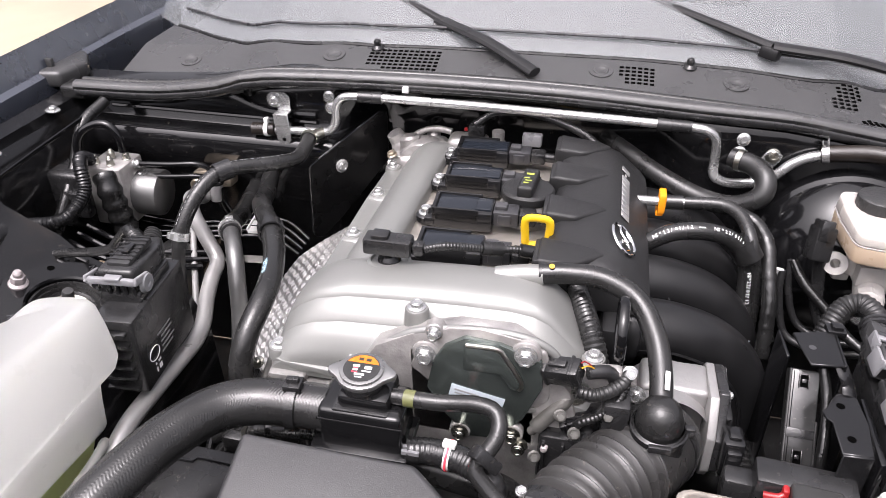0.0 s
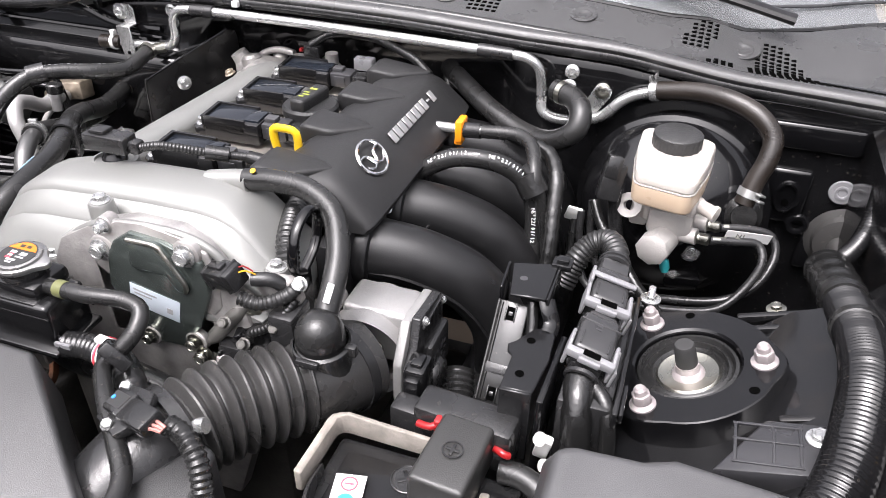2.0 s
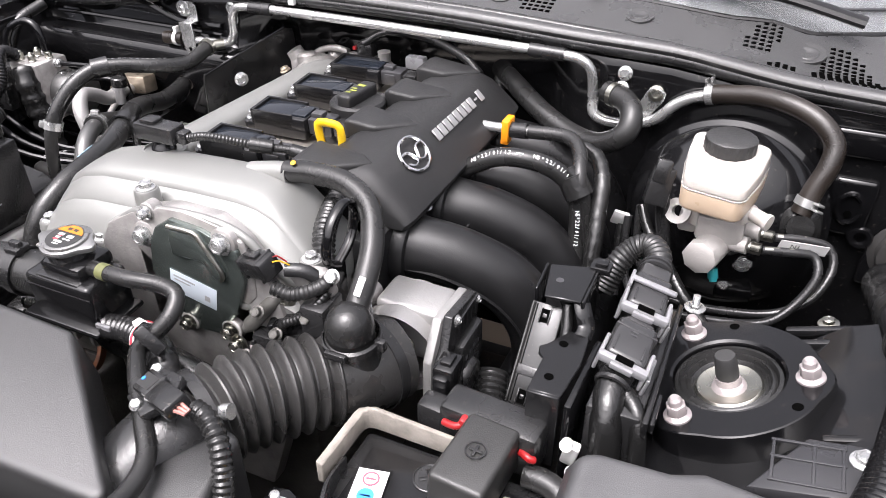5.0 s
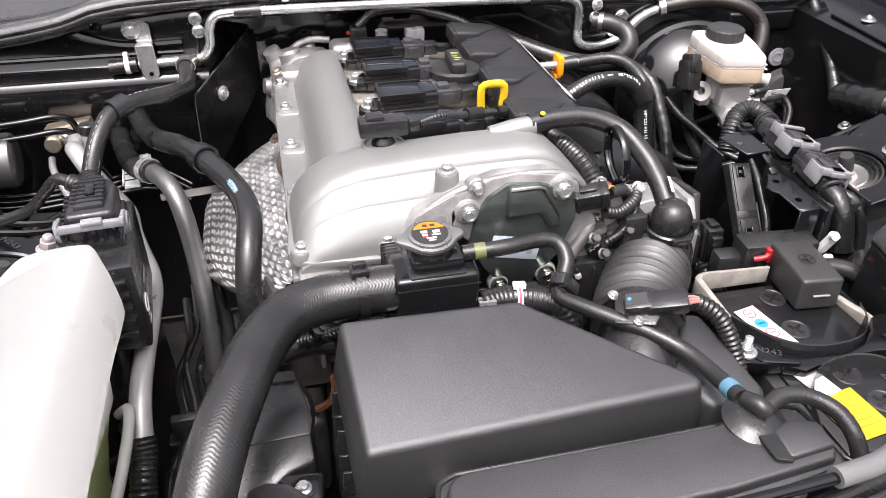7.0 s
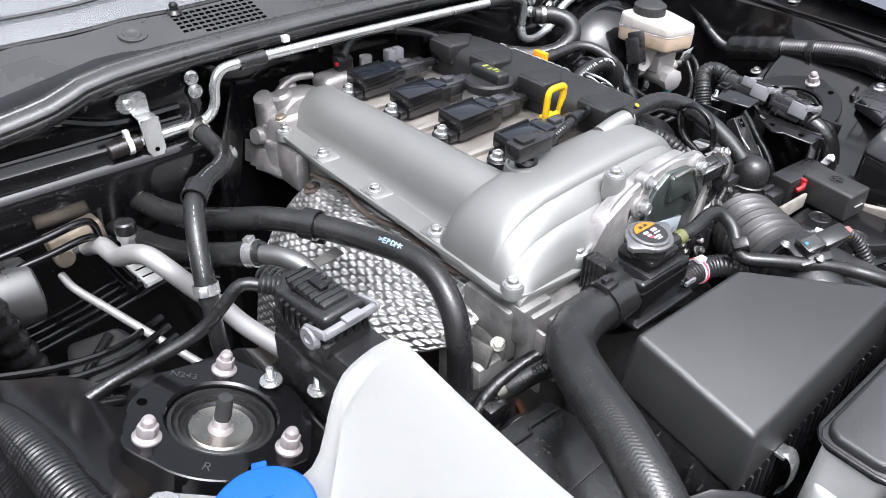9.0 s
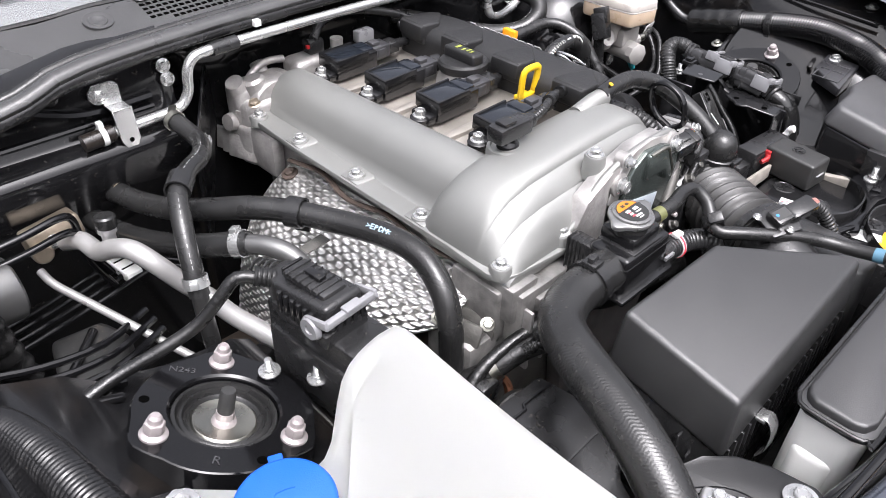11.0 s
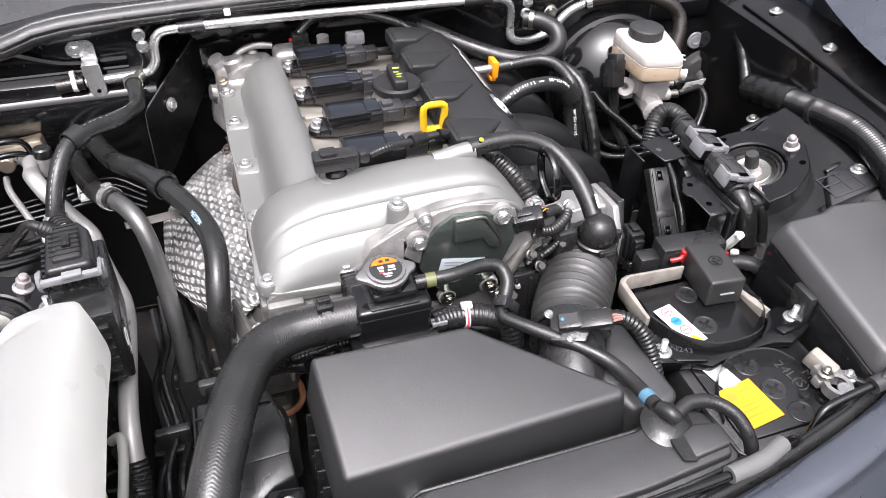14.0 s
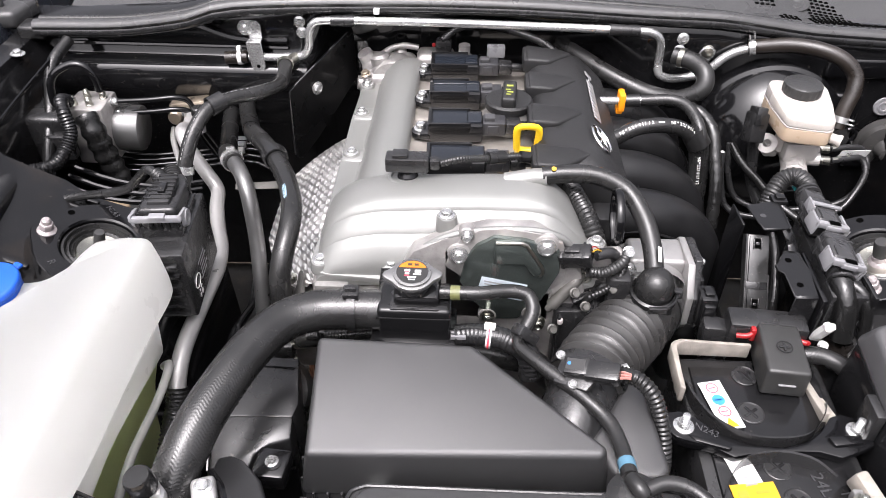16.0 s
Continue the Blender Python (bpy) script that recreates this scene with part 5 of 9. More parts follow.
part("ribs", bm, M_PLASTIC, ab)
part("outlet_box", prism([(0.050, -0.235), (0.092, -0.168), (0.108, -0.172), (0.122, -0.262), (0.112, -0.272), (0.070, -0.27)], 0.52, lambda x, y: 0.701 + (y + 0.2) * 0.12, 0.006, 3), M_LID, ab)
part("clip", add(sweep([(-0.150, -0.276, 0.652), (-0.150, -0.284, 0.655), (-0.150, -0.2905, 0.648), (-0.150, -0.293, 0.636), (-0.150, -0.292, 0.618), (-0.150, -0.287, 0.606)], 0.0075, 10, 0.003, flat=0.18), box(-0.158, -0.142, -0.284, -0.274, 0.649, 0.653, 0.001)), M_STEEL, ab, "curved spring steel clip")

maf = thing("intake_duct", (0.08, -0.1, 0.6), label="ribbed black rubber intake duct between air box and throttle", category="intake duct")
duct = [(0.052, -0.168, 0.685), (0.072, -0.128, 0.683), (0.100, -0.088, 0.677), (0.130, -0.045, 0.668), (0.142, -0.015, 0.664)]
part("sensor_tube", sweep([(0.030, -0.225, 0.665), (0.044, -0.19, 0.682), (0.056, -0.16, 0.685)], 0.036, 28, 0.006), M_PLASTIC, maf)
part("bellows", sweep([(0.052, -0.168, 0.685), (0.070, -0.130, 0.683), (0.094, -0.094, 0.678), (0.118, -0.062, 0.672)], 0.041, 34, 0.0016, lambda s: 1 + 0.10 * math.cos(2 * math.pi * s / 0.0135) - 0.05), M_BELLOWS, maf)
part("duct_end", sweep([(0.112, -0.068, 0.674), (0.130, -0.042, 0.668), (0.146, -0.008, 0.664)], 0.0425, 32, 0.004), M_BELLOWS, maf)
for k, at in enumerate((0.06, 0.93)):
    bd, bmx = band(duct, at, 0.0425, 0.010, 0.0016, 30)
    part("hose_clamp", bd, M_PLASTIC, maf)
part("clamp_screw", lathe([(0.005, 0), (0.005, 0.012), (0.0065, 0.013), (0.0065, 0.02), (0, 0.02)], 14, aim((0.075, -0.165, 0.708), (1, 0.2, 0.3))), M_STEEL, maf)
part("tower", lathe([(0.030, -0.03), (0.0275, -0.012), (0.0235, 0.0), (0.0225, 0.012), (0.024, 0.013), (0.024, 0.018), (0.0225, 0.019), (0.0225, 0.022)], 30, aim((0.136, -0.05, 0.700), (0, -0.08, 1))), M_RUBBER, maf)
part("elbow_dome", lathe([(0.0205, 0.0), (0.0215, 0.008), (0.0205, 0.016), (0.0165, 0.025), (0.0095, 0.0305), (0, 0.0325)], 32, aim((0.1355, -0.053, 0.718), (0, -0.08, 1))), M_RUBBER, maf, "smooth black domed elbow")
part("elbow_collar", add(lathe([(0.0245, 0), (0.026, 0.001), (0.026, 0.007), (0.0245, 0.008)], 30, aim((0.136, -0.052, 0.712), (0, -0.08, 1))), box(0.158, 0.168, -0.056, -0.048, 0.711, 0.722, 0.002), box(0.126, 0.146, -0.082, -0.077, 0.713, 0.720, 0.001)), M_PLASTIC, maf)
sens = part("flow_sensor", moved(add(plate([(-0.020, -0.016), (0.014, -0.022), (0.026, 0.0), (0.012, 0.020), (-0.016, 0.018)], 0.008, None, 0.002, 2), box(-0.010, 0.014, -0.010, 0.010, 0.006, 0.018, 0.002), box(0.010, 0.044, -0.012, 0.008, 0.004, 0.018, 0.003)), pose(0.040, -0.176, 0.7215, 14, -12, -18)), M_PLASTIC, maf, "black air flow sensor with plug")
part("sensor_label", moved(box(-0.008, 0.010, -0.006, 0.006, 0.018, 0.0184, 0), pose(0.040, -0.176, 0.7215, 14, -12, -18)), M_INK, sens)
part("blue_dot", moved(lathe([(0, 0.0189), (0.0018, 0.0189), (0.0018, 0.018)], 12, pose(-0.005, 0.0, 0)), pose(0.040, -0.176, 0.7215, 14, -12, -18)), M_LBLUE, sens)
for dx, dy in ((-0.018, 0.013), (0.0, -0.017)):
    bolt(maf, tuple((pose(0.040, -0.176, 0.7215, 14, -12, -18) @ Vector((dx, dy, 0.008)))), (0.2, -0.2, 1), r=0.004, h=0.004, flange=0.005)
for k in range(3):
    part("pink_wire", moved(sweep([(0.041, -0.006 + k * 0.004, 0.010), (0.047, -0.005 + k * 0.003, 0.012), (0.053, -0.003 + k * 0.002, 0.009)], 0.0014, 6), pose(0.040, -0.176, 0.7215, 14, -12, -18)), mat("pink_wire_skin", (0.34, 0.15, 0.13), 0.5), sens)
wl = thing("sensor_loom", (0.11, -0.2, 0.66), label="black corrugated loom running down from the flow sensor", category="wiring")
part("sleeve", corrugated([(0.080, -0.182, 0.730), (0.096, -0.186, 0.728), (0.112, -0.197, 0.716), (0.122, -0.213, 0.69), (0.126, -0.232, 0.655), (0.124, -0.25, 0.60)], 0.0078, 0.0048, 0.16, 14), M_RUBBER, wl)

tb = thing("throttle_body", (0.16, 0.03, 0.6), label="silver cast throttle body with black actuator cover", category="throttle body")
part("housing", add(moved(lathe([(0.044, 0), (0.044, 0.02), (0.04, 0.024), (0.04, 0.066), (0, 0.066)], 34), aim((0.149, -0.006, 0.664), (0, 1, 0))), box(0.122, 0.188, 0.010, 0.056, 0.650, 0.709, 0.006, 3),
    moved(plate([(0.000, 0.714), (0.058, 0.709), (0.066, 0.700), (0.062, 0.640), (0.03, 0.620), (-0.016, 0.626), (-0.024, 0.640), (-0.022, 0.680)], 0.009, basis((0.186, 0, 0), (0, 1, 0), (0, 0, 1)), 0.002, 2), Matrix.Identity(4))), M_THROT, tb)
cover_m = basis((0.195, 0, 0), (0, 1, 0), (0, 0, 1))
acov = part("actuator_cover", add(plate([(0.004, 0.717), (0.058, 0.709), (0.065, 0.700), (0.061, 0.640), (0.034, 0.622), (-0.012, 0.627), (-0.022, 0.640), (-0.020, 0.676), (-0.006, 0.690)], 0.009, cover_m, 0.0015, 2), box(0.203, 0.214, 0.006, 0.054, 0.638, 0.684, 0.004, 2), lathe([(0.021, 0), (0.021, 0.016), (0.018, 0.020), (0, 0.020)], 26, aim((0.198, 0.018, 0.640), (1, 0, -0.1)))), M_PLASTIC, tb, "black ribbed actuator cover")
part("plug", add(box(0.200, 0.220, -0.034, -0.006, 0.646, 0.690, 0.004, 2), box(0.203, 0.217, -0.040, -0.032, 0.650, 0.684, 0.003, 2), box(0.205, 0.216, -0.028, -0.012, 0.688, 0.694, 0.002)), M_GLOSSPL, acov, "black plug socket")
for k in range(5):
    part("cover_rib", box(0.203, 0.2065, 0.012 + k * 0.010, 0.0135 + k * 0.010, 0.686, 0.706 - k * 0.001, 0.0005), M_PLASTIC, acov)
part("edge_rib", box(0.203, 0.2065, 0.006, 0.058, 0.704, 0.7065, 0.0006), M_PLASTIC, acov)
part("moulded_marks", bars([(0.012 + 0.009 * (j % 4), 0.650 + 0.009 * (j // 4), 0.005 - 0.001 * (j % 2), 0.004) for j in range(12)], basis((0.2141, 0, 0), (0, 1, 0), (0, 0, 1))), M_MIDGREY, acov)
for p in ((0.204, 0.012, 0.709), (0.204, 0.058, 0.700), (0.204, -0.016, 0.634), (0.204, 0.040, 0.630)):
    bolt(tb, p, (1, -0.1, 0.1), r=0.0036, h=0.004, flange=0.005)
bolt(tb, (0.163, -0.008, 0.681), (0, -1, 0.3), M_STEELB, r=0.007, h=0.006, flange=0.009)
bolt(tb, (0.118, 0.0, 0.703), (-0.3, -1, 0.3), M_STEEL, r=0.006, h=0.006, flange=0.01)
part("ear", add(lathe([(0.011, -0.03), (0.011, 0), (0, 0)], 18, aim((0.108, 0.004, 0.704), (0, -1, 0.2))), lathe([(0.009, -0.03), (0.009, 0), (0, 0)], 18, aim((0.106, 0.004, 0.672), (0, -1, 0.2)))), M_CAST, tb)

br = thing("breather_hose", (0.07, 0.03, 0.75), label="smooth black rubber breather hose from cover to intake elbow", category="hose")
bpath = [(0.012, 0.051, 0.7975), (0.040, 0.0525, 0.8005), (0.076, 0.050, 0.800), (0.108, 0.036, 0.790), (0.126, 0.008, 0.772), (0.133, -0.018, 0.755), (0.135, -0.038, 0.740), (0.135, -0.048, 0.73)]
part("hose", sweep(bpath, 0.0107, 20, 0.005), M_RUBBER, br)
part("white_band", moved(box(-0.003, 0.003, -0.0085, 0.0085, 0.0115, 0.0125, 0.0004), basis((0.1305, -0.031, 0.752), (-0.5, -0.25, 0.3), (0.3, -0.9, -1.0))), M_WHITE, br, "white paint band")
part("yellow_dot", lathe([(0.0028, 0), (0.0028, 0.0008), (0, 0.0009)], 12, aim((0.024, 0.0465, 0.8105), (0, -0.45, 1))), M_LYELL, br)

# radiator filler, hoses
rf = thing("radiator_filler", (-0.125, -0.095, 0.69), label="black plastic radiator filler neck with pressed steel cap", category="radiator cap")
part("neck_box", add(box(-0.163, -0.086, -0.120, -0.073, 0.697, 0.743, 0.005, 3), box(-0.171, -0.080, -0.128, -0.070, 0.6955, 0.7015, 0.0025, 2), box(-0.146, -0.098, -0.114, -0.072, 0.740, 0.757, 0.006, 2)), M_GLOSSPL, rf)
part("seam", add(box(-0.1635, -0.0855, -0.1205, -0.1195, 0.731, 0.7325, 0), box(-0.1635, -0.1625, -0.1205, -0.073, 0.731, 0.7325, 0)), M_PLASTIC, rf)
for k in range(5):
    part("rib", box(-0.1655, -0.150, -0.071 + k * 0.005, -0.0695 + k * 0.005, 0.70, 0.7385, 0.0006), M_PLASTIC, rf)
part("rear_block", add(box(-0.164, -0.146, -0.078, -0.05, 0.70, 0.738, 0.003)), M_PLASTIC, rf)
part("neck_flange", add(box(-0.150, -0.098, -0.118, -0.074, 0.739, 0.744, 0.002), lathe([(0.0185, 0), (0.0185, 0.018), (0.017, 0.020), (0, 0.020)], 26, aim((-0.127, -0.093, 0.745), (0, -0.05, 1)))), M_PLASTIC, rf)
outline = []
for k in range(48):
    a = 2 * math.pi * k / 48
    ear = max(0.0, math.cos(2 * (a - 0.05))) ** 6
    outline.append(((0.0315 + 0.0115 * ear) * math.cos(a), (0.0315 + 0.0115 * ear) * math.sin(a)))
capm = aim((-0.127, -0.093, 0.7655), (0, -0.06, 1), 0) @ Matrix.Scale(0.73, 4)
pc = part("pressure_cap", moved(add(prism(outline, 0.0, 0.0075, 0.002, 2), lathe([(0.0275, 0.006), (0.0265, 0.0105), (0.024, 0.0112), (0, 0.0112)], 36)), capm), mat("grey_pressed_steel", (0.30, 0.30, 0.297), 0.34, 0.85, bump=0.15, var=0.12), rf, "pressed steel radiator cap")
part("disc_label", moved(lathe([(0.0225, 0.0112), (0.0225, 0.0118), (0, 0.0118)], 36), capm), M_INK, pc, "black warning sticker with orange crescent")
cres = [(0.021 * math.cos(a), 0.021 * math.sin(a)) for a in np.linspace(radians(22), radians(158), 14)]
part("orange_crescent", moved(plate(cres, 0.0004, pose(0, 0, 0.0119), 0), capm), M_LORANGE, pc)
part("sticker_print", bars([(-0.007, 0.002, 0.008, 0.004), (0.008, 0.001, 0.009, 0.005), (-0.007, -0.004, 0.006, 0.003), (0.007, -0.005, 0.011, 0.002), (0.0, -0.011, 0.012, 0.003), (0, -0.0155, 0.009, 0.0018)], capm @ pose(0, 0, 0.0119)), M_PRINT, pc)
part("sticker_red", bars([(-0.007, -0.001, 0.005, 0.003), (-0.007, -0.008, 0.007, 0.002)], capm @ pose(0, 0, 0.0119)), M_LRED, pc)
part("warning_mark", bars([(-0.004, 0.0135, 0.006, 0.0045), (0.0055, 0.0135, 0.006, 0.0045)], capm @ pose(0, 0, 0.0124)), M_INK, pc)

rh = thing("radiator_hose", (-0.28, -0.2, 0.6), label="thick black radiator hose with cord-ribbed skin", category="hose")
rpath = [(-0.160, -0.098, 0.722), (-0.195, -0.099, 0.722), (-0.230, -0.103, 0.722), (-0.261, -0.121, 0.723), (-0.284, -0.160, 0.725), (-0.301, -0.205, 0.723), (-0.317, -0.250, 0.713), (-0.331, -0.290, 0.688), (-0.339, -0.315, 0.645), (-0.338, -0.325, 0.57)]
part("hose", braided(rpath, 0.0216), M_HOSE, rh)
bd, bmx = band(rpath, 0.075, 0.0222, 0.009, 0.002, 28)
part("clamp", add(bd, moved(box(-0.008, 0.008, 0.022, 0.028, -0.008, 0.008, 0.001), bmx), moved(box(-0.003, 0.003, 0.027, 0.033, -0.006, 0.006, 0.001), bmx)), M_PLASTIC, rh, "black spring clamp")

ov = thing("overflow_hose", (0.03, -0.19, 0.68), label="thin black rubber overflow hose from filler neck to reservoir", category="hose")
opath = [(-0.098, -0.098, 0.7505), (-0.06, -0.100, 0.7525), (-0.025, -0.094, 0.7515), (-0.006, -0.097, 0.748), (-0.002, -0.112, 0.738), (-0.012, -0.128, 0.724), (-0.016, -0.140, 0.719), (0.006, -0.165, 0.719), (0.042, -0.198, 0.716), (0.065, -0.222, 0.711), (0.074, -0.250, 0.711), (0.076, -0.288, 0.719)]
part("hose", sweep(opath, 0.0074, 16, 0.005), M_RUBBER, ov)
bd, bmx = band(opath, 0.40, 0.0082, 0.012, 0.0025, 16)
part("hose_clip", add(bd, moved(box(-0.014, 0.014, -0.004, 0.012, -0.006, 0.006, 0.002), bmx)), M_PLASTIC, ov)
bd, bmx = band(opath, 0.965, 0.0075, 0.010, 0.0004, 16)
part("blue_tape", bd, mat("pale_blue_tape", (0.07, 0.155, 0.22), 0.45), ov)
bd, bmx = band(opath, 0.05, 0.0075, 0.010, 0.0003, 16)
part("green_mark", bd, mat("faded_green_mark", (0.10, 0.105, 0.04), 0.5), ov)

te = thing("temperature_sensor", (-0.05, -0.11, 0.69), label="grey coolant sensor with red and white clip", category="sensor")
tep = [(-0.083, -0.112, 0.700), (-0.06, -0.108, 0.699), (-0.03, -0.112, 0.698), (-0.005, -0.128, 0.695), (0.0, -0.14, 0.67)]
part("body", corrugated(tep, 0.0122, 0.005, 0.05, 18), M_PLASTIC, te)
part("pins", add(box(-0.086, -0.07, -0.122, -0.119, 0.705, 0.709, 0), box(-0.086, -0.07, -0.116, -0.113, 0.705, 0.709, 0)), M_GREY, te)
bd, bmx = band(tep, 0.36, 0.0127, 0.0055, 0.0010, 20)
part("grey_band", add(bd, moved(box(-0.004, 0.004, 0.012, 0.017, -0.006, 0.006, 0.001), bmx)), M_WHITEPL, te, "pale clip ring")
bd, bmx = band(tep, 0.37, 0.0134, 0.0020, 0.0012, 20)
part("red_band", bd, M_LRED, te, "red clip ring")

pl = thing("water_pump_hose", (0.0, -0.08, 0.6), label="dark hoses and castings below the timing cover", category="hose")
part("hose", sweep([(-0.15, -0.06, 0.655), (-0.12, -0.085, 0.66), (-0.06, -0.09, 0.655), (0.0, -0.09, 0.64), (0.03, -0.08, 0.6)], 0.016, 16), M_RUBBER, pl)
part("thin_loom", corrugated([(-0.25, -0.075, 0.652), (-0.21, -0.09, 0.672), (-0.17, -0.088, 0.675), (-0.13, -0.09, 0.67)], 0.006, 0.004, 0.14, 10), M_RUBBER, pl)
for x0, x1, y0, y1, z0, z1, r in ((-0.236, -0.14, -0.056, 0.0, 0.600, 0.700, 0.004), (-0.244, -0.205, -0.050, 0.0, 0.664, 0.708, 0.003), (-0.250, -0.226, -0.036, 0.03, 0.63, 0.70, 0.004), (-0.285, -0.22, -0.036, 0.03, 0.55, 0.645, 0.008), (-0.215, -0.150, -0.062, -0.05, 0.672, 0.690, 0.003)):
    part("casting", box(x0, x1, y0, y1, z0, z1, r, 2), M_BLOCK, pl, "rough cast engine front")
part("pulley_rim", lathe([(0.020, 0.0), (0.026, 0.0), (0.027, 0.008), (0.023, 0.010), (0.020, 0.008)], 36, aim((-0.242, -0.030, 0.546), (-0.2, -0.8, 0.6)), closed=True), mat("rusty_brown_rim", (0.15, 0.06, 0.03), 0.6, 0.2, bump=0.6, var=0.4, vscale=60), pl, "rusty brown pulley rim")
part("pulley", lathe([(0.030, 0), (0.036, 0.008), (0.036, 0.022), (0.012, 0.026), (0, 0.026)], 28, aim((-0.275, -0.10, 0.585), (-0.3, -0.6, 0.6))), M_DARK, pl)
for q in ((-0.205, -0.062, 0.668), (-0.168, -0.062, 0.640), (-0.232, -0.058, 0.628)):
    bolt(pl, q, (-0.2, -1, 0.4), M_CASTD, r=0.005, flange=0.008)
for k in range(4):
    part("casting_rib", box(-0.232 + k * 0.024, -0.227 + k * 0.024, -0.067, -0.055, 0.605, 0.684, 0.002), M_CAST, pl)
for k in range(3):
    part("casting_web", moved(box(-0.003, 0.003, -0.03, 0.03, -0.012, 0.012, 0.002), pose(-0.275 + k * 0.022, -0.005, 0.652 - k * 0.004, 0, 25, 12)), M_CASTD, pl)
part("clamped_hose", sweep([(-0.296, -0.030, 0.602), (-0.272, -0.052, 0.622), (-0.240, -0.066, 0.640), (-0.212, -0.082, 0.650)], 0.0115, 14), M_RUBBER, pl, "short clamped rubber hose")
part("hose_clamp", lathe([(0.0118, -0.005), (0.0128, -0.005), (0.0128, 0.005), (0.0118, 0.005)], 20, aim((-0.268, -0.0545, 0.6245), (0.72, -0.42, 0.5))), M_STEELB, pl)
part("small_plug", moved(add(box(-0.012, 0.012, -0.008, 0.008, -0.008, 0.008, 0.002), box(-0.006, 0.006, -0.005, 0.005, 0.007, 0.011, 0.001)), pose(-0.228, -0.078, 0.662, 15, 10, 30)), M_GLOSSPL, pl, "small black plug")
for q in ((-0.286, 0.010, 0.662), (-0.258, -0.032, 0.664), (-0.238, 0.012, 0.672)):
    bolt(pl, q, (-0.4, -0.5, 0.8), M_STEELB, r=0.0045, h=0.006, flange=0.0075)
part("taped_lead", add(sweep([(-0.315, -0.055, 0.605), (-0.285, -0.05, 0.628), (-0.25, -0.055, 0.645), (-0.215, -0.065, 0.66), (-0.19, -0.07, 0.675)], 0.0075, 10), box(-0.30, -0.275, -0.07, -0.045, 0.60, 0.625, 0.004)), M_TAPE, pl, "taped wiring lead")
part("belt_edge", moved(box(-0.004, 0.004, -0.002, 0.002, -0.04, 0.02, 0.001), pose(-0.265, -0.10, 0.60, 20, 0, 30)), M_ORANGE, pl, "narrow orange strap")

# coolant reservoir at the front
rs = thing("coolant_reservoir", (-0.02, -0.33, 0.6), label="coolant reservoir with black flat lid and cloudy white tank", category="coolant reservoir")
RES = [(-0.153, -0.298), (-0.163, -0.302), (-0.169, -0.311), (-0.170, -0.350), (-0.166, -0.360), (-0.154, -0.366), (0.035, -0.362), (0.125, -0.352), (0.130, -0.345), (0.126, -0.300), (0.118, -0.292), (0.067, -0.288), (0.055, -0.297)]
part("lid_rim", prism(RES, 0.697, 0.7035, 0.002, 2), M_LID, rs)
part("lid", prism([(-0.03 + (x + 0.03) * 0.965, -0.327 + (y + 0.327) * 0.86) for x, y in RES], 0.7015, 0.7115, 0.003, 3, inset=0.002), M_LID, rs)
part("rim_edge", sweep([(x, y, 0.7035) for x, y in RES + RES[:1]], 0.0022, 8, 0.004), M_PLASTIC, rs)
part("tank", add(prism([(-0.156, -0.304), (-0.162, -0.312), (-0.164, -0.35), (-0.154, -0.359), (0.03, -0.356), (0.11, -0.348), (0.11, -0.30)], 0.60, 0.698, 0.004, 2), prism([(-0.14, -0.30), (-0.168, -0.315), (-0.168, -0.345), (-0.14, -0.36)], 0.57, 0.655, 0.006, 3)), M_RESW, rs, "cloudy white plastic tank")
part("cap", lathe([(0.024, 0), (0.024, 0.003), (0.021, 0.0045), (0.017, 0.007), (0.012, 0.009), (0, 0.0095)], 30, aim((0.078, -0.304, 0.7105), (0, -0.1, 1))), M_RUBBER, rs, "black rubber cap with hose nipple")
part("nipple", sweep([(0.076, -0.292, 0.722), (0.080, -0.303, 0.726), (0.084, -0.306, 0.722)], 0.007, 14), M_RUBBER, rs)
part("lid_block", prism([(0.082, -0.345), (0.122, -0.341), (0.122, -0.318), (0.100, -0.312), (0.084, -0.318)], 0.708, 0.7165, 0.003, 3), M_LID, rs)
part("cap_tab", moved(plate([(-0.010, -0.006), (0.020, -0.010), (0.026, 0.0), (0.020, 0.010), (-0.010, 0.006)], 0.003), pose(0.078, -0.322, 0.7125, 0, 0, -80)), M_RUBBER, rs)
part("drain_hose", sweep([(0.088, -0.302, 0.722), (0.105, -0.296, 0.724), (0.126, -0.300, 0.722), (0.143, -0.316, 0.716), (0.150, -0.336, 0.70), (0.152, -0.35, 0.67)], 0.0066, 16), M_RUBBER, rs)

rod = thing("prop_rod", (-0.1, -0.37, 0.71), label="thin dark painted hood prop rod lying in its clips", category="prop rod")
part("rod", sweep([(-0.50, -0.31, 0.708), (-0.35, -0.355, 0.718), (-0.20, -0.374, 0.722), (-0.05, -0.378, 0.724), (0.10, -0.372, 0.724), (0.155, -0.362, 0.724)], 0.0042, 12, 0.02), M_PAINT, rod)
part("grip_sleeve", sweep([(0.095, -0.372, 0.724), (0.130, -0.368, 0.724), (0.160, -0.358, 0.722)], 0.0078, 14, 0.01), mat("grey_foam", (0.10, 0.10, 0.10), 0.7, bump=0.6, bscale=500, var=0.15), rod, "grey foam grip")
part("end_hook", sweep([(0.160, -0.358, 0.722), (0.180, -0.353, 0.712), (0.200, -0.346, 0.692), (0.216, -0.340, 0.674), (0.226, -0.335, 0.672), (0.234, -0.330, 0.682), (0.243, -0.325, 0.694), (0.258, -0.323, 0.699), (0.280, -0.322, 0.704), (0.302, -0.321, 0.7085)], 0.0042, 10, 0.004), M_PAINT, rod, "bent black end of the rod")
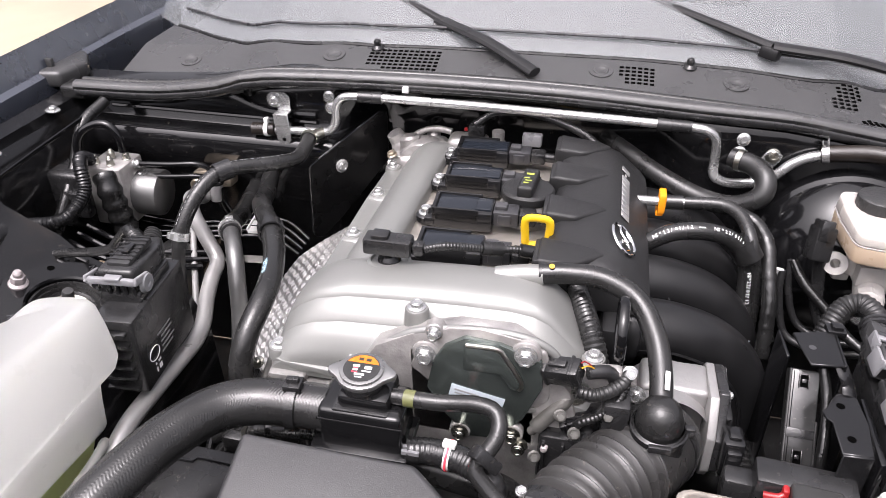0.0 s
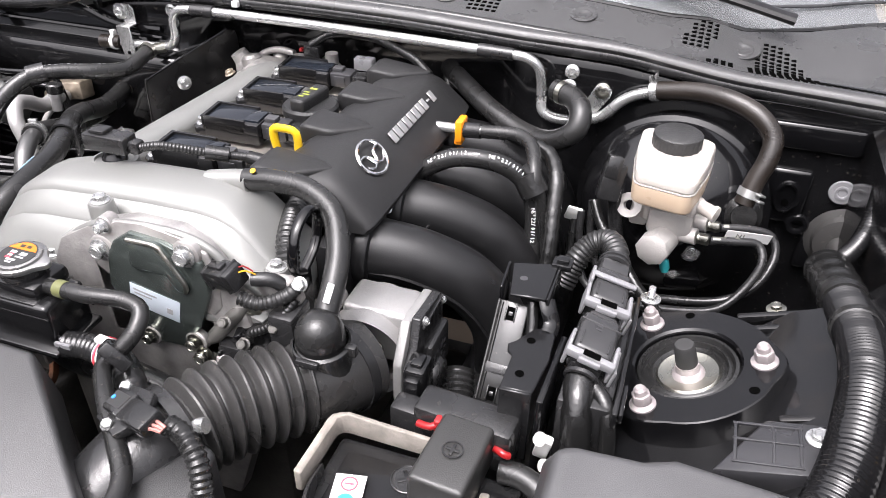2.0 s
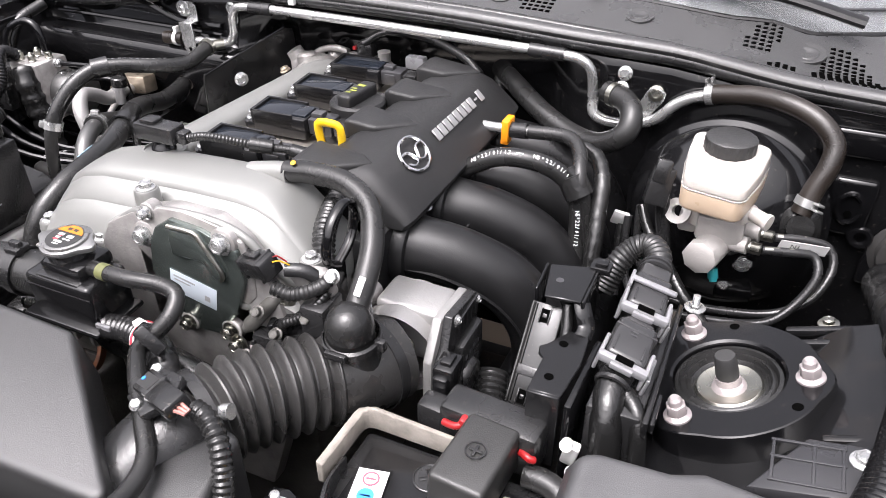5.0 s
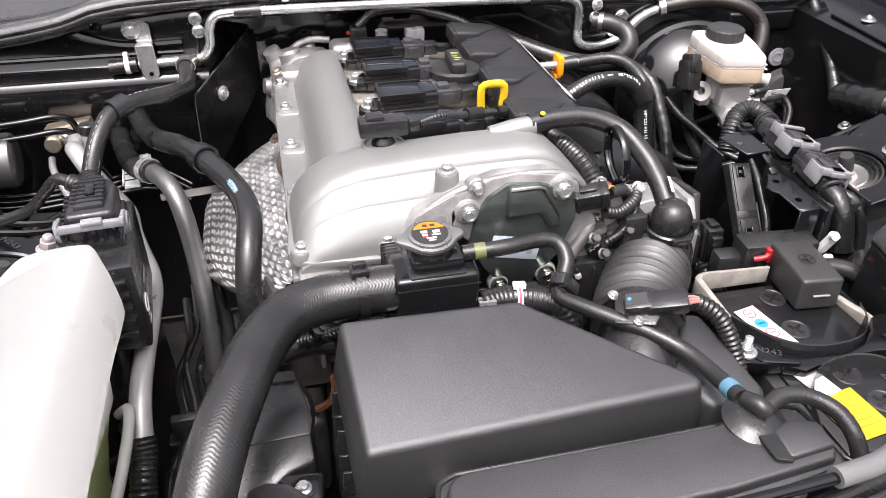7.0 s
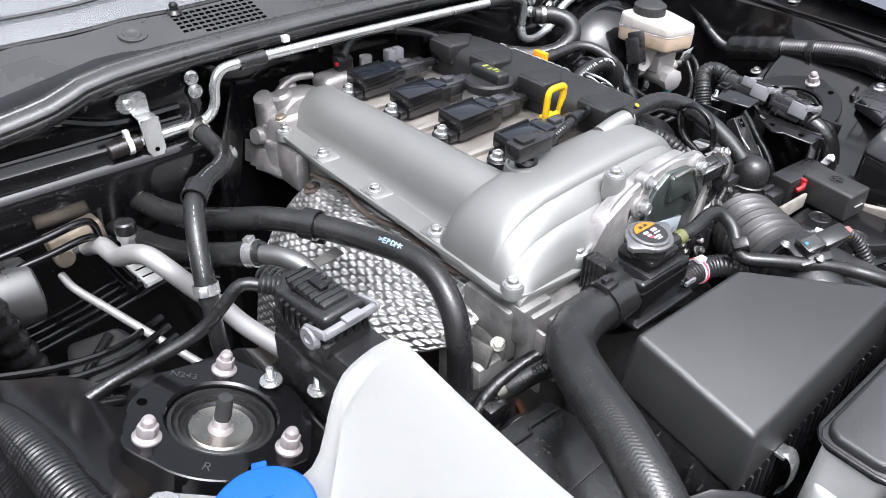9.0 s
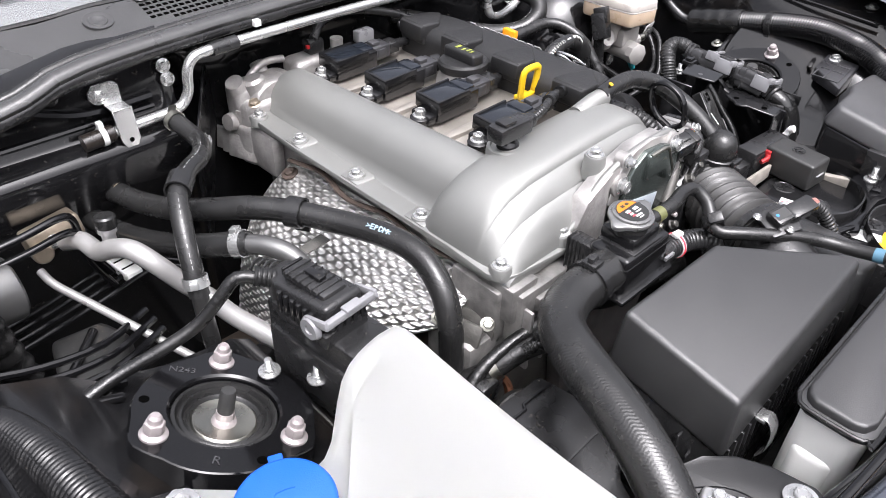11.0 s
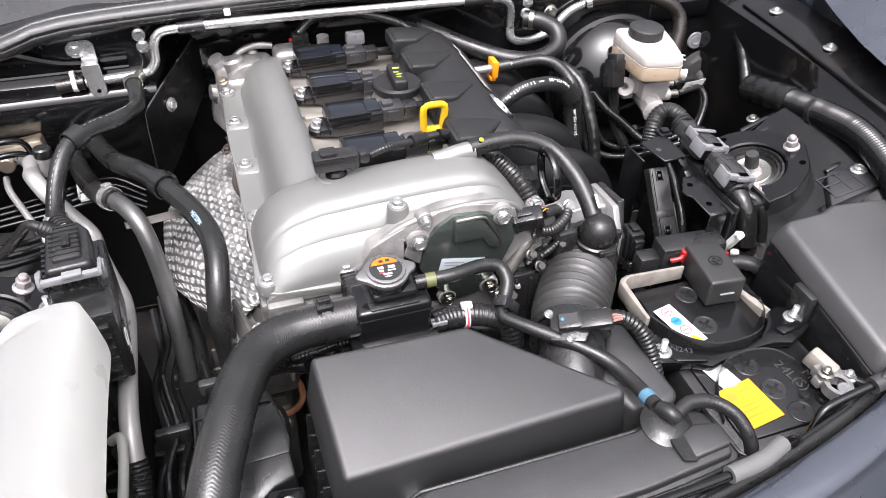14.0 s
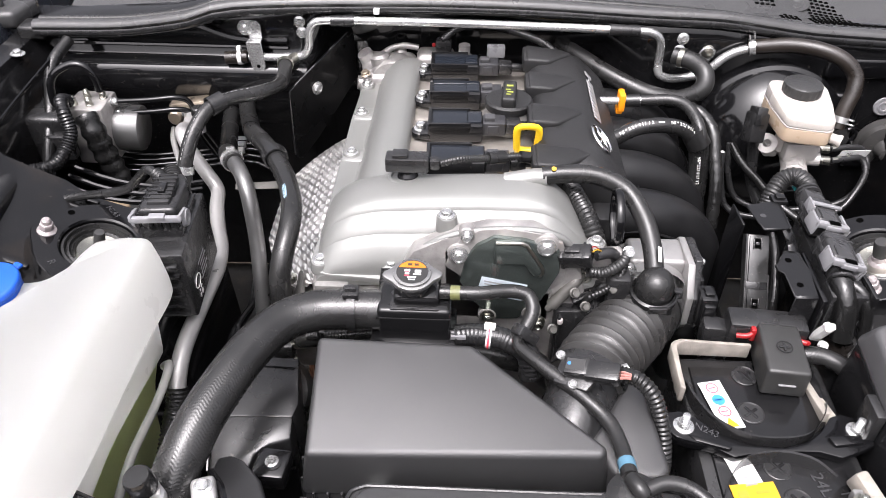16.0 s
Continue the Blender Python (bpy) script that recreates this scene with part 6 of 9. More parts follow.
part("pivot", add(lathe([(0.004, -0.008), (0.0085, -0.008), (0.0085, 0.008), (0.004, 0.008)], 18, aim((0.306, -0.321, 0.709), (1, 0.1, 0.15))), sweep([(0.308, -0.321, 0.716), (0.316, -0.319, 0.723), (0.322, -0.317, 0.715), (0.320, -0.316, 0.700)], 0.0032, 10, 0.003)), M_MIDGREY, rod, "grey pivot bush")

FACE_UP = (0.0, 0.30, 0.95)


def sticker(x, y, slope, label):
    """A sticker lying on the steep front face of the cross panel."""
    lm = basis((x, y, 0.675), (1, slope, 0), FACE_UP) @ pose(0, 0, 0.0012)
    return thing("warning_sticker", tuple(lm.translation), label=label, category="sticker", group="stickers"), lm


st, lm = sticker(-0.113, -0.4410, -0.085, "orange and black refrigerant sticker with white print on the front panel")
part("base", moved(box(-0.034, 0.034, -0.017, 0.017, 0, 0.0008, 0), lm), M_INK, st)
part("orange_band", moved(box(-0.034, 0.034, 0.006, 0.017, 0.0008, 0.0012, 0), lm), M_LORANGE, st)
part("print", bars([(-0.026, -0.001, 0.006, 0.005), (-0.014, -0.001, 0.013, 0.004), (0.010, 0.0, 0.016, 0.004), (-0.026, -0.010, 0.005, 0.004), (-0.016, -0.010, 0.010, 0.004), (0.010, -0.008, 0.016, 0.0035), (0.027, -0.004, 0.006, 0.006)], lm @ pose(0, 0, 0.0009)), M_PRINT, st)
part("pink_mark", bars([(0.024, -0.0125, 0.009, 0.004)], lm @ pose(0, 0, 0.0009)), M_LRED, st)
part("warning_mark", moved(add(plate([(-0.013, 0.008), (-0.005, 0.008), (-0.009, 0.0155)], 0.0003, pose(0, 0, 0.0013), 0), box(0.006, 0.015, 0.008, 0.0145, 0.0013, 0.0016, 0)), lm), M_INK, st)
st, lm = sticker(0.036, -0.4428, 0.06, "orange warning sticker with a black print strip on the front panel")
part("base", moved(box(-0.028, 0.028, -0.018, 0.018, 0, 0.0008, 0), lm), M_INK, st)
part("orange_field", moved(box(-0.028, 0.006, -0.018, 0.018, 0.0008, 0.0012, 0), lm), M_LORANGE, st)
part("warning_mark", moved(add(plate([(-0.017, 0.001), (-0.005, 0.001), (-0.011, 0.012)], 0.0003, pose(0, 0, 0.0013), 0), bars([(-0.011, -0.004, 0.010, 0.0012), (-0.011, -0.013, 0.010, 0.0012), (-0.0155, -0.0085, 0.0012, 0.009), (-0.0065, -0.0085, 0.0012, 0.009)], pose(0, 0, 0.0013))), lm), M_INK, st)
part("print", bars([(0.016, -0.002, 0.008, 0.008), (0.016, -0.012, 0.005, 0.006)], lm @ pose(0, 0, 0.0009)), M_PRINT, st)
part("pink_mark", bars([(0.015, 0.009, 0.007, 0.009)], lm @ pose(0, 0, 0.0009)), M_LRED, st)

bk = thing("radiator_bracket", (-0.25, -0.33, 0.69), label="black pressed steel radiator bracket with a bolt", category="bracket")
part("arm", prism([(-0.300, -0.260), (-0.286, -0.262), (-0.270, -0.273), (-0.250, -0.292), (-0.238, -0.316), (-0.231, -0.350), (-0.236, -0.364), (-0.250, -0.368), (-0.270, -0.360), (-0.276, -0.330), (-0.283, -0.302), (-0.304, -0.278)], lambda x, y: 0.676 - 0.6 * max(0.0, -0.272 - x), lambda x, y: 0.697 + (y + 0.34) * 0.02 - 0.6 * max(0.0, -0.272 - x), 0.004, 3), M_RUNNER, bk)
part("folded_edge", sweep([(-0.302, -0.277, 0.680), (-0.282, -0.302, 0.688), (-0.275, -0.330, 0.690), (-0.269, -0.358, 0.690)], 0.004, 8, 0.006, flat=1.6), M_PAINT, bk)
part("washer", lathe([(0.006, 0), (0.0130, 0), (0.0130, 0.003), (0.006, 0.004)], 28, aim((-0.253, -0.346, 0.6975), (0, 0.1, 1))), M_STEEL, bk, "pale washer")
bolt(bk, (-0.253, -0.346, 0.700), (0, 0.1, 1), M_STEEL, r=0.006, flange=0.009)
lb = thing("fan_shroud_box", (-0.29, -0.16, 0.5), label="black plastic shroud box beside the air filter", category="shroud")
part("body", prism([(-0.335, -0.185), (-0.250, -0.182), (-0.247, -0.165), (-0.258, -0.102), (-0.332, -0.100)], 0.42, lambda x, y: 0.642 + (y + 0.18) * 0.03, 0.003, 2), M_SHROUD, lb)
part("front_slope", prism([(-0.334, -0.183), (-0.250, -0.180), (-0.249, -0.204), (-0.270, -0.210), (-0.284, -0.220), (-0.290, -0.238), (-0.328, -0.238)], 0.42, lambda x, y: 0.6415 - 0.42 * max(0.0, -0.184 - y), 0.003, 2), M_SHROUD, lb)
part("rim_line", sweep([(-0.335, -0.103, 0.6435), (-0.336, -0.184, 0.6415), (-0.330, -0.236, 0.619)], 0.0016, 6, 0.005), M_GLOSSPL, lb)
part("cross_ridge", sweep([(-0.335, -0.120, 0.6445), (-0.300, -0.121, 0.6445), (-0.297, -0.116, 0.6445), (-0.259, -0.117, 0.6445)], 0.0018, 6, 0.004), M_GLOSSPL, lb)
part("tab", prism([(-0.282, -0.250), (-0.247, -0.252), (-0.243, -0.218), (-0.278, -0.214)], 0.612, 0.636, 0.004, 2), M_GLOSSPL, lb)
part("tab_seat", lathe([(0.0095, 0), (0.0095, 0.0015), (0.006, 0.002), (0, 0.002)], 20, pose(-0.261, -0.2345, 0.636)), M_GLOSSPL, lb)
bolt(lb, (-0.261, -0.2345, 0.638), (0, 0, 1), r=0.0045, flange=0.007)

ac = thing("service_valve", (-0.335, -0.318, 0.66), label="silver refrigerant service valve with black cap", category="valve")
part("cap", lathe([(0.0115, -0.020), (0.0122, -0.018), (0.0122, -0.003), (0.0108, 0.0), (0, 0.0005)], 26, aim((-0.3405, -0.322, 0.7425), (-0.12, -0.05, 1))), M_RUBBER, ac, "black ribbed screw cap")
part("stem", lathe([(0.0105, -0.044), (0.0118, -0.040), (0.0118, -0.033), (0.0100, -0.031), (0.0100, -0.026), (0.0118, -0.025), (0.0118, -0.021), (0, -0.021)], 24, aim((-0.3405, -0.322, 0.7425), (-0.12, -0.05, 1))), M_BRIGHT, ac, "bright turned stem")
part("block", add(moved(box(-0.011, 0.011, -0.014, 0.014, -0.034, 0.0, 0.005, 3), pose(-0.2985, -0.3045, 0.699, 0, 0, 20)), moved(box(-0.008, 0.008, -0.008, 0.008, -0.020, 0.009, 0.003, 2), pose(-0.287, -0.321, 0.690, 0, -14, 25)),
                  sweep([(-0.290, -0.314, 0.685), (-0.308, -0.318, 0.683), (-0.328, -0.320, 0.688), (-0.337, -0.320, 0.695)], 0.0095, 14, 0.004)), M_BRIGHT, ac, "bright cast block")
part("pipe", sweep([(-0.336, -0.320, 0.705), (-0.335, -0.318, 0.690), (-0.336, -0.314, 0.672), (-0.342, -0.308, 0.652), (-0.352, -0.300, 0.62), (-0.36, -0.295, 0.57)], 0.0098, 16, 0.005), M_BRIGHT, ac, "bright pipe bending down")
part("pipe_loop", sweep([(-0.290, -0.325, 0.668), (-0.276, -0.330, 0.672), (-0.266, -0.332, 0.662), (-0.262, -0.333, 0.640), (-0.266, -0.334, 0.60)], 0.0085, 14, 0.005), M_STEEL, ac)
bolt(ac, (-0.2985, -0.3032, 0.699), (0, 0, 1), r=0.0052, flange=0.0085)

# ---- battery ----
bt = thing("battery", (0.24, -0.2, 0.46), label="black car battery with screw-top cells and stickers", category="battery")
part("case", box(0.165, 0.325, -0.325, -0.085, 0.46, 0.650, 0.006, 2), M_PLASTIC, bt)
part("top_rim", prism([(0.178, -0.312), (0.315, -0.312), (0.315, -0.10), (0.178, -0.10)], 0.645, 0.6535, 0.003, 2), M_GLOSSPL, bt)
for x, y in ((0.236, -0.113), (0.230, -0.163), (0.238, -0.229), (0.247, -0.265), (0.256, -0.298)):
    cell = part("cell_plug", lathe([(0.0138, 0.0), (0.0138, 0.0008), (0.0130, 0.0012), (0.0122, 0.0004), (0, 0.0004)], 28, aim((x, y, 0.6535), (0, 0, 1))), M_PLASTIC, bt)
    part("cross_slot", moved(add(box(-0.0085, 0.0085, -0.0016, 0.0016, 0.0004, 0.0014, 0.0004), box(-0.0016, 0.0016, -0.0085, 0.0085, 0.0004, 0.0015, 0.0004)), pose(x, y, 0.6535, 0, 0, 35)), M_GLOSSPL, cell)
part("white_sticker", moved(box(-0.0125, 0.0125, -0.031, 0.031, 0, 0.0006, 0), pose(0.200, -0.156, 0.6562, 0, 0, 12)), M_WHITE, bt, "white sticker with hazard signs")
for k, (mt, dy) in enumerate(((M_LRED, 0.022), (M_LBLUE, 0.006), (M_LRED, -0.009))):
    prof = [(0.0055, 0), (0.0068, 0), (0.0068, 0.0004), (0.0055, 0.0004)] if k != 1 else [(0, 0.0004), (0.0068, 0.0004), (0.0068, 0)]
    part("round_sign", moved(add(lathe(prof, 20, pose(0, dy, 0.0006), closed=(k != 1)), box(-0.004, 0.004, dy - 0.0007, dy + 0.0007, 0.0006, 0.001, 0)), pose(0.200, -0.156, 0.6562, 0, 0, 12)), mt, bt)
part("yellow_sign", moved(plate([(-0.007, -0.029), (0.007, -0.029), (0.0, -0.017)], 0.0005, pose(0, 0, 0.0006), 0), pose(0.200, -0.156, 0.6562, 0, 0, 12)), M_LYELL, bt)
part("white_strip", moved(box(-0.012, 0.012, -0.03, 0.024, 0, 0.0006, 0), pose(0.203, -0.232, 0.6545, 0, 0, 14)), M_WHITE, bt, "white sticker strip")
part("strip_print", bars([(0.0, -0.018, 0.012, 0.002), (-0.002, -0.010, 0.010, 0.0014)], pose(0.203, -0.232, 0.6552, 0, 0, 14)), M_DIM, bt)
part("yellow_sticker", moved(box(-0.022, 0.022, -0.03, 0.022, 0, 0.0008, 0), pose(0.210, -0.270, 0.6545, 0, 0, 8)), M_LYELL, bt, "yellow sticker with faint print")
part("sticker_print", bars([(-0.012, 0.010, 0.010, 0.010), (0.008, 0.012, 0.014, 0.003), (0.006, 0.005, 0.02, 0.002), (0.0, -0.005, 0.034, 0.0016), (0.0, -0.011, 0.03, 0.0016), (0, -0.018, 0.032, 0.0016)], pose(0.210, -0.270, 0.6554, 0, 0, 8)), mat("brown_print", (0.40, 0.22, 0.02), 0.5), bt)
letters("24L(S)", 0.017, 0.0003, M_MIDGREY, pose(0.277, -0.255, 0.654, 0, 0, -78), bt, "moulded_letters")
letters("MF", 0.015, 0.0003, M_MIDGREY, pose(0.296, -0.262, 0.654, 0, 0, -78), bt, "moulded_letters")
letters("LF01 B", 0.008, 0.0002, M_PRINT, pose(0.310, -0.262, 0.654, 0, 0, -80), bt, "printed_letters")
part("terminal", add(lathe([(0.0095, 0), (0.009, 0.02), (0, 0.02)], 18, aim((0.305, -0.298, 0.652), (0, 0, 1)))), M_STEEL, bt)
clampt = thing("battery_clamp", (0.305, -0.285, 0.66), label="pale cast battery terminal clamp with cable", category="terminal clamp")
part("clamp", add(lathe([(0.0095, 0), (0.0145, 0), (0.0145, 0.012), (0.0095, 0.012)], 20, aim((0.302, -0.290, 0.660), (0, 0, 1))), box(0.286, 0.322, -0.281, -0.270, 0.658, 0.669, 0.002), box(0.290, 0.300, -0.284, -0.262, 0.662, 0.675, 0.002), box(0.312, 0.326, -0.288, -0.276, 0.656, 0.665, 0.003)), M_THROT, clampt)
part("tan_boot", moved(box(-0.007, 0.007, -0.016, 0.016, -0.010, 0.012, 0.003, 2), pose(0.308, -0.258, 0.664, 12, 0, 20)), M_FOAM, clampt, "tan insulating boot")
bolt(clampt, (0.295, -0.276, 0.675), (0, 0, 1), M_STEELB, r=0.005, stud=0.004)
bolt(clampt, (0.3225, -0.282, 0.667), (0, 0, 1), M_STEEL, r=0.005, stud=0.004)
part("cable", sweep([(0.328, -0.282, 0.661), (0.340, -0.295, 0.658), (0.342, -0.320, 0.648), (0.330, -0.345, 0.62), (0.31, -0.355, 0.56)], 0.0062, 12), M_RUBBER, clampt)

hd = thing("battery_bracket", (0.24, -0.195, 0.655), label="black steel battery hold-down bracket with curved edges", category="bracket")
barp = [(0.135, -0.178), (0.150, -0.176), (0.165, -0.182), (0.19, -0.200), (0.215, -0.210), (0.245, -0.2115), (0.27, -0.205), (0.29, -0.190), (0.305, -0.172), (0.318, -0.168), (0.336, -0.176),
        (0.338, -0.205), (0.32, -0.214), (0.30, -0.222), (0.28, -0.216), (0.26, -0.2165), (0.235, -0.2185), (0.21, -0.222), (0.195, -0.226), (0.175, -0.216), (0.150, -0.212), (0.136, -0.205)]
part("bar", prism(barp, 0.655, lambda x, y: 0.6645 + 0.006 * max(0.0, 1 - abs(x - 0.15) / 0.04), 0.0025, 2), M_PAINT, hd)
def edge_wall(path):
    """An upright pressed edge of the bracket, standing on its bar."""
    pts = spline([(x, y, z) for x, y, z in path], 0.006)
    return loft([[(x - 0.0011, y - 0.0011, 0.650), (x + 0.0011, y + 0.0011, 0.650), (x + 0.0011, y + 0.0011, z), (x - 0.0011, y - 0.0011, z)] for x, y, z in pts])


part("raised_edge", edge_wall([(0.168, -0.128, 0.662), (0.172, -0.160, 0.670), (0.186, -0.188, 0.673), (0.212, -0.204, 0.673), (0.245, -0.206, 0.672), (0.275, -0.198, 0.671), (0.296, -0.176, 0.669), (0.310, -0.150, 0.664)]), M_PLASTIC, hd)
part("raised_edge", edge_wall([(0.172, -0.285, 0.656), (0.182, -0.255, 0.664), (0.200, -0.232, 0.671), (0.225, -0.2235, 0.672), (0.25, -0.2225, 0.671), (0.272, -0.228, 0.668), (0.29, -0.24, 0.660)]), M_PLASTIC, hd)
part("pressed_step", prism([(0.152, -0.203), (0.18, -0.21), (0.195, -0.217), (0.19, -0.221), (0.16, -0.212)], 0.66, 0.6695, 0.002), M_PAINT, hd)
part("pressed_step", add(prism([(0.292, -0.20), (0.326, -0.196), (0.326, -0.206), (0.296, -0.211)], 0.66, 0.6685, 0.002)), M_PAINT, hd)
bolt(hd, (0.151, -0.194, 0.668), (0, 0, 1), M_STEEL, r=0.0062, h=0.007, flange=0.0105, stud=0.011, name="stud_nut")
bolt(hd, (0.3245, -0.190, 0.6645), (0, 0, 1), M_STEEL, r=0.0062, h=0.007, flange=0.0105, stud=0.012, name="stud_nut")
letters("N243", 0.011, 0.0004, M_MIDGREY, pose(0.174, -0.197, 0.6662, 0, 4, -24), hd, "stamped_letters")

fo = thing("battery_foam", (0.18, -0.09, 0.65), label="beige foam strip round the battery edge", category="foam strip")
part("strip", prism([(0.156, -0.150), (0.1565, -0.092), (0.158, -0.085), (0.163, -0.080), (0.170, -0.0785), (0.247, -0.080), (0.247, -0.0855), (0.172, -0.0845), (0.167, -0.0855), (0.164, -0.089), (0.163, -0.094), (0.162, -0.150)], 0.652, lambda x, y: 0.6735 + 0.0015 * math.sin(x * 300) + 0.0012 * math.sin(y * 410), 0.0015), M_FOAM, fo, smooth=60)
part("end_strip", moved(prism([(-0.004, -0.036), (0.004, -0.036), (0.004, 0.030), (-0.004, 0.030)], -0.012, lambda x, y: 0.012 - max(0.0, y) * 0.4, 0.002), pose(0.300, -0.135, 0.655, 0, -6, 4)), M_FOAM, fo)
part("loose_piece", moved(box(-0.010, 0.010, -0.016, 0.016, -0.003, 0.003, 0.0015), pose(0.305, -0.160, 0.652, 0, -25, 15)), M_FOAM, fo)

tc2 = thing("terminal_cover", (0.27, -0.1, 0.65), label="dark plastic battery terminal cover with a plus sign", category="terminal cover")
TCM = pose(0.2705, -0.105, 0.0, 0, 0, -5)
part("cap", moved(add(prism([(-0.0235, -0.036), (0.0235, -0.036), (0.0225, 0.036), (-0.0225, 0.036)], 0.655, lambda x, y: 0.6925 + (y * 0.03), 0.004, 3, inset=0.0015)), TCM), mat("soft_grey_black_plastic", (0.022, 0.022, 0.0215), 0.42, bump=0.3), tc2)
part("rear_body", moved(add(box(-0.050, 0.036, 0.030, 0.062, 0.645, 0.690, 0.005, 2), box(-0.075, -0.045, 0.035, 0.058, 0.64, 0.675, 0.005, 2)), TCM), M_PLASTIC, tc2)
part("plus_ring", moved(add(lathe([(0.0085, 0.6936), (0.0085, 0.6942), (0.0075, 0.6942), (0.0075, 0.6936)], 28, closed=True), box(-0.0055, 0.0055, -0.0012, 0.0012, 0.6932, 0.6942, 0.0003), box(-0.0012, 0.0012, -0.0055, 0.0055, 0.6932, 0.6943, 0.0003)), TCM), M_PLASTIC, tc2)
part("front_lip", moved(box(-0.008, 0.010, -0.0375, -0.034, 0.672, 0.6735, 0.0005), TCM), M_GREY, tc2)
part("red_sleeve", moved(add(sweep([(-0.042, 0.026, 0.678), (-0.03, 0.024, 0.681), (-0.022, 0.030, 0.684)], 0.0032, 10), box(-0.028, -0.022, 0.024, 0.034, 0.672, 0.689, 0.002)), TCM), M_RED, tc2, "red cable sleeve")
part("red_sleeve", moved(add(sweep([(0.024, 0.03, 0.675), (0.033, 0.026, 0.676), (0.036, 0.028, 0.674)], 0.0032, 10)), TCM), M_RED, tc2, "red cable sleeve")
part("thick_cable", sweep([(0.305, -0.085, 0.66), (0.325, -0.088, 0.662), (0.35, -0.10, 0.655), (0.37, -0.10, 0.62)], 0.010, 14), M_RUBBER, tc2)

# ---- fuse box ----
fb = thing("fuse_box", (0.42, -0.18, 0.5), label="large black plastic fuse box with large flat lid", category="fuse box")
FBP = [(0.338, -0.104), (0.350, -0.096), (0.405, -0.091), (0.43, -0.083), (0.515, -0.088), (0.528, -0.10), (0.505, -0.19), (0.43, -0.292), (0.41, -0.302), (0.350, -0.304), (0.338, -0.295)]
FBZ = lambda x, y: 0.737 + (y + 0.1) * 0.165 - max(0.0, x - 0.46) * 0.12
part("lid", prism(FBP, lambda x, y: FBZ(x, y) - 0.030, FBZ, 0.009, 4, inset=0.014), M_FUSE, fb)
part("base", prism(FBP, 0.52, lambda x, y: FBZ(x, y) - 0.029, 0.004, 2, inset=0.003), M_GLOSSPL, fb)
part("latch", box(0.405, 0.432, -0.302, -0.288, 0.63, 0.672, 0.003), M_PLASTIC, fb)
part("latch", add(box(0.329, 0.339, -0.20, -0.17, 0.66, 0.70, 0.002)), M_PLASTIC, fb)

# ---- brake side ----
bo = thing("brake_booster", (0.43, 0.4, 0.6), label="glossy black domed brake booster on the bulkhead", category="brake booster")
part("shell", lathe([(0, 0.105), (0.03, 0.104), (0.055, 0.098), (0.083, 0.080), (0.100, 0.062), (0.108, 0.046), (0.110, 0.040), (0.116, 0.037), (0.1165, 0.030), (0.112, 0.026), (0.111, -0.03), (0, -0.03)], 64, aim((0.396, 0.410, 0.657), (-0.10, -1, 0.12))), M_BOOST, bo)
part("hose_grommet", lathe([(0.024, 0), (0.022, 0.008), (0.014, 0.014), (0.014, 0.02), (0, 0.02)], 26, aim((0.472, 0.332, 0.692), (0.1, -1, 0.3))), M_RUBBER, bo)
part("strut_bracket", moved(add(plate([(-0.015, -0.03), (0.015, -0.03), (0.013, 0.02), (0.0, 0.03), (-0.013, 0.02)], 0.003, None, 0.001), box(-0.02, 0.02, -0.045, -0.028, -0.004, 0.01, 0.002)), basis((0.424, 0.312, 0.635), (1, 0.15, 0), (0, -0.15, 1))), M_PAINT, bo)
bolt(bo, (0.426, 0.306, 0.645), (0, -1, 0.25), r=0.007, flange=0.011)
bolt(bo, (0.412, 0.312, 0.607), (0, -1, 0.4), r=0.006, flange=0.010)

mc = thing("brake_master_cylinder", (0.39, 0.29, 0.68), label="cast aluminium brake master cylinder", category="master cylinder")
part("cylinder", add(moved(lathe([(0.016, 0), (0.017, 0.004), (0.017, 0.075), (0.022, 0.08), (0.022, 0.088), (0.028, 0.09), (0.03, 0.11), (0, 0.11)], 26), aim((0.385, 0.228, 0.690), (0.25, 1, -0.06))), box(0.372, 0.420, 0.25, 0.285, 0.695, 0.725, 0.005, 2),
                     lathe([(0.009, 0), (0.009, 0.025), (0, 0.025)], 18, aim((0.402, 0.262, 0.695), (1, -0.25, 0.1))), lathe([(0.009, 0), (0.009, 0.025), (0, 0.025)], 18, aim((0.412, 0.292, 0.695), (1, -0.25, 0.1)))), M_MCYL, mc)
part("end_face", lathe([(0.0, 0.003), (0.012, 0.003), (0.018, 0.0), (0.018, -0.012)], 8, aim((0.383, 0.225, 0.690), (-0.25, -1, 0.06))), M_MCYL, mc)
for p in ((0.428, 0.256, 0.697), (0.438, 0.286, 0.697)):
    bolt(mc, p, (1, -0.25, 0.1), M_STEELB, r=0.006, h=0.012, flange=0.0065, name="line_nut")
part("teal_sensor", lathe([(0.0055, 0), (0.0055, 0.010), (0.004, 0.012), (0.004, 0.014), (0, 0.014)], 16, aim((0.398, 0.245, 0.668), (0.3, -0.4, -1))), M_TEAL, mc, "teal level sensor plug")
part("bracket_ear", add(lathe([(0.006, 0), (0.014, 0), (0.014, 0.01), (0.006, 0.01)], 22, aim((0.352, 0.275, 0.712), (-0.2, -1, 0.5))), box(0.352, 0.372, 0.27, 0.30, 0.69, 0.71, 0.004)), M_MCYL, mc)

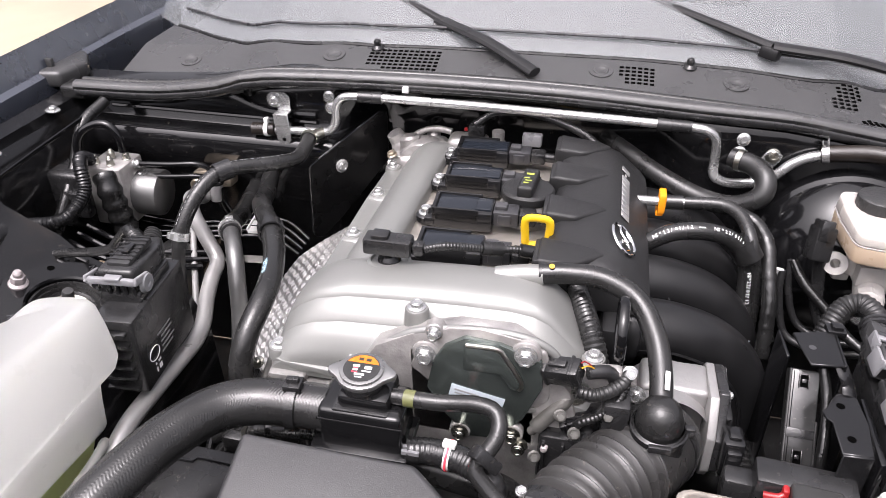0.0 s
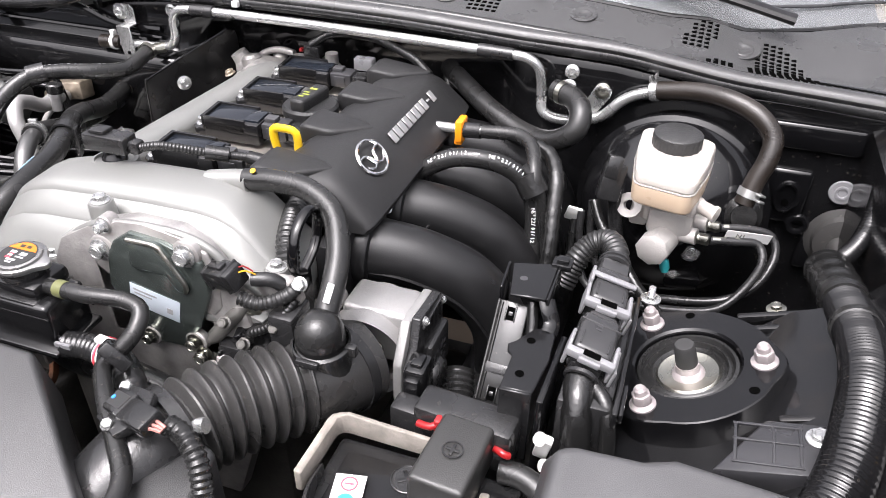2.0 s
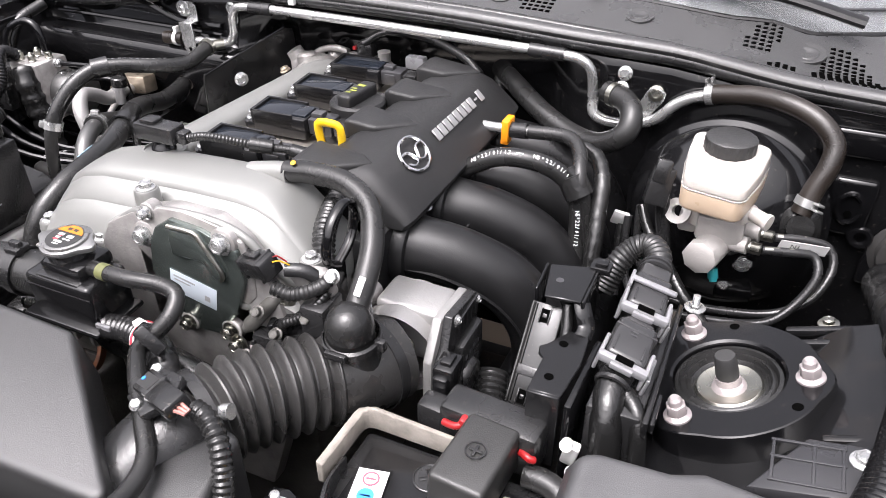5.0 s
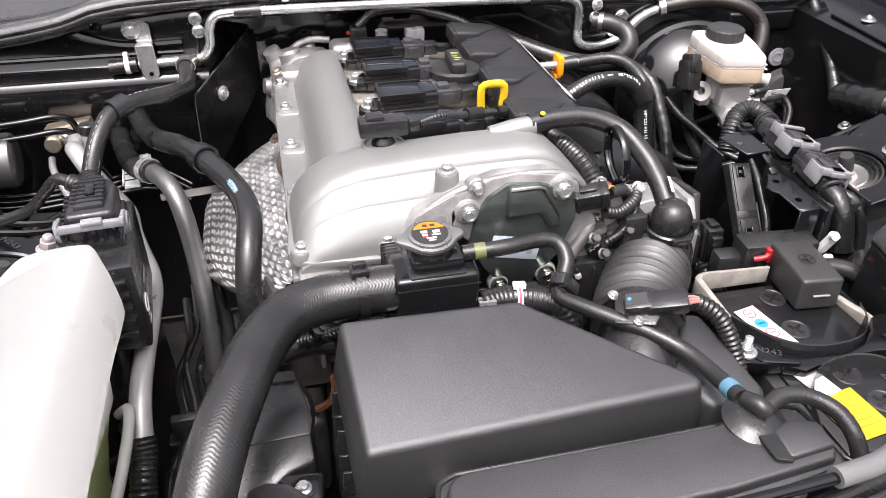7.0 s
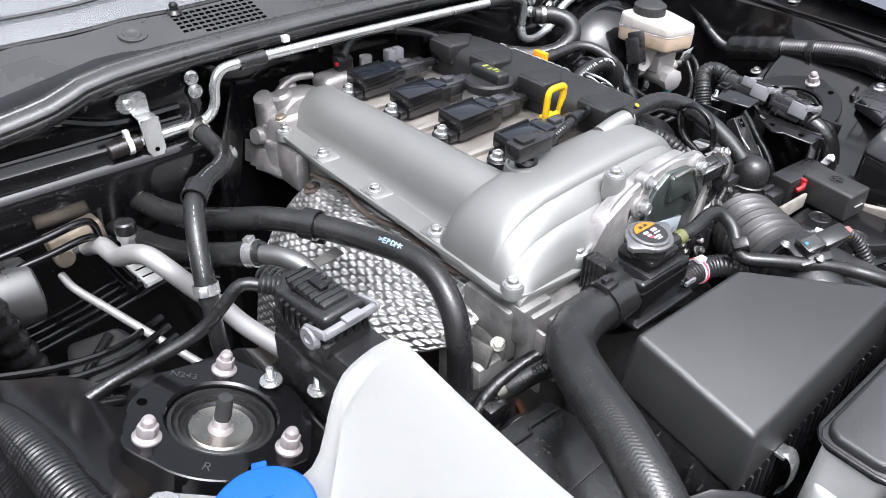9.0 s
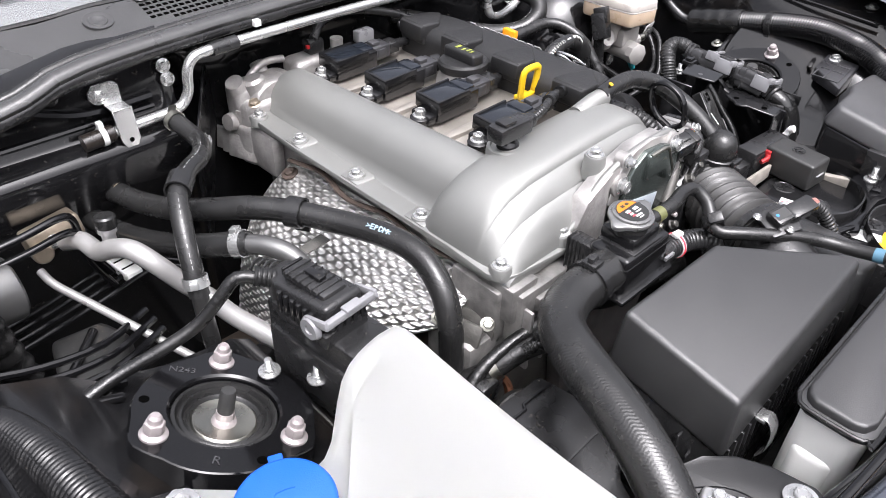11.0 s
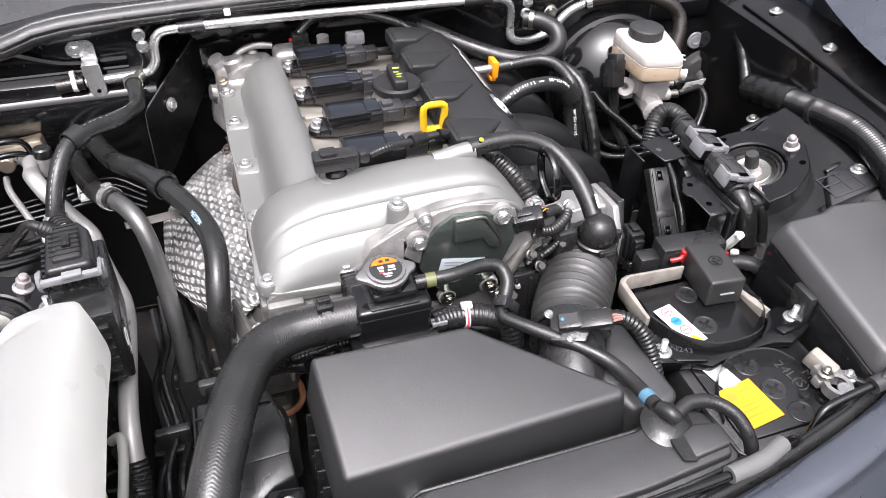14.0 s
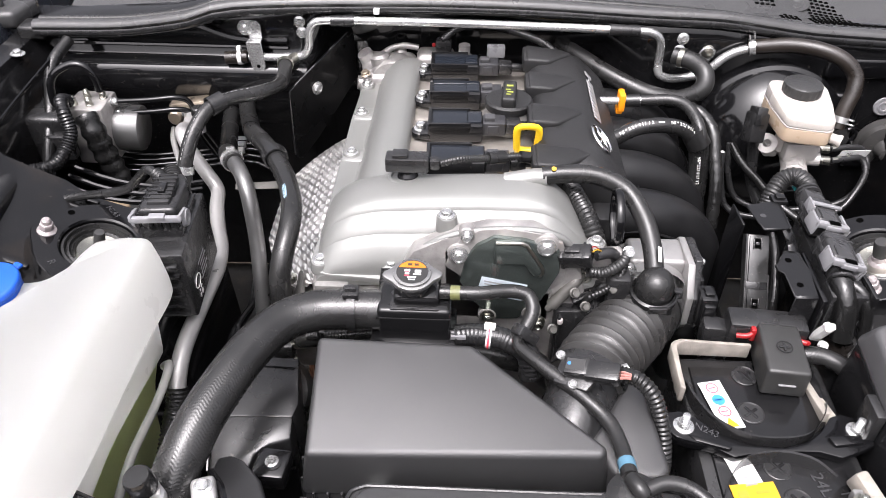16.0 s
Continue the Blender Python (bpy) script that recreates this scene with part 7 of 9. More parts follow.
rv = thing("brake_fluid_reservoir", (0.385, 0.28, 0.72), label="milky white brake fluid reservoir with black ribbed cap", category="fluid reservoir")
RM = pose(0.386, 0.274, 0.013, 0, 0, -28) @ Matrix.Diagonal((0.9, 0.9, 1, 1))
RP = [(0.351, 0.240), (0.3535, 0.232), (0.360, 0.228), (0.402, 0.2195), (0.409, 0.2205), (0.414, 0.226), (0.424, 0.268), (0.4285, 0.306), (0.427, 0.314), (0.420, 0.3185), (0.362, 0.3285), (0.353, 0.327), (0.348, 0.320), (0.347, 0.285)]
part("upper_tank", prism(RP, 0.7635, lambda x, y: 0.7795 + 0.07 * (y - 0.25), 0.006, 4, inset=0.0015), M_RES, rv)
part("lower_tank", prism([(0.386 + (x - 0.386) * 0.985, 0.274 + (y - 0.274) * 0.985) for x, y in RP], 0.740, 0.764, 0.005, 3, inset=-0.001), M_FLUID, rv, "amber-tinted lower tank half")
part("seam", prism(RP, 0.7625, 0.7645, 0.0006, 1, inset=-0.0008), M_RES, rv)
part("neck", lathe([(0.021, -0.01), (0.021, 0.012), (0, 0.012)], 30, aim((0.386, 0.297, 0.777), (0, 0, 1))), M_RES, rv)
kn = [(0.0255 + (0.001 if i % 2 else 0)) for i in range(36)]
cappoly = [(kn[i] * math.cos(2 * math.pi * i / 36), kn[i] * math.sin(2 * math.pi * i / 36)) for i in range(36)]
part("screw_cap", add(moved(prism(cappoly, 0, 0.015, 0.001, 1), pose(0.387, 0.296, 0.781)), lathe([(0.0255, 0.0145), (0.0225, 0.0165), (0, 0.0165)], 36, aim((0.387, 0.296, 0.781), (0, 0, 1)))), mat("pebbled_black_plastic", (0.02, 0.02, 0.02), 0.5, bump=1.0, bscale=350), rv, "black pebbled screw cap")
part("spout", add(moved(lathe([(0.0075, 0), (0.0075, 0.016), (0.009, 0.018), (0.009, 0.022), (0, 0.022)], 18), RM @ aim((0.046, 0.0, 0.7235), (1, 0, -0.1))), moved(box(0.012, 0.046, -0.014, 0.014, 0.712, 0.728, 0.004, 2), RM)), M_RES, rv)
part("foot", moved(add(box(-0.024, 0.000, -0.018, 0.018, 0.688, 0.730, 0.005, 2), box(0.006, 0.028, -0.016, 0.016, 0.692, 0.730, 0.005, 2)), RM), M_RES, rv)

ln = thing("brake_lines", (0.45, 0.2, 0.65), label="pair of black brake lines bending down from the cylinder", category="brake line")
part("line", sweep([(0.44, 0.253, 0.698), (0.47, 0.262, 0.697), (0.490, 0.268, 0.694), (0.497, 0.255, 0.680), (0.486, 0.240, 0.655), (0.462, 0.224, 0.632), (0.42, 0.225, 0.618), (0.36, 0.236, 0.606), (0.315, 0.252, 0.612), (0.300, 0.272, 0.66), (0.298, 0.28, 0.69)], 0.0046, 10, 0.006), M_PLASTIC, ln)
part("line", sweep([(0.45, 0.283, 0.698), (0.48, 0.292, 0.697), (0.505, 0.297, 0.690), (0.512, 0.283, 0.672), (0.498, 0.258, 0.648), (0.468, 0.240, 0.634), (0.425, 0.240, 0.622), (0.37, 0.250, 0.612), (0.33, 0.266, 0.62), (0.312, 0.28, 0.66), (0.308, 0.29, 0.70)], 0.0046, 10, 0.006), M_PLASTIC, ln)
part("bare_run", add(sweep([(0.442, 0.2535, 0.6985), (0.47, 0.2622, 0.6975)], 0.0042, 10), sweep([(0.452, 0.2835, 0.6985), (0.48, 0.2922, 0.6975)], 0.0042, 10)), M_STEELB, ln, "bare yellowish line ends")
tagm = basis((0.478, 0.268, 0.7015), (1, 0.25, -0.1), (0, -0.3, 1))
part("paper_tag", moved(box(-0.024, 0.024, -0.007, 0.007, 0, 0.0006, 0), tagm), M_WHITE, ln, "white paper tag")
letters("N1", 0.008, 0.0002, M_INK, tagm @ pose(-0.008, 0, 0.0008), ln, "tag_letters")

bh = thing("booster_vacuum_hose", (0.42, 0.37, 0.7), label="brownish-black vacuum hose with steel pipe and spring clamp", category="hose")
vp = [(0.345, 0.419, 0.789), (0.365, 0.414, 0.794), (0.40, 0.402, 0.802), (0.436, 0.385, 0.804), (0.467, 0.371, 0.796), (0.486, 0.359, 0.778), (0.486, 0.347, 0.758), (0.478, 0.337, 0.735), (0.471, 0.327, 0.708)]
part("hose", sweep(vp, 0.0112, 18, 0.005), M_RUBBERB, bh)
part("steel_pipe", sweep([(0.214, 0.416, 0.765), (0.216, 0.412, 0.748), (0.232, 0.412, 0.739), (0.262, 0.416, 0.739), (0.290, 0.42, 0.747), (0.312, 0.421, 0.770), (0.33, 0.420, 0.782), (0.35, 0.418, 0.789)], 0.0068, 14, 0.005), M_STEEL, bh, "bent zinc-plated pipe")
for at in (0.03, 0.96):
    bd, bmx = band(vp, at, 0.0114, 0.009, 0.0012, 20)
    part("spring_clamp", add(bd, moved(box(-0.005, 0.005, 0.0125, 0.019, -0.0045, -0.002, 0.0005), bmx), moved(box(-0.005, 0.005, 0.0125, 0.021, 0.002, 0.0045, 0.0005), bmx)), M_STEEL, bh)
part("pipe_bracket", moved(plate([(-0.011, -0.03), (0.008, -0.034), (0.011, 0.0), (0.008, 0.010), (-0.008, 0.010), (-0.012, 0.0)], 0.002), basis((0.288, 0.4245, 0.776), (1, 0, -0.5), (0.4, -0.1, 1))), M_STEEL, bh)
bolt(bh, (0.2876, 0.424, 0.779), (0, -1, 0.2), M_STEELB, r=0.006, flange=0.010)

hh = thing("heater_hose", (0.2, 0.4, 0.75), label="curved black rubber hose looping behind the manifold", category="hose")
hp = [(0.066, 0.482, 0.760), (0.10, 0.45, 0.752), (0.15, 0.41, 0.738), (0.20, 0.380, 0.728), (0.24, 0.358, 0.733), (0.268, 0.352, 0.752), (0.272, 0.365, 0.771), (0.258, 0.388, 0.779), (0.232, 0.405, 0.780)]
part("hose", sweep(hp, 0.0135, 18, 0.005), M_RUBBER, hh)
part("small_hose", sweep([(0.07, 0.47, 0.75), (0.08, 0.44, 0.72), (0.09, 0.43, 0.66), (0.10, 0.42, 0.60)], 0.009, 12, 0.01), M_RUBBER, hh)
bd, bmx = band(hp, 0.97, 0.0138, 0.007, 0.001, 18)
part("clamp", bd, M_STEELB, hh)

vt = thing("bulkhead_pipe", (-0.05, 0.41, 0.8), label="long bright steel pipe with black sleeves along the bulkhead", category="pipe")
tp = [(-0.418, 0.403, 0.762), (-0.385, 0.403, 0.763), (-0.345, 0.404, 0.764), (-0.330, 0.404, 0.770), (-0.322, 0.403, 0.785), (-0.320, 0.402, 0.805), (-0.312, 0.402, 0.819), (-0.295, 0.402, 0.824), (-0.23, 0.404, 0.8245), (-0.10, 0.406, 0.823), (0.05, 0.407, 0.820), (0.17, 0.408, 0.8165), (0.196, 0.408, 0.813), (0.208, 0.409, 0.803), (0.212, 0.411, 0.785), (0.213, 0.413, 0.768)]
part("pipe", sweep(tp, 0.0062, 14, 0.005), M_STEEL, vt)
part("sleeve", sweep([(-0.285, 0.4025, 0.824), (-0.25, 0.4032, 0.8245)], 0.0085, 14), M_PLASTIC, vt, "black plastic sleeve")
part("sleeve", sweep([(0.13, 0.4077, 0.8176), (0.175, 0.408, 0.8163)], 0.0085, 14), M_PLASTIC, vt, "black plastic sleeve")
part("stub", sweep([(-0.345, 0.404, 0.764), (-0.352, 0.392, 0.764), (-0.358, 0.384, 0.765)], 0.0078, 12), M_STEELB, vt)
BX, BZ = -0.4212, 0.8045
front = basis((BX, 0.4165, BZ), (1, 0, 0), (0, 0, 1))
strap = plate([(-0.0115, -0.004), (-0.0115, 0.004), (-0.005, 0.0115), (0.018, 0.0115), (0.024, 0.006), (0.0245, -0.017), (0.004, -0.017), (0.002, -0.011), (-0.004, -0.0115)], 0.0018, front)
add(strap, plate([(0.003, -0.015), (0.0265, -0.015), (0.0285, -0.055), (0.024, -0.0635), (0.011, -0.0635), (0.006, -0.055)], 0.0018, basis((BX, 0.3975, BZ), (1, 0, 0), (0, 0, 1))))
add(strap, box(BX + 0.004, BX + 0.0252, 0.3955, 0.4165, BZ - 0.0172, BZ - 0.0152, 0.0006))
part("bracket", strap, M_STEEL, vt, "bent plated strap bracket")
part("strap_hole", lathe([(0, 0.0005), (0.0028, 0.0005), (0.0028, 0)], 12, aim((BX + 0.0175, 0.3957, BZ - 0.054), (0, -1, 0))), M_HOLE, vt)
bolt(vt, (-0.4212, 0.4147, 0.8045), (0, -1, 0), r=0.0065, flange=0.0115)
part("end_cap", add(sweep([(-0.455, 0.403, 0.760), (-0.44, 0.403, 0.761), (-0.42, 0.403, 0.762)], 0.0098, 14)), M_RUBBERB, vt, "brown rubber end cap")
bd, bmx = band([(-0.45, 0.403, 0.761), (-0.42, 0.403, 0.762)], 0.6, 0.010, 0.006, 0.0012, 16)
part("end_clamp", add(bd, moved(box(-0.004, 0.004, 0.010, 0.018, -0.003, 0.003, 0.0005), bmx)), M_WHITEPL, vt)

pv = thing("purge_hose", (0.2, 0.27, 0.72), label="printed black purge hose with orange connector", category="hose")
pp = [(0.095, 0.303, 0.7565), (0.13, 0.303, 0.7570), (0.17, 0.301, 0.760), (0.215, 0.296, 0.764), (0.236, 0.276, 0.760), (0.246, 0.246, 0.744), (0.255, 0.243, 0.715), (0.262, 0.242, 0.68), (0.266, 0.235, 0.62)]
part("pipe", sweep(pp[2:], 0.0082, 14, 0.005), M_RUBBER, pv)
part("steel_end", sweep(pp[:3], 0.006, 12), M_STEEL, pv)
part("orange_clip", moved(add(box(-0.0045, 0.0045, -0.012, 0.012, -0.012, 0.014, 0.002), box(-0.006, 0.003, -0.008, 0.008, -0.017, -0.011, 0.001)), pose(0.1425, 0.3035, 0.7570, 0, 0, 0)), M_ORANGE, pv, "orange quick connector")
part("collar", sweep([(0.147, 0.303, 0.7575), (0.168, 0.301, 0.760)], 0.0095, 14), M_PLASTIC, pv)
vh = [(0.112, 0.226, 0.730), (0.128, 0.228, 0.742), (0.155, 0.231, 0.7565), (0.185, 0.233, 0.7605), (0.215, 0.240, 0.7525), (0.237, 0.246, 0.733), (0.248, 0.246, 0.705), (0.252, 0.238, 0.668), (0.254, 0.222, 0.635), (0.254, 0.20, 0.615)]
part("printed_hose", sweep(vh, 0.0105, 18, 0.005), M_RUBBER, pv)
hose_print(vh, 0.0105, 0.10, "NS*22/01/12 - NS*22/01/12 -", 0.0066, M_PRINT, pv, (0.15, -0.75, 1))
hose_print(vh, 0.0105, 0.62, "NS*22/01/12 -", 0.0066, M_PRINT, pv, (0.15, -1, 0.3))
bd, bmx = band(vh, 0.955, 0.0107, 0.007, 0.0012, 16)
part("clamp", bd, M_STEEL, pv)
part("tape_joint", add(sweep([(0.236, 0.250, 0.742), (0.249, 0.245, 0.722)], 0.0165, 14), sweep([(0.232, 0.246, 0.75), (0.252, 0.247, 0.735)], 0.008, 10)), M_TAPE, pv)
part("white_tag", moved(box(-0.009, 0.009, -0.002, 0.002, -0.011, 0.011, 0.002), pose(0.289, 0.281, 0.684, 20, 12, 10)), M_WHITEPL, pv, "white plastic tag")
part("taped_loom", sweep([(0.236, 0.300, 0.752), (0.255, 0.288, 0.748), (0.268, 0.262, 0.735), (0.272, 0.240, 0.71), (0.276, 0.215, 0.675), (0.276, 0.19, 0.62)], 0.0090, 12, 0.005, lambda s: 1 + 0.06 * math.sin(s * 420)), M_TAPE, pv, "thick taped loom")
part("lead", add(sweep([(0.291, 0.285, 0.675), (0.292, 0.27, 0.64), (0.30, 0.25, 0.60)], 0.005, 10), sweep([(0.31, 0.29, 0.70), (0.325, 0.27, 0.68), (0.35, 0.25, 0.66), (0.375, 0.225, 0.64), (0.41, 0.185, 0.63)], 0.0062, 10)), M_TAPE, pv, "taped wiring leads")

sp = thing("vacuum_solenoid", (0.33, 0.27, 0.68), label="black solenoid plug beside the brake cylinder", category="solenoid")
part("body", add(moved(box(-0.012, 0.012, -0.012, 0.012, -0.02, 0.022, 0.003), pose(0.327, 0.268, 0.740, -20, 10, 10)), moved(box(-0.008, 0.008, -0.016, 0.006, 0.005, 0.03, 0.002), pose(0.324, 0.268, 0.740, -20, 10, 10)), sweep([(0.332, 0.272, 0.725), (0.338, 0.272, 0.69), (0.346, 0.268, 0.65), (0.36, 0.25, 0.62)], 0.0085, 12)), M_PLASTIC, sp)


# ---- strut tops ----
def strut(cx, cy, cz, side, nuts, letter, stud):
    """A strut mount: ring plate, three coated nuts, rubber rings, dished washer and capped stud. side: the way its plate rises."""
    up = Vector((-side * 0.30, -0.02, 1)).normalized()
    s = thing("strut_mount", (cx, cy, cz - 0.02), label="black strut mount plate with three pale nuts and capped stud", category="strut mount", group="strut mounts")
    m = aim((cx, cy, cz), up)
    poly = []
    inv = m.inverted()
    loc = [inv @ Vector(n) for n in nuts]
    angs = sorted(math.atan2(v.y, v.x) for v in loc)
    for k in range(60):
        a = 2 * math.pi * k / 60 - math.pi
        near = min(abs((a - b + math.pi) % (2 * math.pi) - math.pi) for b in angs)
        r = 0.073 + 0.008 * max(0.0, 1 - near / 0.35) - 0.002 * max(0, near - 0.6)
        poly.append((r * math.cos(a), r * math.sin(a)))
    bm = bmesh.new()
    outer_low = [bm.verts.new((x * 1.02, y * 1.02, -0.034)) for x, y in poly]
    outer_up = [bm.verts.new((x, y, -0.001)) for x, y in poly]
    outer_in = [bm.verts.new((x * 0.985, y * 0.985, 0.0)) for x, y in poly]
    hole_up = [bm.verts.new((0.046 * math.cos(2 * math.pi * k / 60 - math.pi), 0.046 * math.sin(2 * math.pi * k / 60 - math.pi), 0.0)) for k in range(60)]
    hole_in = [bm.verts.new((0.044 * math.cos(2 * math.pi * k / 60 - math.pi), 0.044 * math.sin(2 * math.pi * k / 60 - math.pi), -0.002)) for k in range(60)]
    hole_low = [bm.verts.new((0.044 * math.cos(2 * math.pi * k / 60 - math.pi), 0.044 * math.sin(2 * math.pi * k / 60 - math.pi), -0.02)) for k in range(60)]
    for a, b in ((outer_low, outer_up), (outer_up, outer_in), (outer_in, hole_up), (hole_up, hole_in), (hole_in, hole_low)):
        for k in range(60):
            j = (k + 1) % 60
            bm.faces.new((a[k], a[j], b[j], b[k]))
    part("plate", moved(bm, m), M_PAINT, s)
    part("rubber_ring", lathe([(0.0455, -0.012), (0.0425, -0.005), (0.0395, -0.0045), (0.038, -0.009), (0.036, -0.007), (0.034, -0.0065), (0.0325, -0.011), (0.030, -0.0095), (0.0275, -0.012), (0.024, -0.018)], 48, m), M_RUBBER, s, "grooved rubber ring")
    part("dish", lathe([(0.030, -0.018), (0.0265, -0.0115), (0.0255, -0.0108), (0.020, -0.0125), (0.013, -0.0128), (0, -0.0128)], 48, m), M_STEELB, s, "plated dished washer")
    part("stud_nut", add(lathe([(stud * 1.5, -0.0128), (stud * 1.35, -0.0095), (stud * 1.12, -0.008), (stud * 1.05, -0.002), (0.0, -0.002)], 20, m)), M_NUT, s, "pale stud nut")
    part("stud_cap", lathe([(stud * 0.9, -0.004), (stud, 0.0), (stud * 0.93, 0.0175), (stud * 0.82, 0.0195), (0, 0.020)], 20, m), M_STUDRUB, s, "black rubber stud cap")
    for v in loc:
        a = math.atan2(v.y, v.x)
        base = m @ Vector((0.062 * math.cos(a), 0.062 * math.sin(a), 0.0))
        key = "strutnut"
        if key not in BOLTS:
            nb = lathe([(0, 0), (0.0125, 0), (0.0125, 0.002), (0.0088, 0.0048)], 24)
            hx = [(0.0086 * 1.1 * math.cos(math.pi / 3 * i), 0.0086 * 1.1 * math.sin(math.pi / 3 * i)) for i in range(6)]
            add(nb, prism(hx, 0.003, 0.0145, 0.0012, 2), lathe([(0.0064, 0.014), (0.0060, 0.0195), (0.004, 0.0222), (0, 0.0225)], 18))
            BOLTS[key] = mesh_of(nb, "nut", M_NUT, 30)
        piece("nut", BOLTS[key], aim(base, up, 15) @ Matrix.Scale(0.88, 4), s)
    for a in (0.6, 2.75, -1.35):
        part("plate_hole", lathe([(0, 0.0004), (0.0042, 0.0004), (0.0042, 0)], 14, m @ Matrix.Translation((0.064 * math.cos(a + 0.35), 0.064 * math.sin(a + 0.35), 0))), M_HOLE, s)
    if letter:
        for text, size, off, way in ((letter, 0.012, (-0.038, -0.047), (0.69, -0.7, 0)), ("N243", 0.010, (-0.006, 0.060), (0.8, -0.6, 0))):
            spot = inv @ Vector((cx + off[0], cy + off[1], cz))
            spot.z = 0.0004
            run = inv.to_3x3() @ Vector(way)
            letters(text, size, 0.0003, M_MIDGREY, m @ basis(spot, (run.x, run.y, 0), (-run.y, run.x, 0)), s, "stamped_letter")
    return s


strut(0.431, 0.050, 0.6985, 1, ((0.400, -0.006, 0.69), (0.399, 0.100, 0.69), (0.489, 0.050, 0.715)), "", 0.0095)
strut(-0.520, 0.020, 0.7005, -1, ((-0.493, 0.075, 0.69), (-0.577, 0.020, 0.73), (-0.492, -0.036, 0.69)), "R", 0.0070)

for p in ((0.392, 0.150, 0.682), (-0.4655, 0.040, 0.690), (-0.440, 0.003, 0.692)):
    g = thing("ground_stud", p, label="small plated stud and nut on the inner wing", category="stud", group="studs")
    bolt(g, p, (0, 0, 1), M_STEEL, r=0.0055, h=0.006, flange=0.010, stud=0.009, name="nut")

# corrugated conduit on the inner wing
cd = thing("wiring_conduit", (0.55, 0.05, 0.7), label="thick black corrugated wiring conduit on the inner wing", category="wiring conduit")
part("fat_conduit", corrugated([(0.552, 0.195, 0.715), (0.555, 0.140, 0.728), (0.556, 0.08, 0.742), (0.553, 0.02, 0.752), (0.545, -0.03, 0.752), (0.533, -0.08, 0.745), (0.515, -0.125, 0.728), (0.50, -0.16, 0.70)], 0.0185, 0.0044, 0.07, 28), M_GLOSSPL, cd)
part("collar", sweep([(0.552, 0.225, 0.706), (0.552, 0.200, 0.7135), (0.554, 0.165, 0.722), (0.555, 0.138, 0.7285)], 0.0215, 24, 0.006, lambda s: 1 + 0.04 * math.sin(s * 260)), M_TAPE, cd, "taped collar")
part("tape_band", moved(lathe([(0.0185, 0), (0.0202, 0.001), (0.0202, 0.010), (0.0185, 0.011)], 24), aim((0.5557, 0.095, 0.7385), (-0.01, -1, 0.25))), M_RUBBER, cd)
part("thin_conduit", corrugated([(0.547, 0.21, 0.708), (0.565, 0.25, 0.700), (0.588, 0.29, 0.705), (0.602, 0.33, 0.725), (0.610, 0.38, 0.76), (0.62, 0.42, 0.78)], 0.0095, 0.0045, 0.14, 14), M_GLOSSPL, cd)
part("yellow_tie", sweep([(0.566, -0.088, 0.764), (0.578, -0.090, 0.762)], 0.0028, 8), M_LYELL, cd)

# connector bracket beside the strut
cb = thing("connector_bracket", (0.3, 0.02, 0.6), label="black steel connector bracket beside the strut mount", category="bracket")
part("upper_plate", add(prism([(0.275, 0.036), (0.306, 0.039), (0.3065, 0.094), (0.266, 0.083)], 0.7385, 0.7415, 0.0008, 1), prism([(0.306, 0.040), (0.309, 0.041), (0.3095, 0.093), (0.3065, 0.093)], 0.69, 0.741, 0.0008, 1)), M_GLOSSPL, cb)
part("raised_lip", add(box(0.300, 0.318, 0.088, 0.104, 0.738, 0.744, 0.001), box(0.304, 0.315, 0.091, 0.101, 0.743, 0.748, 0.001)), M_GLOSSPL, cb)
part("hole", lathe([(0, 0.0003), (0.0036, 0.0003), (0.0036, 0)], 14, pose(0.281, 0.062, 0.7415)), M_MIDGREY, cb)
DUCT = basis((0.276, 0.020, 0.690), (1, -0.04, 0.0), (0.005, 0.059, 0.069))
duct_part = part("wiring_duct", moved(add(box(-0.0135, 0.0135, -0.048, 0.044, -0.010, 0.0, 0.002, 2), box(-0.0150, -0.0125, -0.048, 0.044, -0.012, 0.0025, 0.0008, 1), box(0.0125, 0.0150, -0.048, -0.004, -0.012, 0.0015, 0.0008, 1)), DUCT), mat("scuffed_grey_plastic", (0.022, 0.022, 0.022), 0.16, bump=0.2, var=0.3, vscale=40, dust=0.12), cb, "scuffed grey plastic wiring duct")
part("tape_band", moved(box(-0.0140, 0.0140, -0.022, -0.013, -0.0105, 0.0008, 0.0006), DUCT), M_PLASTIC, duct_part)
part("seam", moved(box(-0.0105, -0.0098, -0.046, 0.042, 0.0, 0.0006, 0), DUCT), M_HOLE, duct_part)
for dz in (0.033, -0.040):
    part("clip_slot", moved(box(-0.0045, 0.0025, dz - 0.006, dz + 0.006, 0.0, 0.0008, 0), DUCT), M_HOLE, duct_part)
    part("clip", moved(add(box(-0.0058, -0.0045, dz - 0.007, dz + 0.007, 0.0, 0.0022, 0.0004), box(0.0025, 0.0038, dz - 0.007, dz + 0.007, 0.0, 0.0022, 0.0004), box(-0.003, 0.001, dz - 0.002, dz + 0.002, 0.0004, 0.0018, 0.0004)), DUCT), M_PLASTIC, duct_part)
part("dark_cable", sweep([(0.293, 0.052, 0.725), (0.298, 0.030, 0.700), (0.296, 0.0, 0.672), (0.292, -0.02, 0.64)], 0.0055, 10), M_TAPE, cb, "taped lead inside the bracket")
part("side_sheet", prism([(0.257, 0.100), (0.260, 0.101), (0.263, 0.060), (0.260, 0.059)], 0.58, lambda x, y: 0.735 - 0.25 * abs(y - 0.08), 0.0008, 1), M_PAINT, cb)
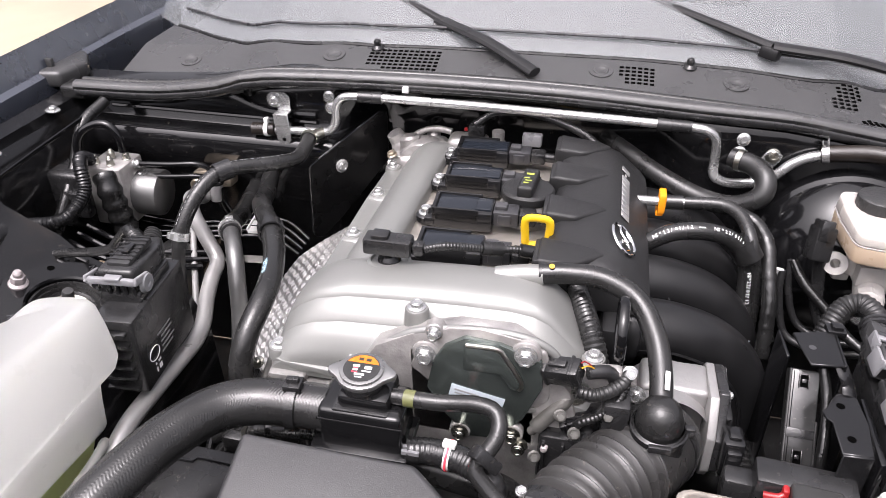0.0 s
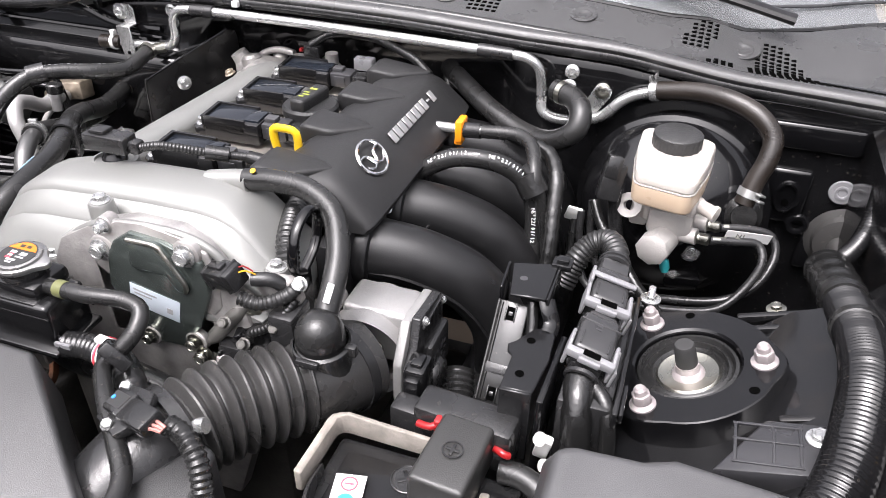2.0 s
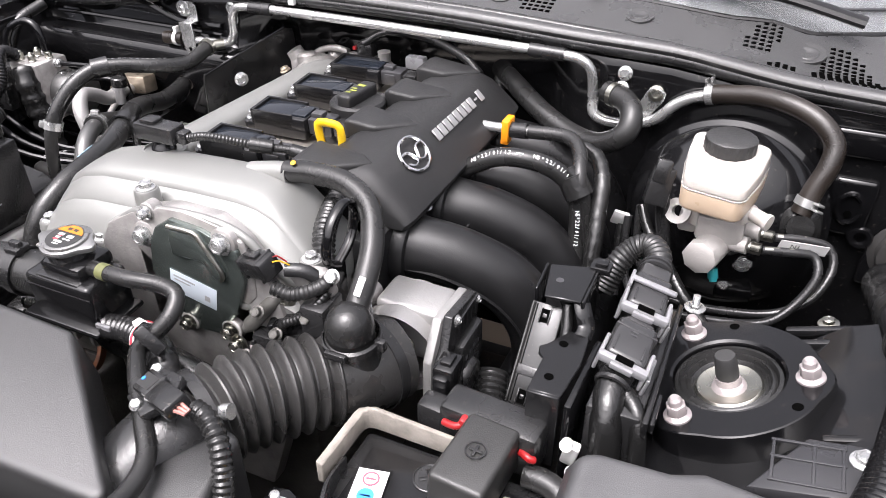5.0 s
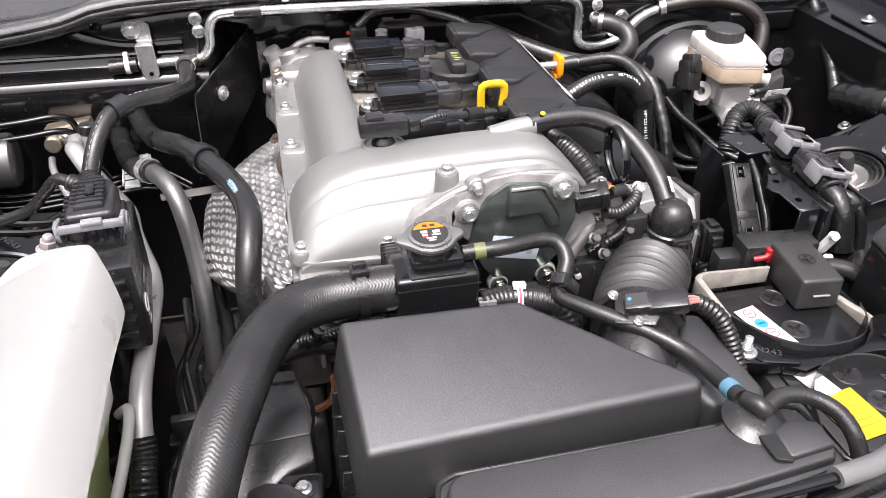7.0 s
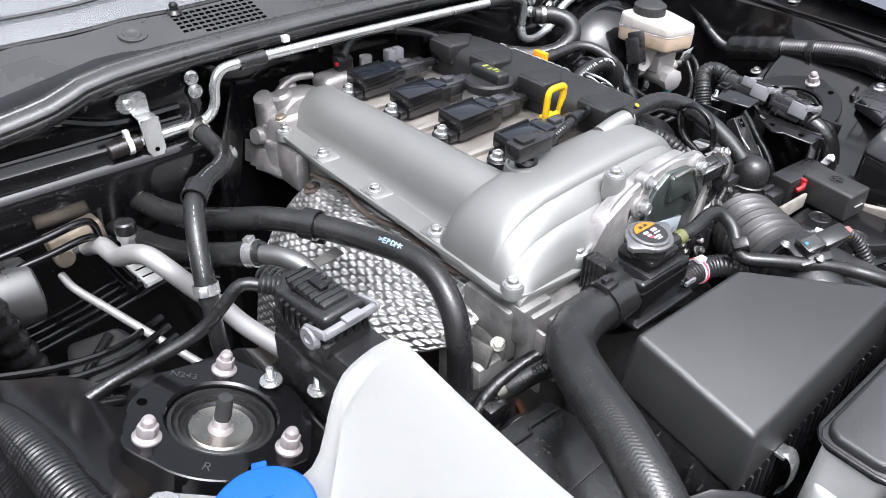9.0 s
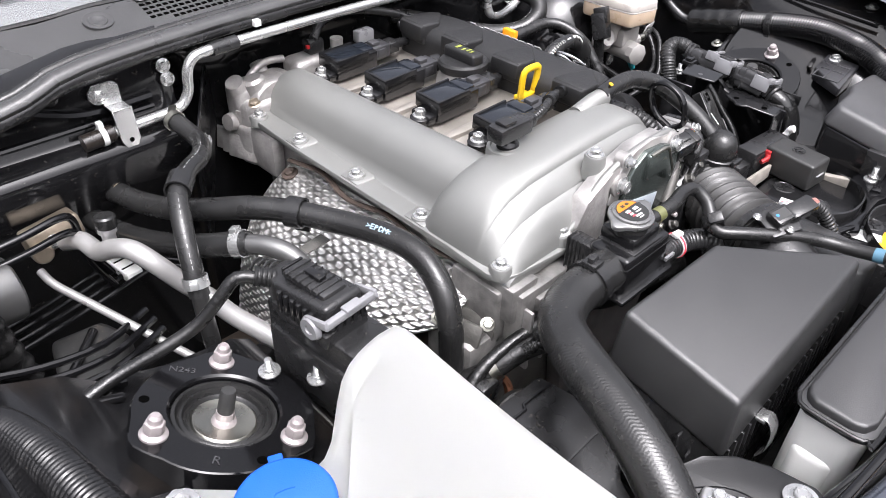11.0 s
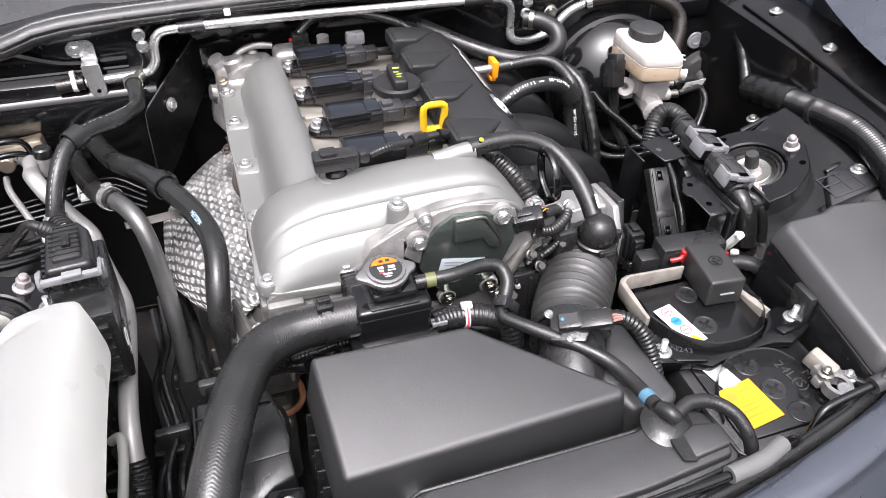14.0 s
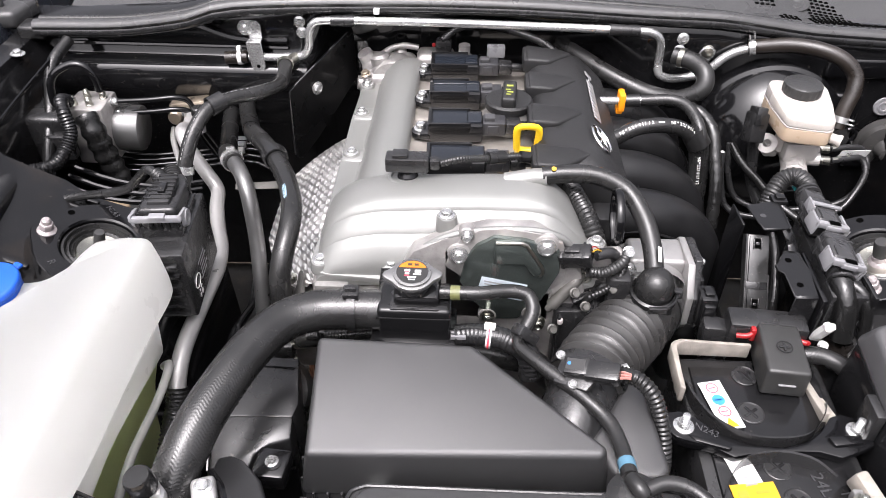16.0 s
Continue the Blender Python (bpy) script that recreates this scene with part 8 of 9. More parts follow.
part("lower_plate", add(prism([(0.291, -0.051), (0.317, -0.050), (0.322, -0.010), (0.320, 0.024), (0.312, 0.030), (0.302, 0.028), (0.289, 0.006), (0.284, 0.001), (0.286, -0.008), (0.291, -0.012)], 0.714, 0.717, 0.0008, 1), prism([(0.291, -0.0535), (0.317, -0.0525), (0.317, -0.050), (0.291, -0.051)], 0.64, 0.717, 0.0008, 1)), M_GLOSSPL, cb)
part("link", sweep([(0.306, 0.046, 0.735), (0.310, 0.040, 0.728), (0.314, 0.036, 0.720), (0.314, 0.026, 0.7155)], 0.0075, 10, 0.003, flat=0.35), M_GLOSSPL, cb)
for hx, hy in ((0.302, 0.010), (0.3025, -0.032)):
    part("plate_hole", lathe([(0, 0.0003), (0.0038, 0.0003), (0.0038, 0)], 14, pose(hx, hy, 0.7172)), M_HOLE, cb)
part("wall", moved(box(-0.045, 0.040, -0.003, 0.003, -0.10, 0.0, 0.002), pose(0.326, -0.010, 0.714, 0, 0, 88)), M_PAINT, cb)
part("carrier", prism([(0.336, -0.045), (0.378, -0.045), (0.384, 0.10), (0.340, 0.10)], 0.62, 0.712, 0.003), M_PLASTIC, cb)
part("carrier_rail", add(box(0.3795, 0.384, -0.05, 0.105, 0.700, 0.716, 0.0015), box(0.384, 0.388, -0.045, -0.01, 0.702, 0.712, 0.0015)), M_GLOSSPL, cb)

for k, (x, y, z) in enumerate(((0.354, 0.078, 0.731), (0.3535, 0.016, 0.726))):
    cn = thing("wiring_connector", (x, y, z), label="smoky grey wiring connector with pale grey lock lever", category="connector", group="connectors")
    m = pose(x, y, z, 4, 14, 2 - 4 * k)
    back = 0.044 if k == 0 else 0.026
    part("housing", moved(add(box(-0.0165, 0.0165, -0.026, 0.019, -0.014, 0.015, 0.005, 3), box(-0.0135, 0.0135, 0.015, back, -0.011, 0.012, 0.005, 2), box(-0.0175, 0.0175, 0.006, 0.0085, -0.0145, 0.0155, 0.001), box(-0.0175, -0.015, -0.02, 0.02, -0.004, 0.004, 0.001)), m), M_SMOKE, cn)
    for rx in (-0.0125, 0.0105):
        part("moulded_rib", moved(box(rx, rx + 0.0015, -0.022, -0.007, 0.0145, 0.0165, 0.0005), m), M_SMOKE, cn)
    part("moulded_mark", bars([(-0.002, 0.004, 0.007, 0.0018), (-0.001, 0.0, 0.005, 0.0016), (0.002, 0.008, 0.004, 0.0016)], m @ pose(0, 0, 0.0152)), M_MIDGREY, cn)
    lever = part("lever", moved(add(box(-0.0205, 0.0205, -0.035, -0.028, 0.008, 0.0165, 0.002), box(-0.0205, -0.0172, -0.034, -0.008, -0.004, 0.0150, 0.0015), box(0.0172, 0.0205, -0.034, -0.008, -0.004, 0.0150, 0.0015), box(-0.009, 0.009, -0.0375, -0.034, 0.009, 0.0145, 0.001)), m), M_GREY, cn, "pale grey lock lever")
    part("lever_arm", moved(plate([(-0.034, -0.008), (-0.030, -0.012), (-0.018, -0.012), (-0.004, -0.004), (0.000, 0.003), (-0.012, 0.004), (-0.024, 0.006), (-0.034, 0.012)], 0.003, basis((0.0208, 0, 0), (0, 1, 0), (0, 0, 1)), 0.0008), m), M_GREY, lever)
    if k == 0:
        part("lever_bridge", moved(add(box(-0.0205, 0.0205, -0.002, 0.004, 0.0155, 0.0190, 0.0015), box(-0.0205, -0.0175, -0.010, 0.010, 0.006, 0.0190, 0.001)), m), M_GREY, lever)
    part("lever_slot", moved(box(-0.007, 0.007, -0.0345, -0.0285, 0.0172, 0.0180, 0), m), M_HOLE, lever)
    if k == 0:
        part("boot_ring", add(*[moved(lathe([(0.0125, 0), (0.0155, 0.001), (0.0155, 0.004), (0.0125, 0.005)], 20), m @ aim((0, 0.034 + 0.006 * i, 0.001), (0, 1, 0))) for i in range(2)]), M_PLASTIC, cn)
        part("loom", corrugated([(0.355, 0.118, 0.735), (0.353, 0.130, 0.742), (0.344, 0.143, 0.744), (0.330, 0.144, 0.738), (0.318, 0.134, 0.725), (0.308, 0.12, 0.70)], 0.0115, 0.0042, 0.10, 16), M_RUBBER, cn)
    else:
        part("boot", moved(add(box(-0.013, 0.013, -0.034, -0.026, -0.012, 0.004, 0.003), lathe([(0.013, 0), (0.0145, 0.001), (0.0145, 0.004), (0.0125, 0.005)], 18, aim((0, -0.036, -0.004), (0, -1, -0.3)))), m), M_PLASTIC, cn)
        part("lead", sweep([(0.350, -0.020, 0.717), (0.351, -0.034, 0.712), (0.354, -0.048, 0.695), (0.358, -0.058, 0.66)], 0.0125, 14), M_TAPE, cn, "taped lead")
        part("branch_lead", sweep([(0.361, -0.022, 0.714), (0.374, -0.036, 0.708), (0.380, -0.050, 0.685), (0.382, -0.060, 0.65)], 0.0068, 12), M_TAPE, cn, "taped lead")
lk = thing("cable_latch", (0.335, -0.055, 0.66), label="small white latch on the bracket", category="latch")
part("latch", add(moved(box(-0.006, 0.006, -0.004, 0.004, -0.018, 0.018, 0.002), pose(0.332, -0.060, 0.672, 20, 10, 0)), lathe([(0.005, 0), (0.005, 0.006), (0, 0.006)], 16, aim((0.330, -0.066, 0.688), (0, -1, 0.5))), lathe([(0.005, 0), (0.005, 0.006), (0, 0.006)], 16, aim((0.335, -0.064, 0.656), (0.2, -1, 0.5)))), M_WHITEPL, lk)
lh = thing("lower_hose", (0.25, 0.0, 0.6), label="black corrugated hose below the throttle", category="hose")
part("hose", corrugated([(0.225, 0.05, 0.62), (0.235, 0.01, 0.60), (0.235, -0.03, 0.585), (0.22, -0.06, 0.57), (0.20, -0.09, 0.56)], 0.016, 0.006, 0.12, 18), M_RUBBER, lh)
sb = thing("wing_bracket", (0.47, -0.03, 0.70), label="black ribbed plastic bracket on the inner wing", category="bracket")
part("plate", prism([(0.455, -0.075), (0.53, -0.07), (0.535, -0.02), (0.49, -0.02)], 0.70, lambda x, y: 0.712 + (x - 0.45) * 0.2, 0.002), M_PLUG, sb)
SBM = pose(0.495, -0.047, 0.7200, 0, -11, 0)
for y in (-0.018, 0.004, 0.020):
    part("rib", moved(box(-0.028, 0.020, y - 0.0012, y + 0.0012, 0, 0.0022, 0.0006), SBM), M_PLUG, sb)
for x in (-0.026, 0.0, 0.018):
    part("cross_rib", moved(box(x - 0.0012, x + 0.0012, -0.018, 0.020, 0, 0.0021, 0.0006), SBM), M_PLUG, sb)
bolt(sb, (0.525, -0.035, 0.7275), (-0.2, 0, 1), r=0.006, flange=0.010)

# ---- washer side ----
wt = thing("washer_tank", (-0.5, -0.2, 0.45), label="milky white washer fluid tank with a rounded top", category="washer tank")


TANK_UP = ((0.785, -0.022, 0.0), (0.7865, -0.010, 0.0), (0.784, -0.002, 0.0), (0.777, 0.002, 0.0), (0.755, 0.004, 0.003), (0.725, 0.005, 0.006), (0.712, 0.005, 0.006), (0.702, 0.003, 0.003), (0.695, -0.010, -0.006), (0.66, -0.012, -0.010), (0.625, -0.014, -0.012))
TANK_LOW = ((0.6245, -0.014, -0.013), (0.60, -0.016, -0.018), (0.56, -0.02, -0.022), (0.45, -0.022, -0.022))


def tank(levels):
    """The blow-moulded tank between levels of (height, growth of the outline, lean of the inner side)."""
    top = [(-0.612, -0.118), (-0.58, -0.113), (-0.545, -0.112), (-0.512, -0.110), (-0.490, -0.092), (-0.470, -0.076), (-0.440, -0.066), (-0.416, -0.064), (-0.406, -0.073), (-0.408, -0.12), (-0.410, -0.17), (-0.411, -0.23), (-0.411, -0.30), (-0.42, -0.37), (-0.46, -0.40), (-0.56, -0.40), (-0.618, -0.36), (-0.624, -0.25), (-0.622, -0.15)]
    top = [(p[0], p[1]) for p in spline([(x, y, 0) for x, y in top + top[:1]], 0.010)[:-1]]
    cx, cy = -0.51, -0.22
    rings = []
    for z, grow, lean in levels:
        ring = []
        for x, y in top:
            d = math.hypot(x - cx, y - cy)
            k = 1 + grow / d
            right = max(0.0, (x + 0.47) / 0.07)
            px = cx + (x - cx) * k + lean * right
            w = max(0.0, min(1.0, (-0.456 - px) / 0.042))
            fall = (0.024 * w * w * (3 - 2 * w) + 0.07 * max(0.0, -0.51 - px)) * max(0.0, min(1.0, (z - 0.62) / 0.12))
            ring.append((px, cy + (y - cy) * k, z - fall))
        rings.append(ring)
    return bevel(loft(rings), 0.004, 2, 40)


part("tank", tank(TANK_UP), M_TANK, wt, smooth=70)
part("lower_tank", tank(TANK_LOW), M_TANKG, wt, "greenish fluid-filled lower tank")
part("ear", moved(plate([(0.040, 0.016), (-0.010, 0.013), (-0.015, 0.0), (-0.010, -0.013), (0.040, -0.016)], 0.007, None, 0.002, 2), pose(-0.602, -0.076, 0.7475, 0, 0, -48)), M_TANK, wt)
bolt(wt, (-0.602, -0.076, 0.7547), (0, 0, 1), M_STEEL, r=0.0065, h=0.005, flange=0.0125)
capoutline = []
for k in range(60):
    a = 2 * math.pi * k / 60
    lip = max(0.0, 1 - abs((a - 4.71 + math.pi) % (2 * math.pi) - math.pi) / 0.28)
    capoutline.append(((0.0335 + 0.007 * lip) * math.cos(a), (0.0335 + 0.007 * lip) * math.sin(a)))
wc = part("filler_cap", moved(add(prism(capoutline, 0.004, 0.0135, 0.003, 3), lathe([(0.0315, -0.008), (0.0315, 0.006)], 36), box(-0.005, 0.005, 0.031, 0.041, 0.004, 0.0075, 0.001)), pose(-0.557, -0.129, 0.7575, 2, -5, 0) @ pose(0, 0, 0, 0, 0, -25)), M_BLUE, wt, "bright blue push-on cap with a pull lip")
part("moulded_symbol", moved(add(sweep([(-0.012, -0.004, 0), (-0.006, 0.007, 0), (0.006, 0.007, 0), (0.012, -0.004, 0)], 0.0008, 6), box(-0.0007, 0.0007, -0.008, 0.006, -0.0004, 0.0006, 0)), pose(-0.557, -0.129, 0.7575, 2, -5, 0) @ pose(0, 0, 0.0136, 0, 0, 40)), M_BLUE, wc)
wp = thing("washer_tube", (-0.38, -0.24, 0.55), label="pale washer fluid tube running down beside the tank", category="tube")
part("tube", sweep([(-0.420, -0.100, 0.618), (-0.410, -0.106, 0.630), (-0.406, -0.118, 0.633), (-0.406, -0.140, 0.629), (-0.407, -0.170, 0.627), (-0.408, -0.200, 0.628), (-0.410, -0.225, 0.626), (-0.413, -0.250, 0.615), (-0.418, -0.28, 0.59), (-0.42, -0.31, 0.54)], 0.0050, 12), mat("grey_white_tube", (0.26, 0.26, 0.245), 0.4), wp)
part("black_sleeve", sweep([(-0.45, -0.06, 0.60), (-0.43, -0.08, 0.605), (-0.415, -0.10, 0.60), (-0.405, -0.13, 0.585), (-0.40, -0.17, 0.56)], 0.009, 12), M_RUBBER, wp)

ec = thing("control_module", (-0.41, 0.0, 0.58), label="black flat control module with printed face and top connector", category="control unit")
EM = pose(-0.412, 0.008, 0.0, 0, 0, 5)
part("case", moved(add(box(-0.026, 0.020, -0.058, 0.062, 0.650, 0.745, 0.003, 2), box(-0.030, -0.022, -0.052, 0.058, 0.656, 0.72, 0.003)), EM), M_PLASTIC, ec)
part("case_ribs", moved(add(*[box(-0.024, 0.012, -0.064, -0.056, 0.656 + k * 0.0145, 0.660 + k * 0.0145, 0.001) for k in range(6)]), EM), M_PLASTIC, ec)
conn = part("connector", moved(add(prism([(-0.030, -0.022), (0.012, -0.022), (0.012, 0.040), (0.002, 0.066), (-0.020, 0.066), (-0.030, 0.045)], 0.744, lambda x, y: 0.783 - max(0.0, y - 0.02) * 0.25, 0.005, 3), box(-0.022, 0.004, -0.012, 0.040, 0.778, 0.786, 0.003, 2), box(-0.033, 0.015, -0.024, 0.045, 0.742, 0.756, 0.002)), EM), M_PLASTIC, ec, "black top connector")
part("connector_teeth", moved(add(*[box(-0.0345, -0.030, -0.018 + k * 0.008, -0.014 + k * 0.008, 0.752, 0.774, 0.0008) for k in range(7)], *[box(-0.02 + k * 0.009, -0.015 + k * 0.009, -0.0245, -0.021, 0.754, 0.772, 0.0008) for k in range(4)]), EM), M_GLOSSPL, conn)
part("lock_lever", moved(add(box(-0.037, 0.019, -0.031, -0.025, 0.770, 0.7775, 0.0015), box(-0.016, 0.002, -0.033, -0.024, 0.7765, 0.7800, 0.001), moved(box(-0.002, 0.002, -0.022, 0.004, -0.004, 0.004, 0.0015), pose(-0.0365, -0.010, 0.771, -14)), moved(box(-0.002, 0.002, -0.022, 0.004, -0.004, 0.004, 0.0015), pose(0.0180, -0.010, 0.771, -14))), EM), M_GREY, conn, "pale grey lock lever")
for k in range(6):
    part("top_rib", moved(box(-0.024, 0.004, -0.006 + k * 0.0075, -0.0048 + k * 0.0075, 0.785, 0.7875, 0.0004), EM), M_PLASTIC, conn)
for k in range(4):
    part("socket", moved(box(-0.028 + k * 0.010, -0.021 + k * 0.010, -0.0235, -0.0215, 0.747, 0.7535, 0.0005), EM), M_HOLE, conn)
part("boot_rings", moved(add(*[lathe([(0.0095 - 0.0004 * i, -0.0015), (0.0115 - 0.0004 * i, -0.0008), (0.0115 - 0.0004 * i, 0.0008), (0.0095 - 0.0004 * i, 0.0015)], 18, aim((-0.012 - 0.002 * i, 0.064 + 0.0055 * i, 0.764), (-0.2, 1, 0))) for i in range(4)]), EM), M_RUBBER, conn)
part("top_frame", moved(add(box(-0.020, 0.002, 0.040, 0.043, 0.778, 0.786, 0.001), box(-0.012, -0.004, 0.004, 0.022, 0.786, 0.790, 0.001)), EM), M_GLOSSPL, conn)
for side, at in ((-1, -0.036), (1, 0.017)):
    part("lever_pivot", moved(lathe([(0.0, 0.003), (0.004, 0.003), (0.0045, 0.0045), (0.0095, 0.0045), (0.0115, 0.0)], 24, aim((at, -0.012, 0.764), (side, 0, 0))), EM), M_GREY, conn)
fm = EM @ basis((0.0205, -0.005, 0.685), (0, 1, 0), (0, 0, 1))
part("face_logo", moved(sweep([(0.0105 * math.cos(a) - 0.028, 0.008 * math.sin(a), 0.0003) for a in np.linspace(0, 2 * math.pi, 25)], 0.0006, 6, 0.003), fm), M_PRINT, ec, "small printed oval mark")
part("face_print", bars([(0.0 + 0.004 * (k % 2), 0.014 - k * 0.006, 0.03 - 0.004 * (k % 3), 0.0022) for k in range(5)], fm), M_DIM, ec)
part("code_square", bars([(-0.030 + 0.0032 * i, -0.026 + 0.0032 * j, 0.0028, 0.0028) for i in range(5) for j in range(5) if (i * 3 + j * 5 + i * j) % 3], fm), M_PRINT, ec, "small square of printed dots")
part("cable", add(sweep([(-0.444, 0.066, 0.768), (-0.462, 0.078, 0.772), (-0.48, 0.082, 0.755), (-0.50, 0.088, 0.735), (-0.53, 0.095, 0.722), (-0.575, 0.105, 0.708), (-0.62, 0.10, 0.70), (-0.68, 0.08, 0.70)], 0.0058, 12), corrugated([(-0.436, 0.060, 0.768), (-0.45, 0.07, 0.772)], 0.0085, 0.004, 0.12, 14)), M_TAPE, ec, "taped cable")

# refrigerant block and pipes
rp = thing("refrigerant_pipes", (-0.47, 0.3, 0.6), label="pale aluminium refrigerant pipes with block fitting", category="pipe")
part("block", add(moved(box(-0.030, 0.030, -0.015, 0.015, -0.014, 0.014, 0.004, 2), pose(-0.520, 0.382, 0.683, -8, -6, 4)), lathe([(0.011, 0), (0.011, 0.012), (0.009, 0.014), (0, 0.014)], 18, aim((-0.540, 0.368, 0.676), (0, -1, 0.1)))), M_BRASS, rp, "tarnished block fitting")
bolt(rp, (-0.524, 0.366, 0.682), (0.05, -1, 0.15), M_STEEL, r=0.0055)
main = [(-0.515, 0.36, 0.680), (-0.505, 0.335, 0.690), (-0.500, 0.305, 0.690), (-0.494, 0.275, 0.708), (-0.485, 0.248, 0.717), (-0.472, 0.229, 0.703), (-0.453, 0.219, 0.674), (-0.435, 0.205, 0.652), (-0.428, 0.172, 0.645), (-0.417, 0.135, 0.640), (-0.405, 0.100, 0.632), (-0.401, 0.070, 0.626), (-0.400, 0.03, 0.628), (-0.400, -0.03, 0.631), (-0.400, -0.075, 0.631), (-0.400, -0.105, 0.622), (-0.400, -0.125, 0.605)]
part("thick_pipe", sweep(main, 0.0102, 18, 0.005), M_PALE, rp)
part("service_port", lathe([(0.0075, 0), (0.0075, 0.02), (0.010, 0.021), (0.010, 0.034), (0.008, 0.036), (0, 0.036)], 18, aim((-0.484, 0.312, 0.682), (0.05, 0.1, 1))), M_PIPE, rp)
part("port_cap", lathe([(0.0105, 0), (0.0115, 0.002), (0.0115, 0.012), (0.0095, 0.014), (0, 0.014)], 20, aim((-0.482, 0.315, 0.708), (0.05, 0.1, 1))), M_RUBBER, rp)
part("thin_pipe", sweep([(-0.548, 0.362, 0.655), (-0.544, 0.34, 0.648), (-0.525, 0.30, 0.635), (-0.49, 0.23, 0.61), (-0.46, 0.17, 0.59), (-0.44, 0.13, 0.58)], 0.0046, 14), M_PALE, rp)
part("corrugated_end", corrugated([(-0.400, -0.122, 0.608), (-0.400, -0.135, 0.594), (-0.402, -0.155, 0.578), (-0.41, -0.20, 0.53)], 0.0120, 0.005, 0.14, 16), M_RUBBER, rp)

h1 = thing("washer_side_hose", (-0.40, 0.28, 0.72), label="black heater hose with printed skin from the bulkhead pipe", category="hose")
hp1 = [(-0.3575, 0.386, 0.7655), (-0.354, 0.355, 0.760), (-0.356, 0.325, 0.757), (-0.375, 0.290, 0.764), (-0.405, 0.262, 0.770), (-0.430, 0.236, 0.769), (-0.446, 0.205, 0.753), (-0.457, 0.178, 0.723), (-0.461, 0.165, 0.695)]
part("hose", sweep(hp1, 0.0102, 18, 0.005), M_RUBBER, h1)
hose_print(hp1, 0.0102, 0.30, "-- - --- - -- --- -", 0.0035, M_DIM, h1, (-0.3, -0.5, 1))
hose_print(hp1, 0.0102, 0.68, "--- - -- - ---", 0.0035, M_DIM, h1, (-0.3, -0.8, 0.5))
bd, bmx = band(hp1, 0.60, 0.0115, 0.022, 0.002, 18)
part("sleeve", bd, M_PLASTIC, h1)
bd, bmx = band(hp1, 0.955, 0.0114, 0.011, 0.0012, 18)
part("spring_clamp", add(bd, moved(box(-0.004, 0.004, 0.011, 0.017, -0.004, 0.004, 0.0005), bmx)), M_STEEL, h1)
bd, bmx = band(hp1, 0.03, 0.0114, 0.007, 0.0012, 18)
part("end_clamp", bd, M_STEELB, h1)
part("drop_pipe", sweep([(-0.461, 0.165, 0.70), (-0.463, 0.158, 0.67), (-0.463, 0.15, 0.62)], 0.0085, 14), M_RUBBER, h1)

h2 = thing("heater_return_hose", (-0.35, 0.15, 0.66), label="black heater hose with pale printed code over the heat shield", category="hose")
hp2 = [(-0.436, 0.405, 0.690), (-0.425, 0.37, 0.688), (-0.408, 0.32, 0.695), (-0.388, 0.265, 0.713), (-0.362, 0.22, 0.726), (-0.336, 0.180, 0.729), (-0.308, 0.125, 0.729), (-0.291, 0.075, 0.730), (-0.286, 0.035, 0.725), (-0.290, 0.002, 0.706), (-0.294, -0.015, 0.675), (-0.294, -0.018, 0.635), (-0.293, -0.02, 0.57)]
part("hose", sweep(hp2, 0.0130, 20, 0.005), M_RUBBER, h2)
hose_print(hp2, 0.0130, 0.58, ">EPDM<", 0.0085, mat("pale_blue_print", (0.35, 0.5, 0.6), 0.5), h2, (-0.5, -0.45, 1))
bd, bmx = band(hp2, 0.44, 0.0146, 0.017, 0.0022, 20)
part("holder", add(bd, moved(box(-0.016, -0.010, -0.03, 0.010, -0.009, 0.009, 0.002), bmx)), M_PLASTIC, h2, "black hose holder")
part("fitting", lathe([(0.018, 0), (0.018, 0.012), (0.0125, 0.014), (0.0125, 0.03)], 22, aim((-0.437, 0.425, 0.691), (0.2, -1, 0))), M_BRASS, h2)

h3 = thing("heater_pipe", (-0.38, 0.15, 0.6), label="black hose joined to a bare metal heater pipe by a clamp", category="pipe")
hp3 = [(-0.468, 0.42, 0.660), (-0.455, 0.36, 0.662), (-0.436, 0.29, 0.676), (-0.416, 0.225, 0.700), (-0.402, 0.195, 0.712), (-0.392, 0.180, 0.716)]
part("hose", sweep(hp3, 0.0132, 20, 0.005), M_RUBBER, h3)
hp4 = [(-0.396, 0.186, 0.7145), (-0.380, 0.160, 0.717), (-0.368, 0.138, 0.710), (-0.360, 0.12, 0.688), (-0.354, 0.10, 0.64), (-0.350, 0.07, 0.58), (-0.35, 0.05, 0.52)]
part("metal_pipe", sweep(hp4, 0.0105, 18, 0.005), M_DULLP, h3, "bare metal pipe")
bd, bmx = band(hp3, 0.96, 0.0136, 0.011, 0.0014, 20)
part("spring_clamp", add(bd, moved(box(-0.005, 0.005, 0.013, 0.019, -0.0045, 0.0045, 0.0006), bmx)), M_STEEL, h3)
part("bracket", moved(plate([(-0.008, 0), (0.06, -0.006), (0.06, 0.008), (-0.008, 0.012)], 0.002), pose(-0.375, 0.14, 0.70, 10, 0, 12)), M_CASTD, h3)

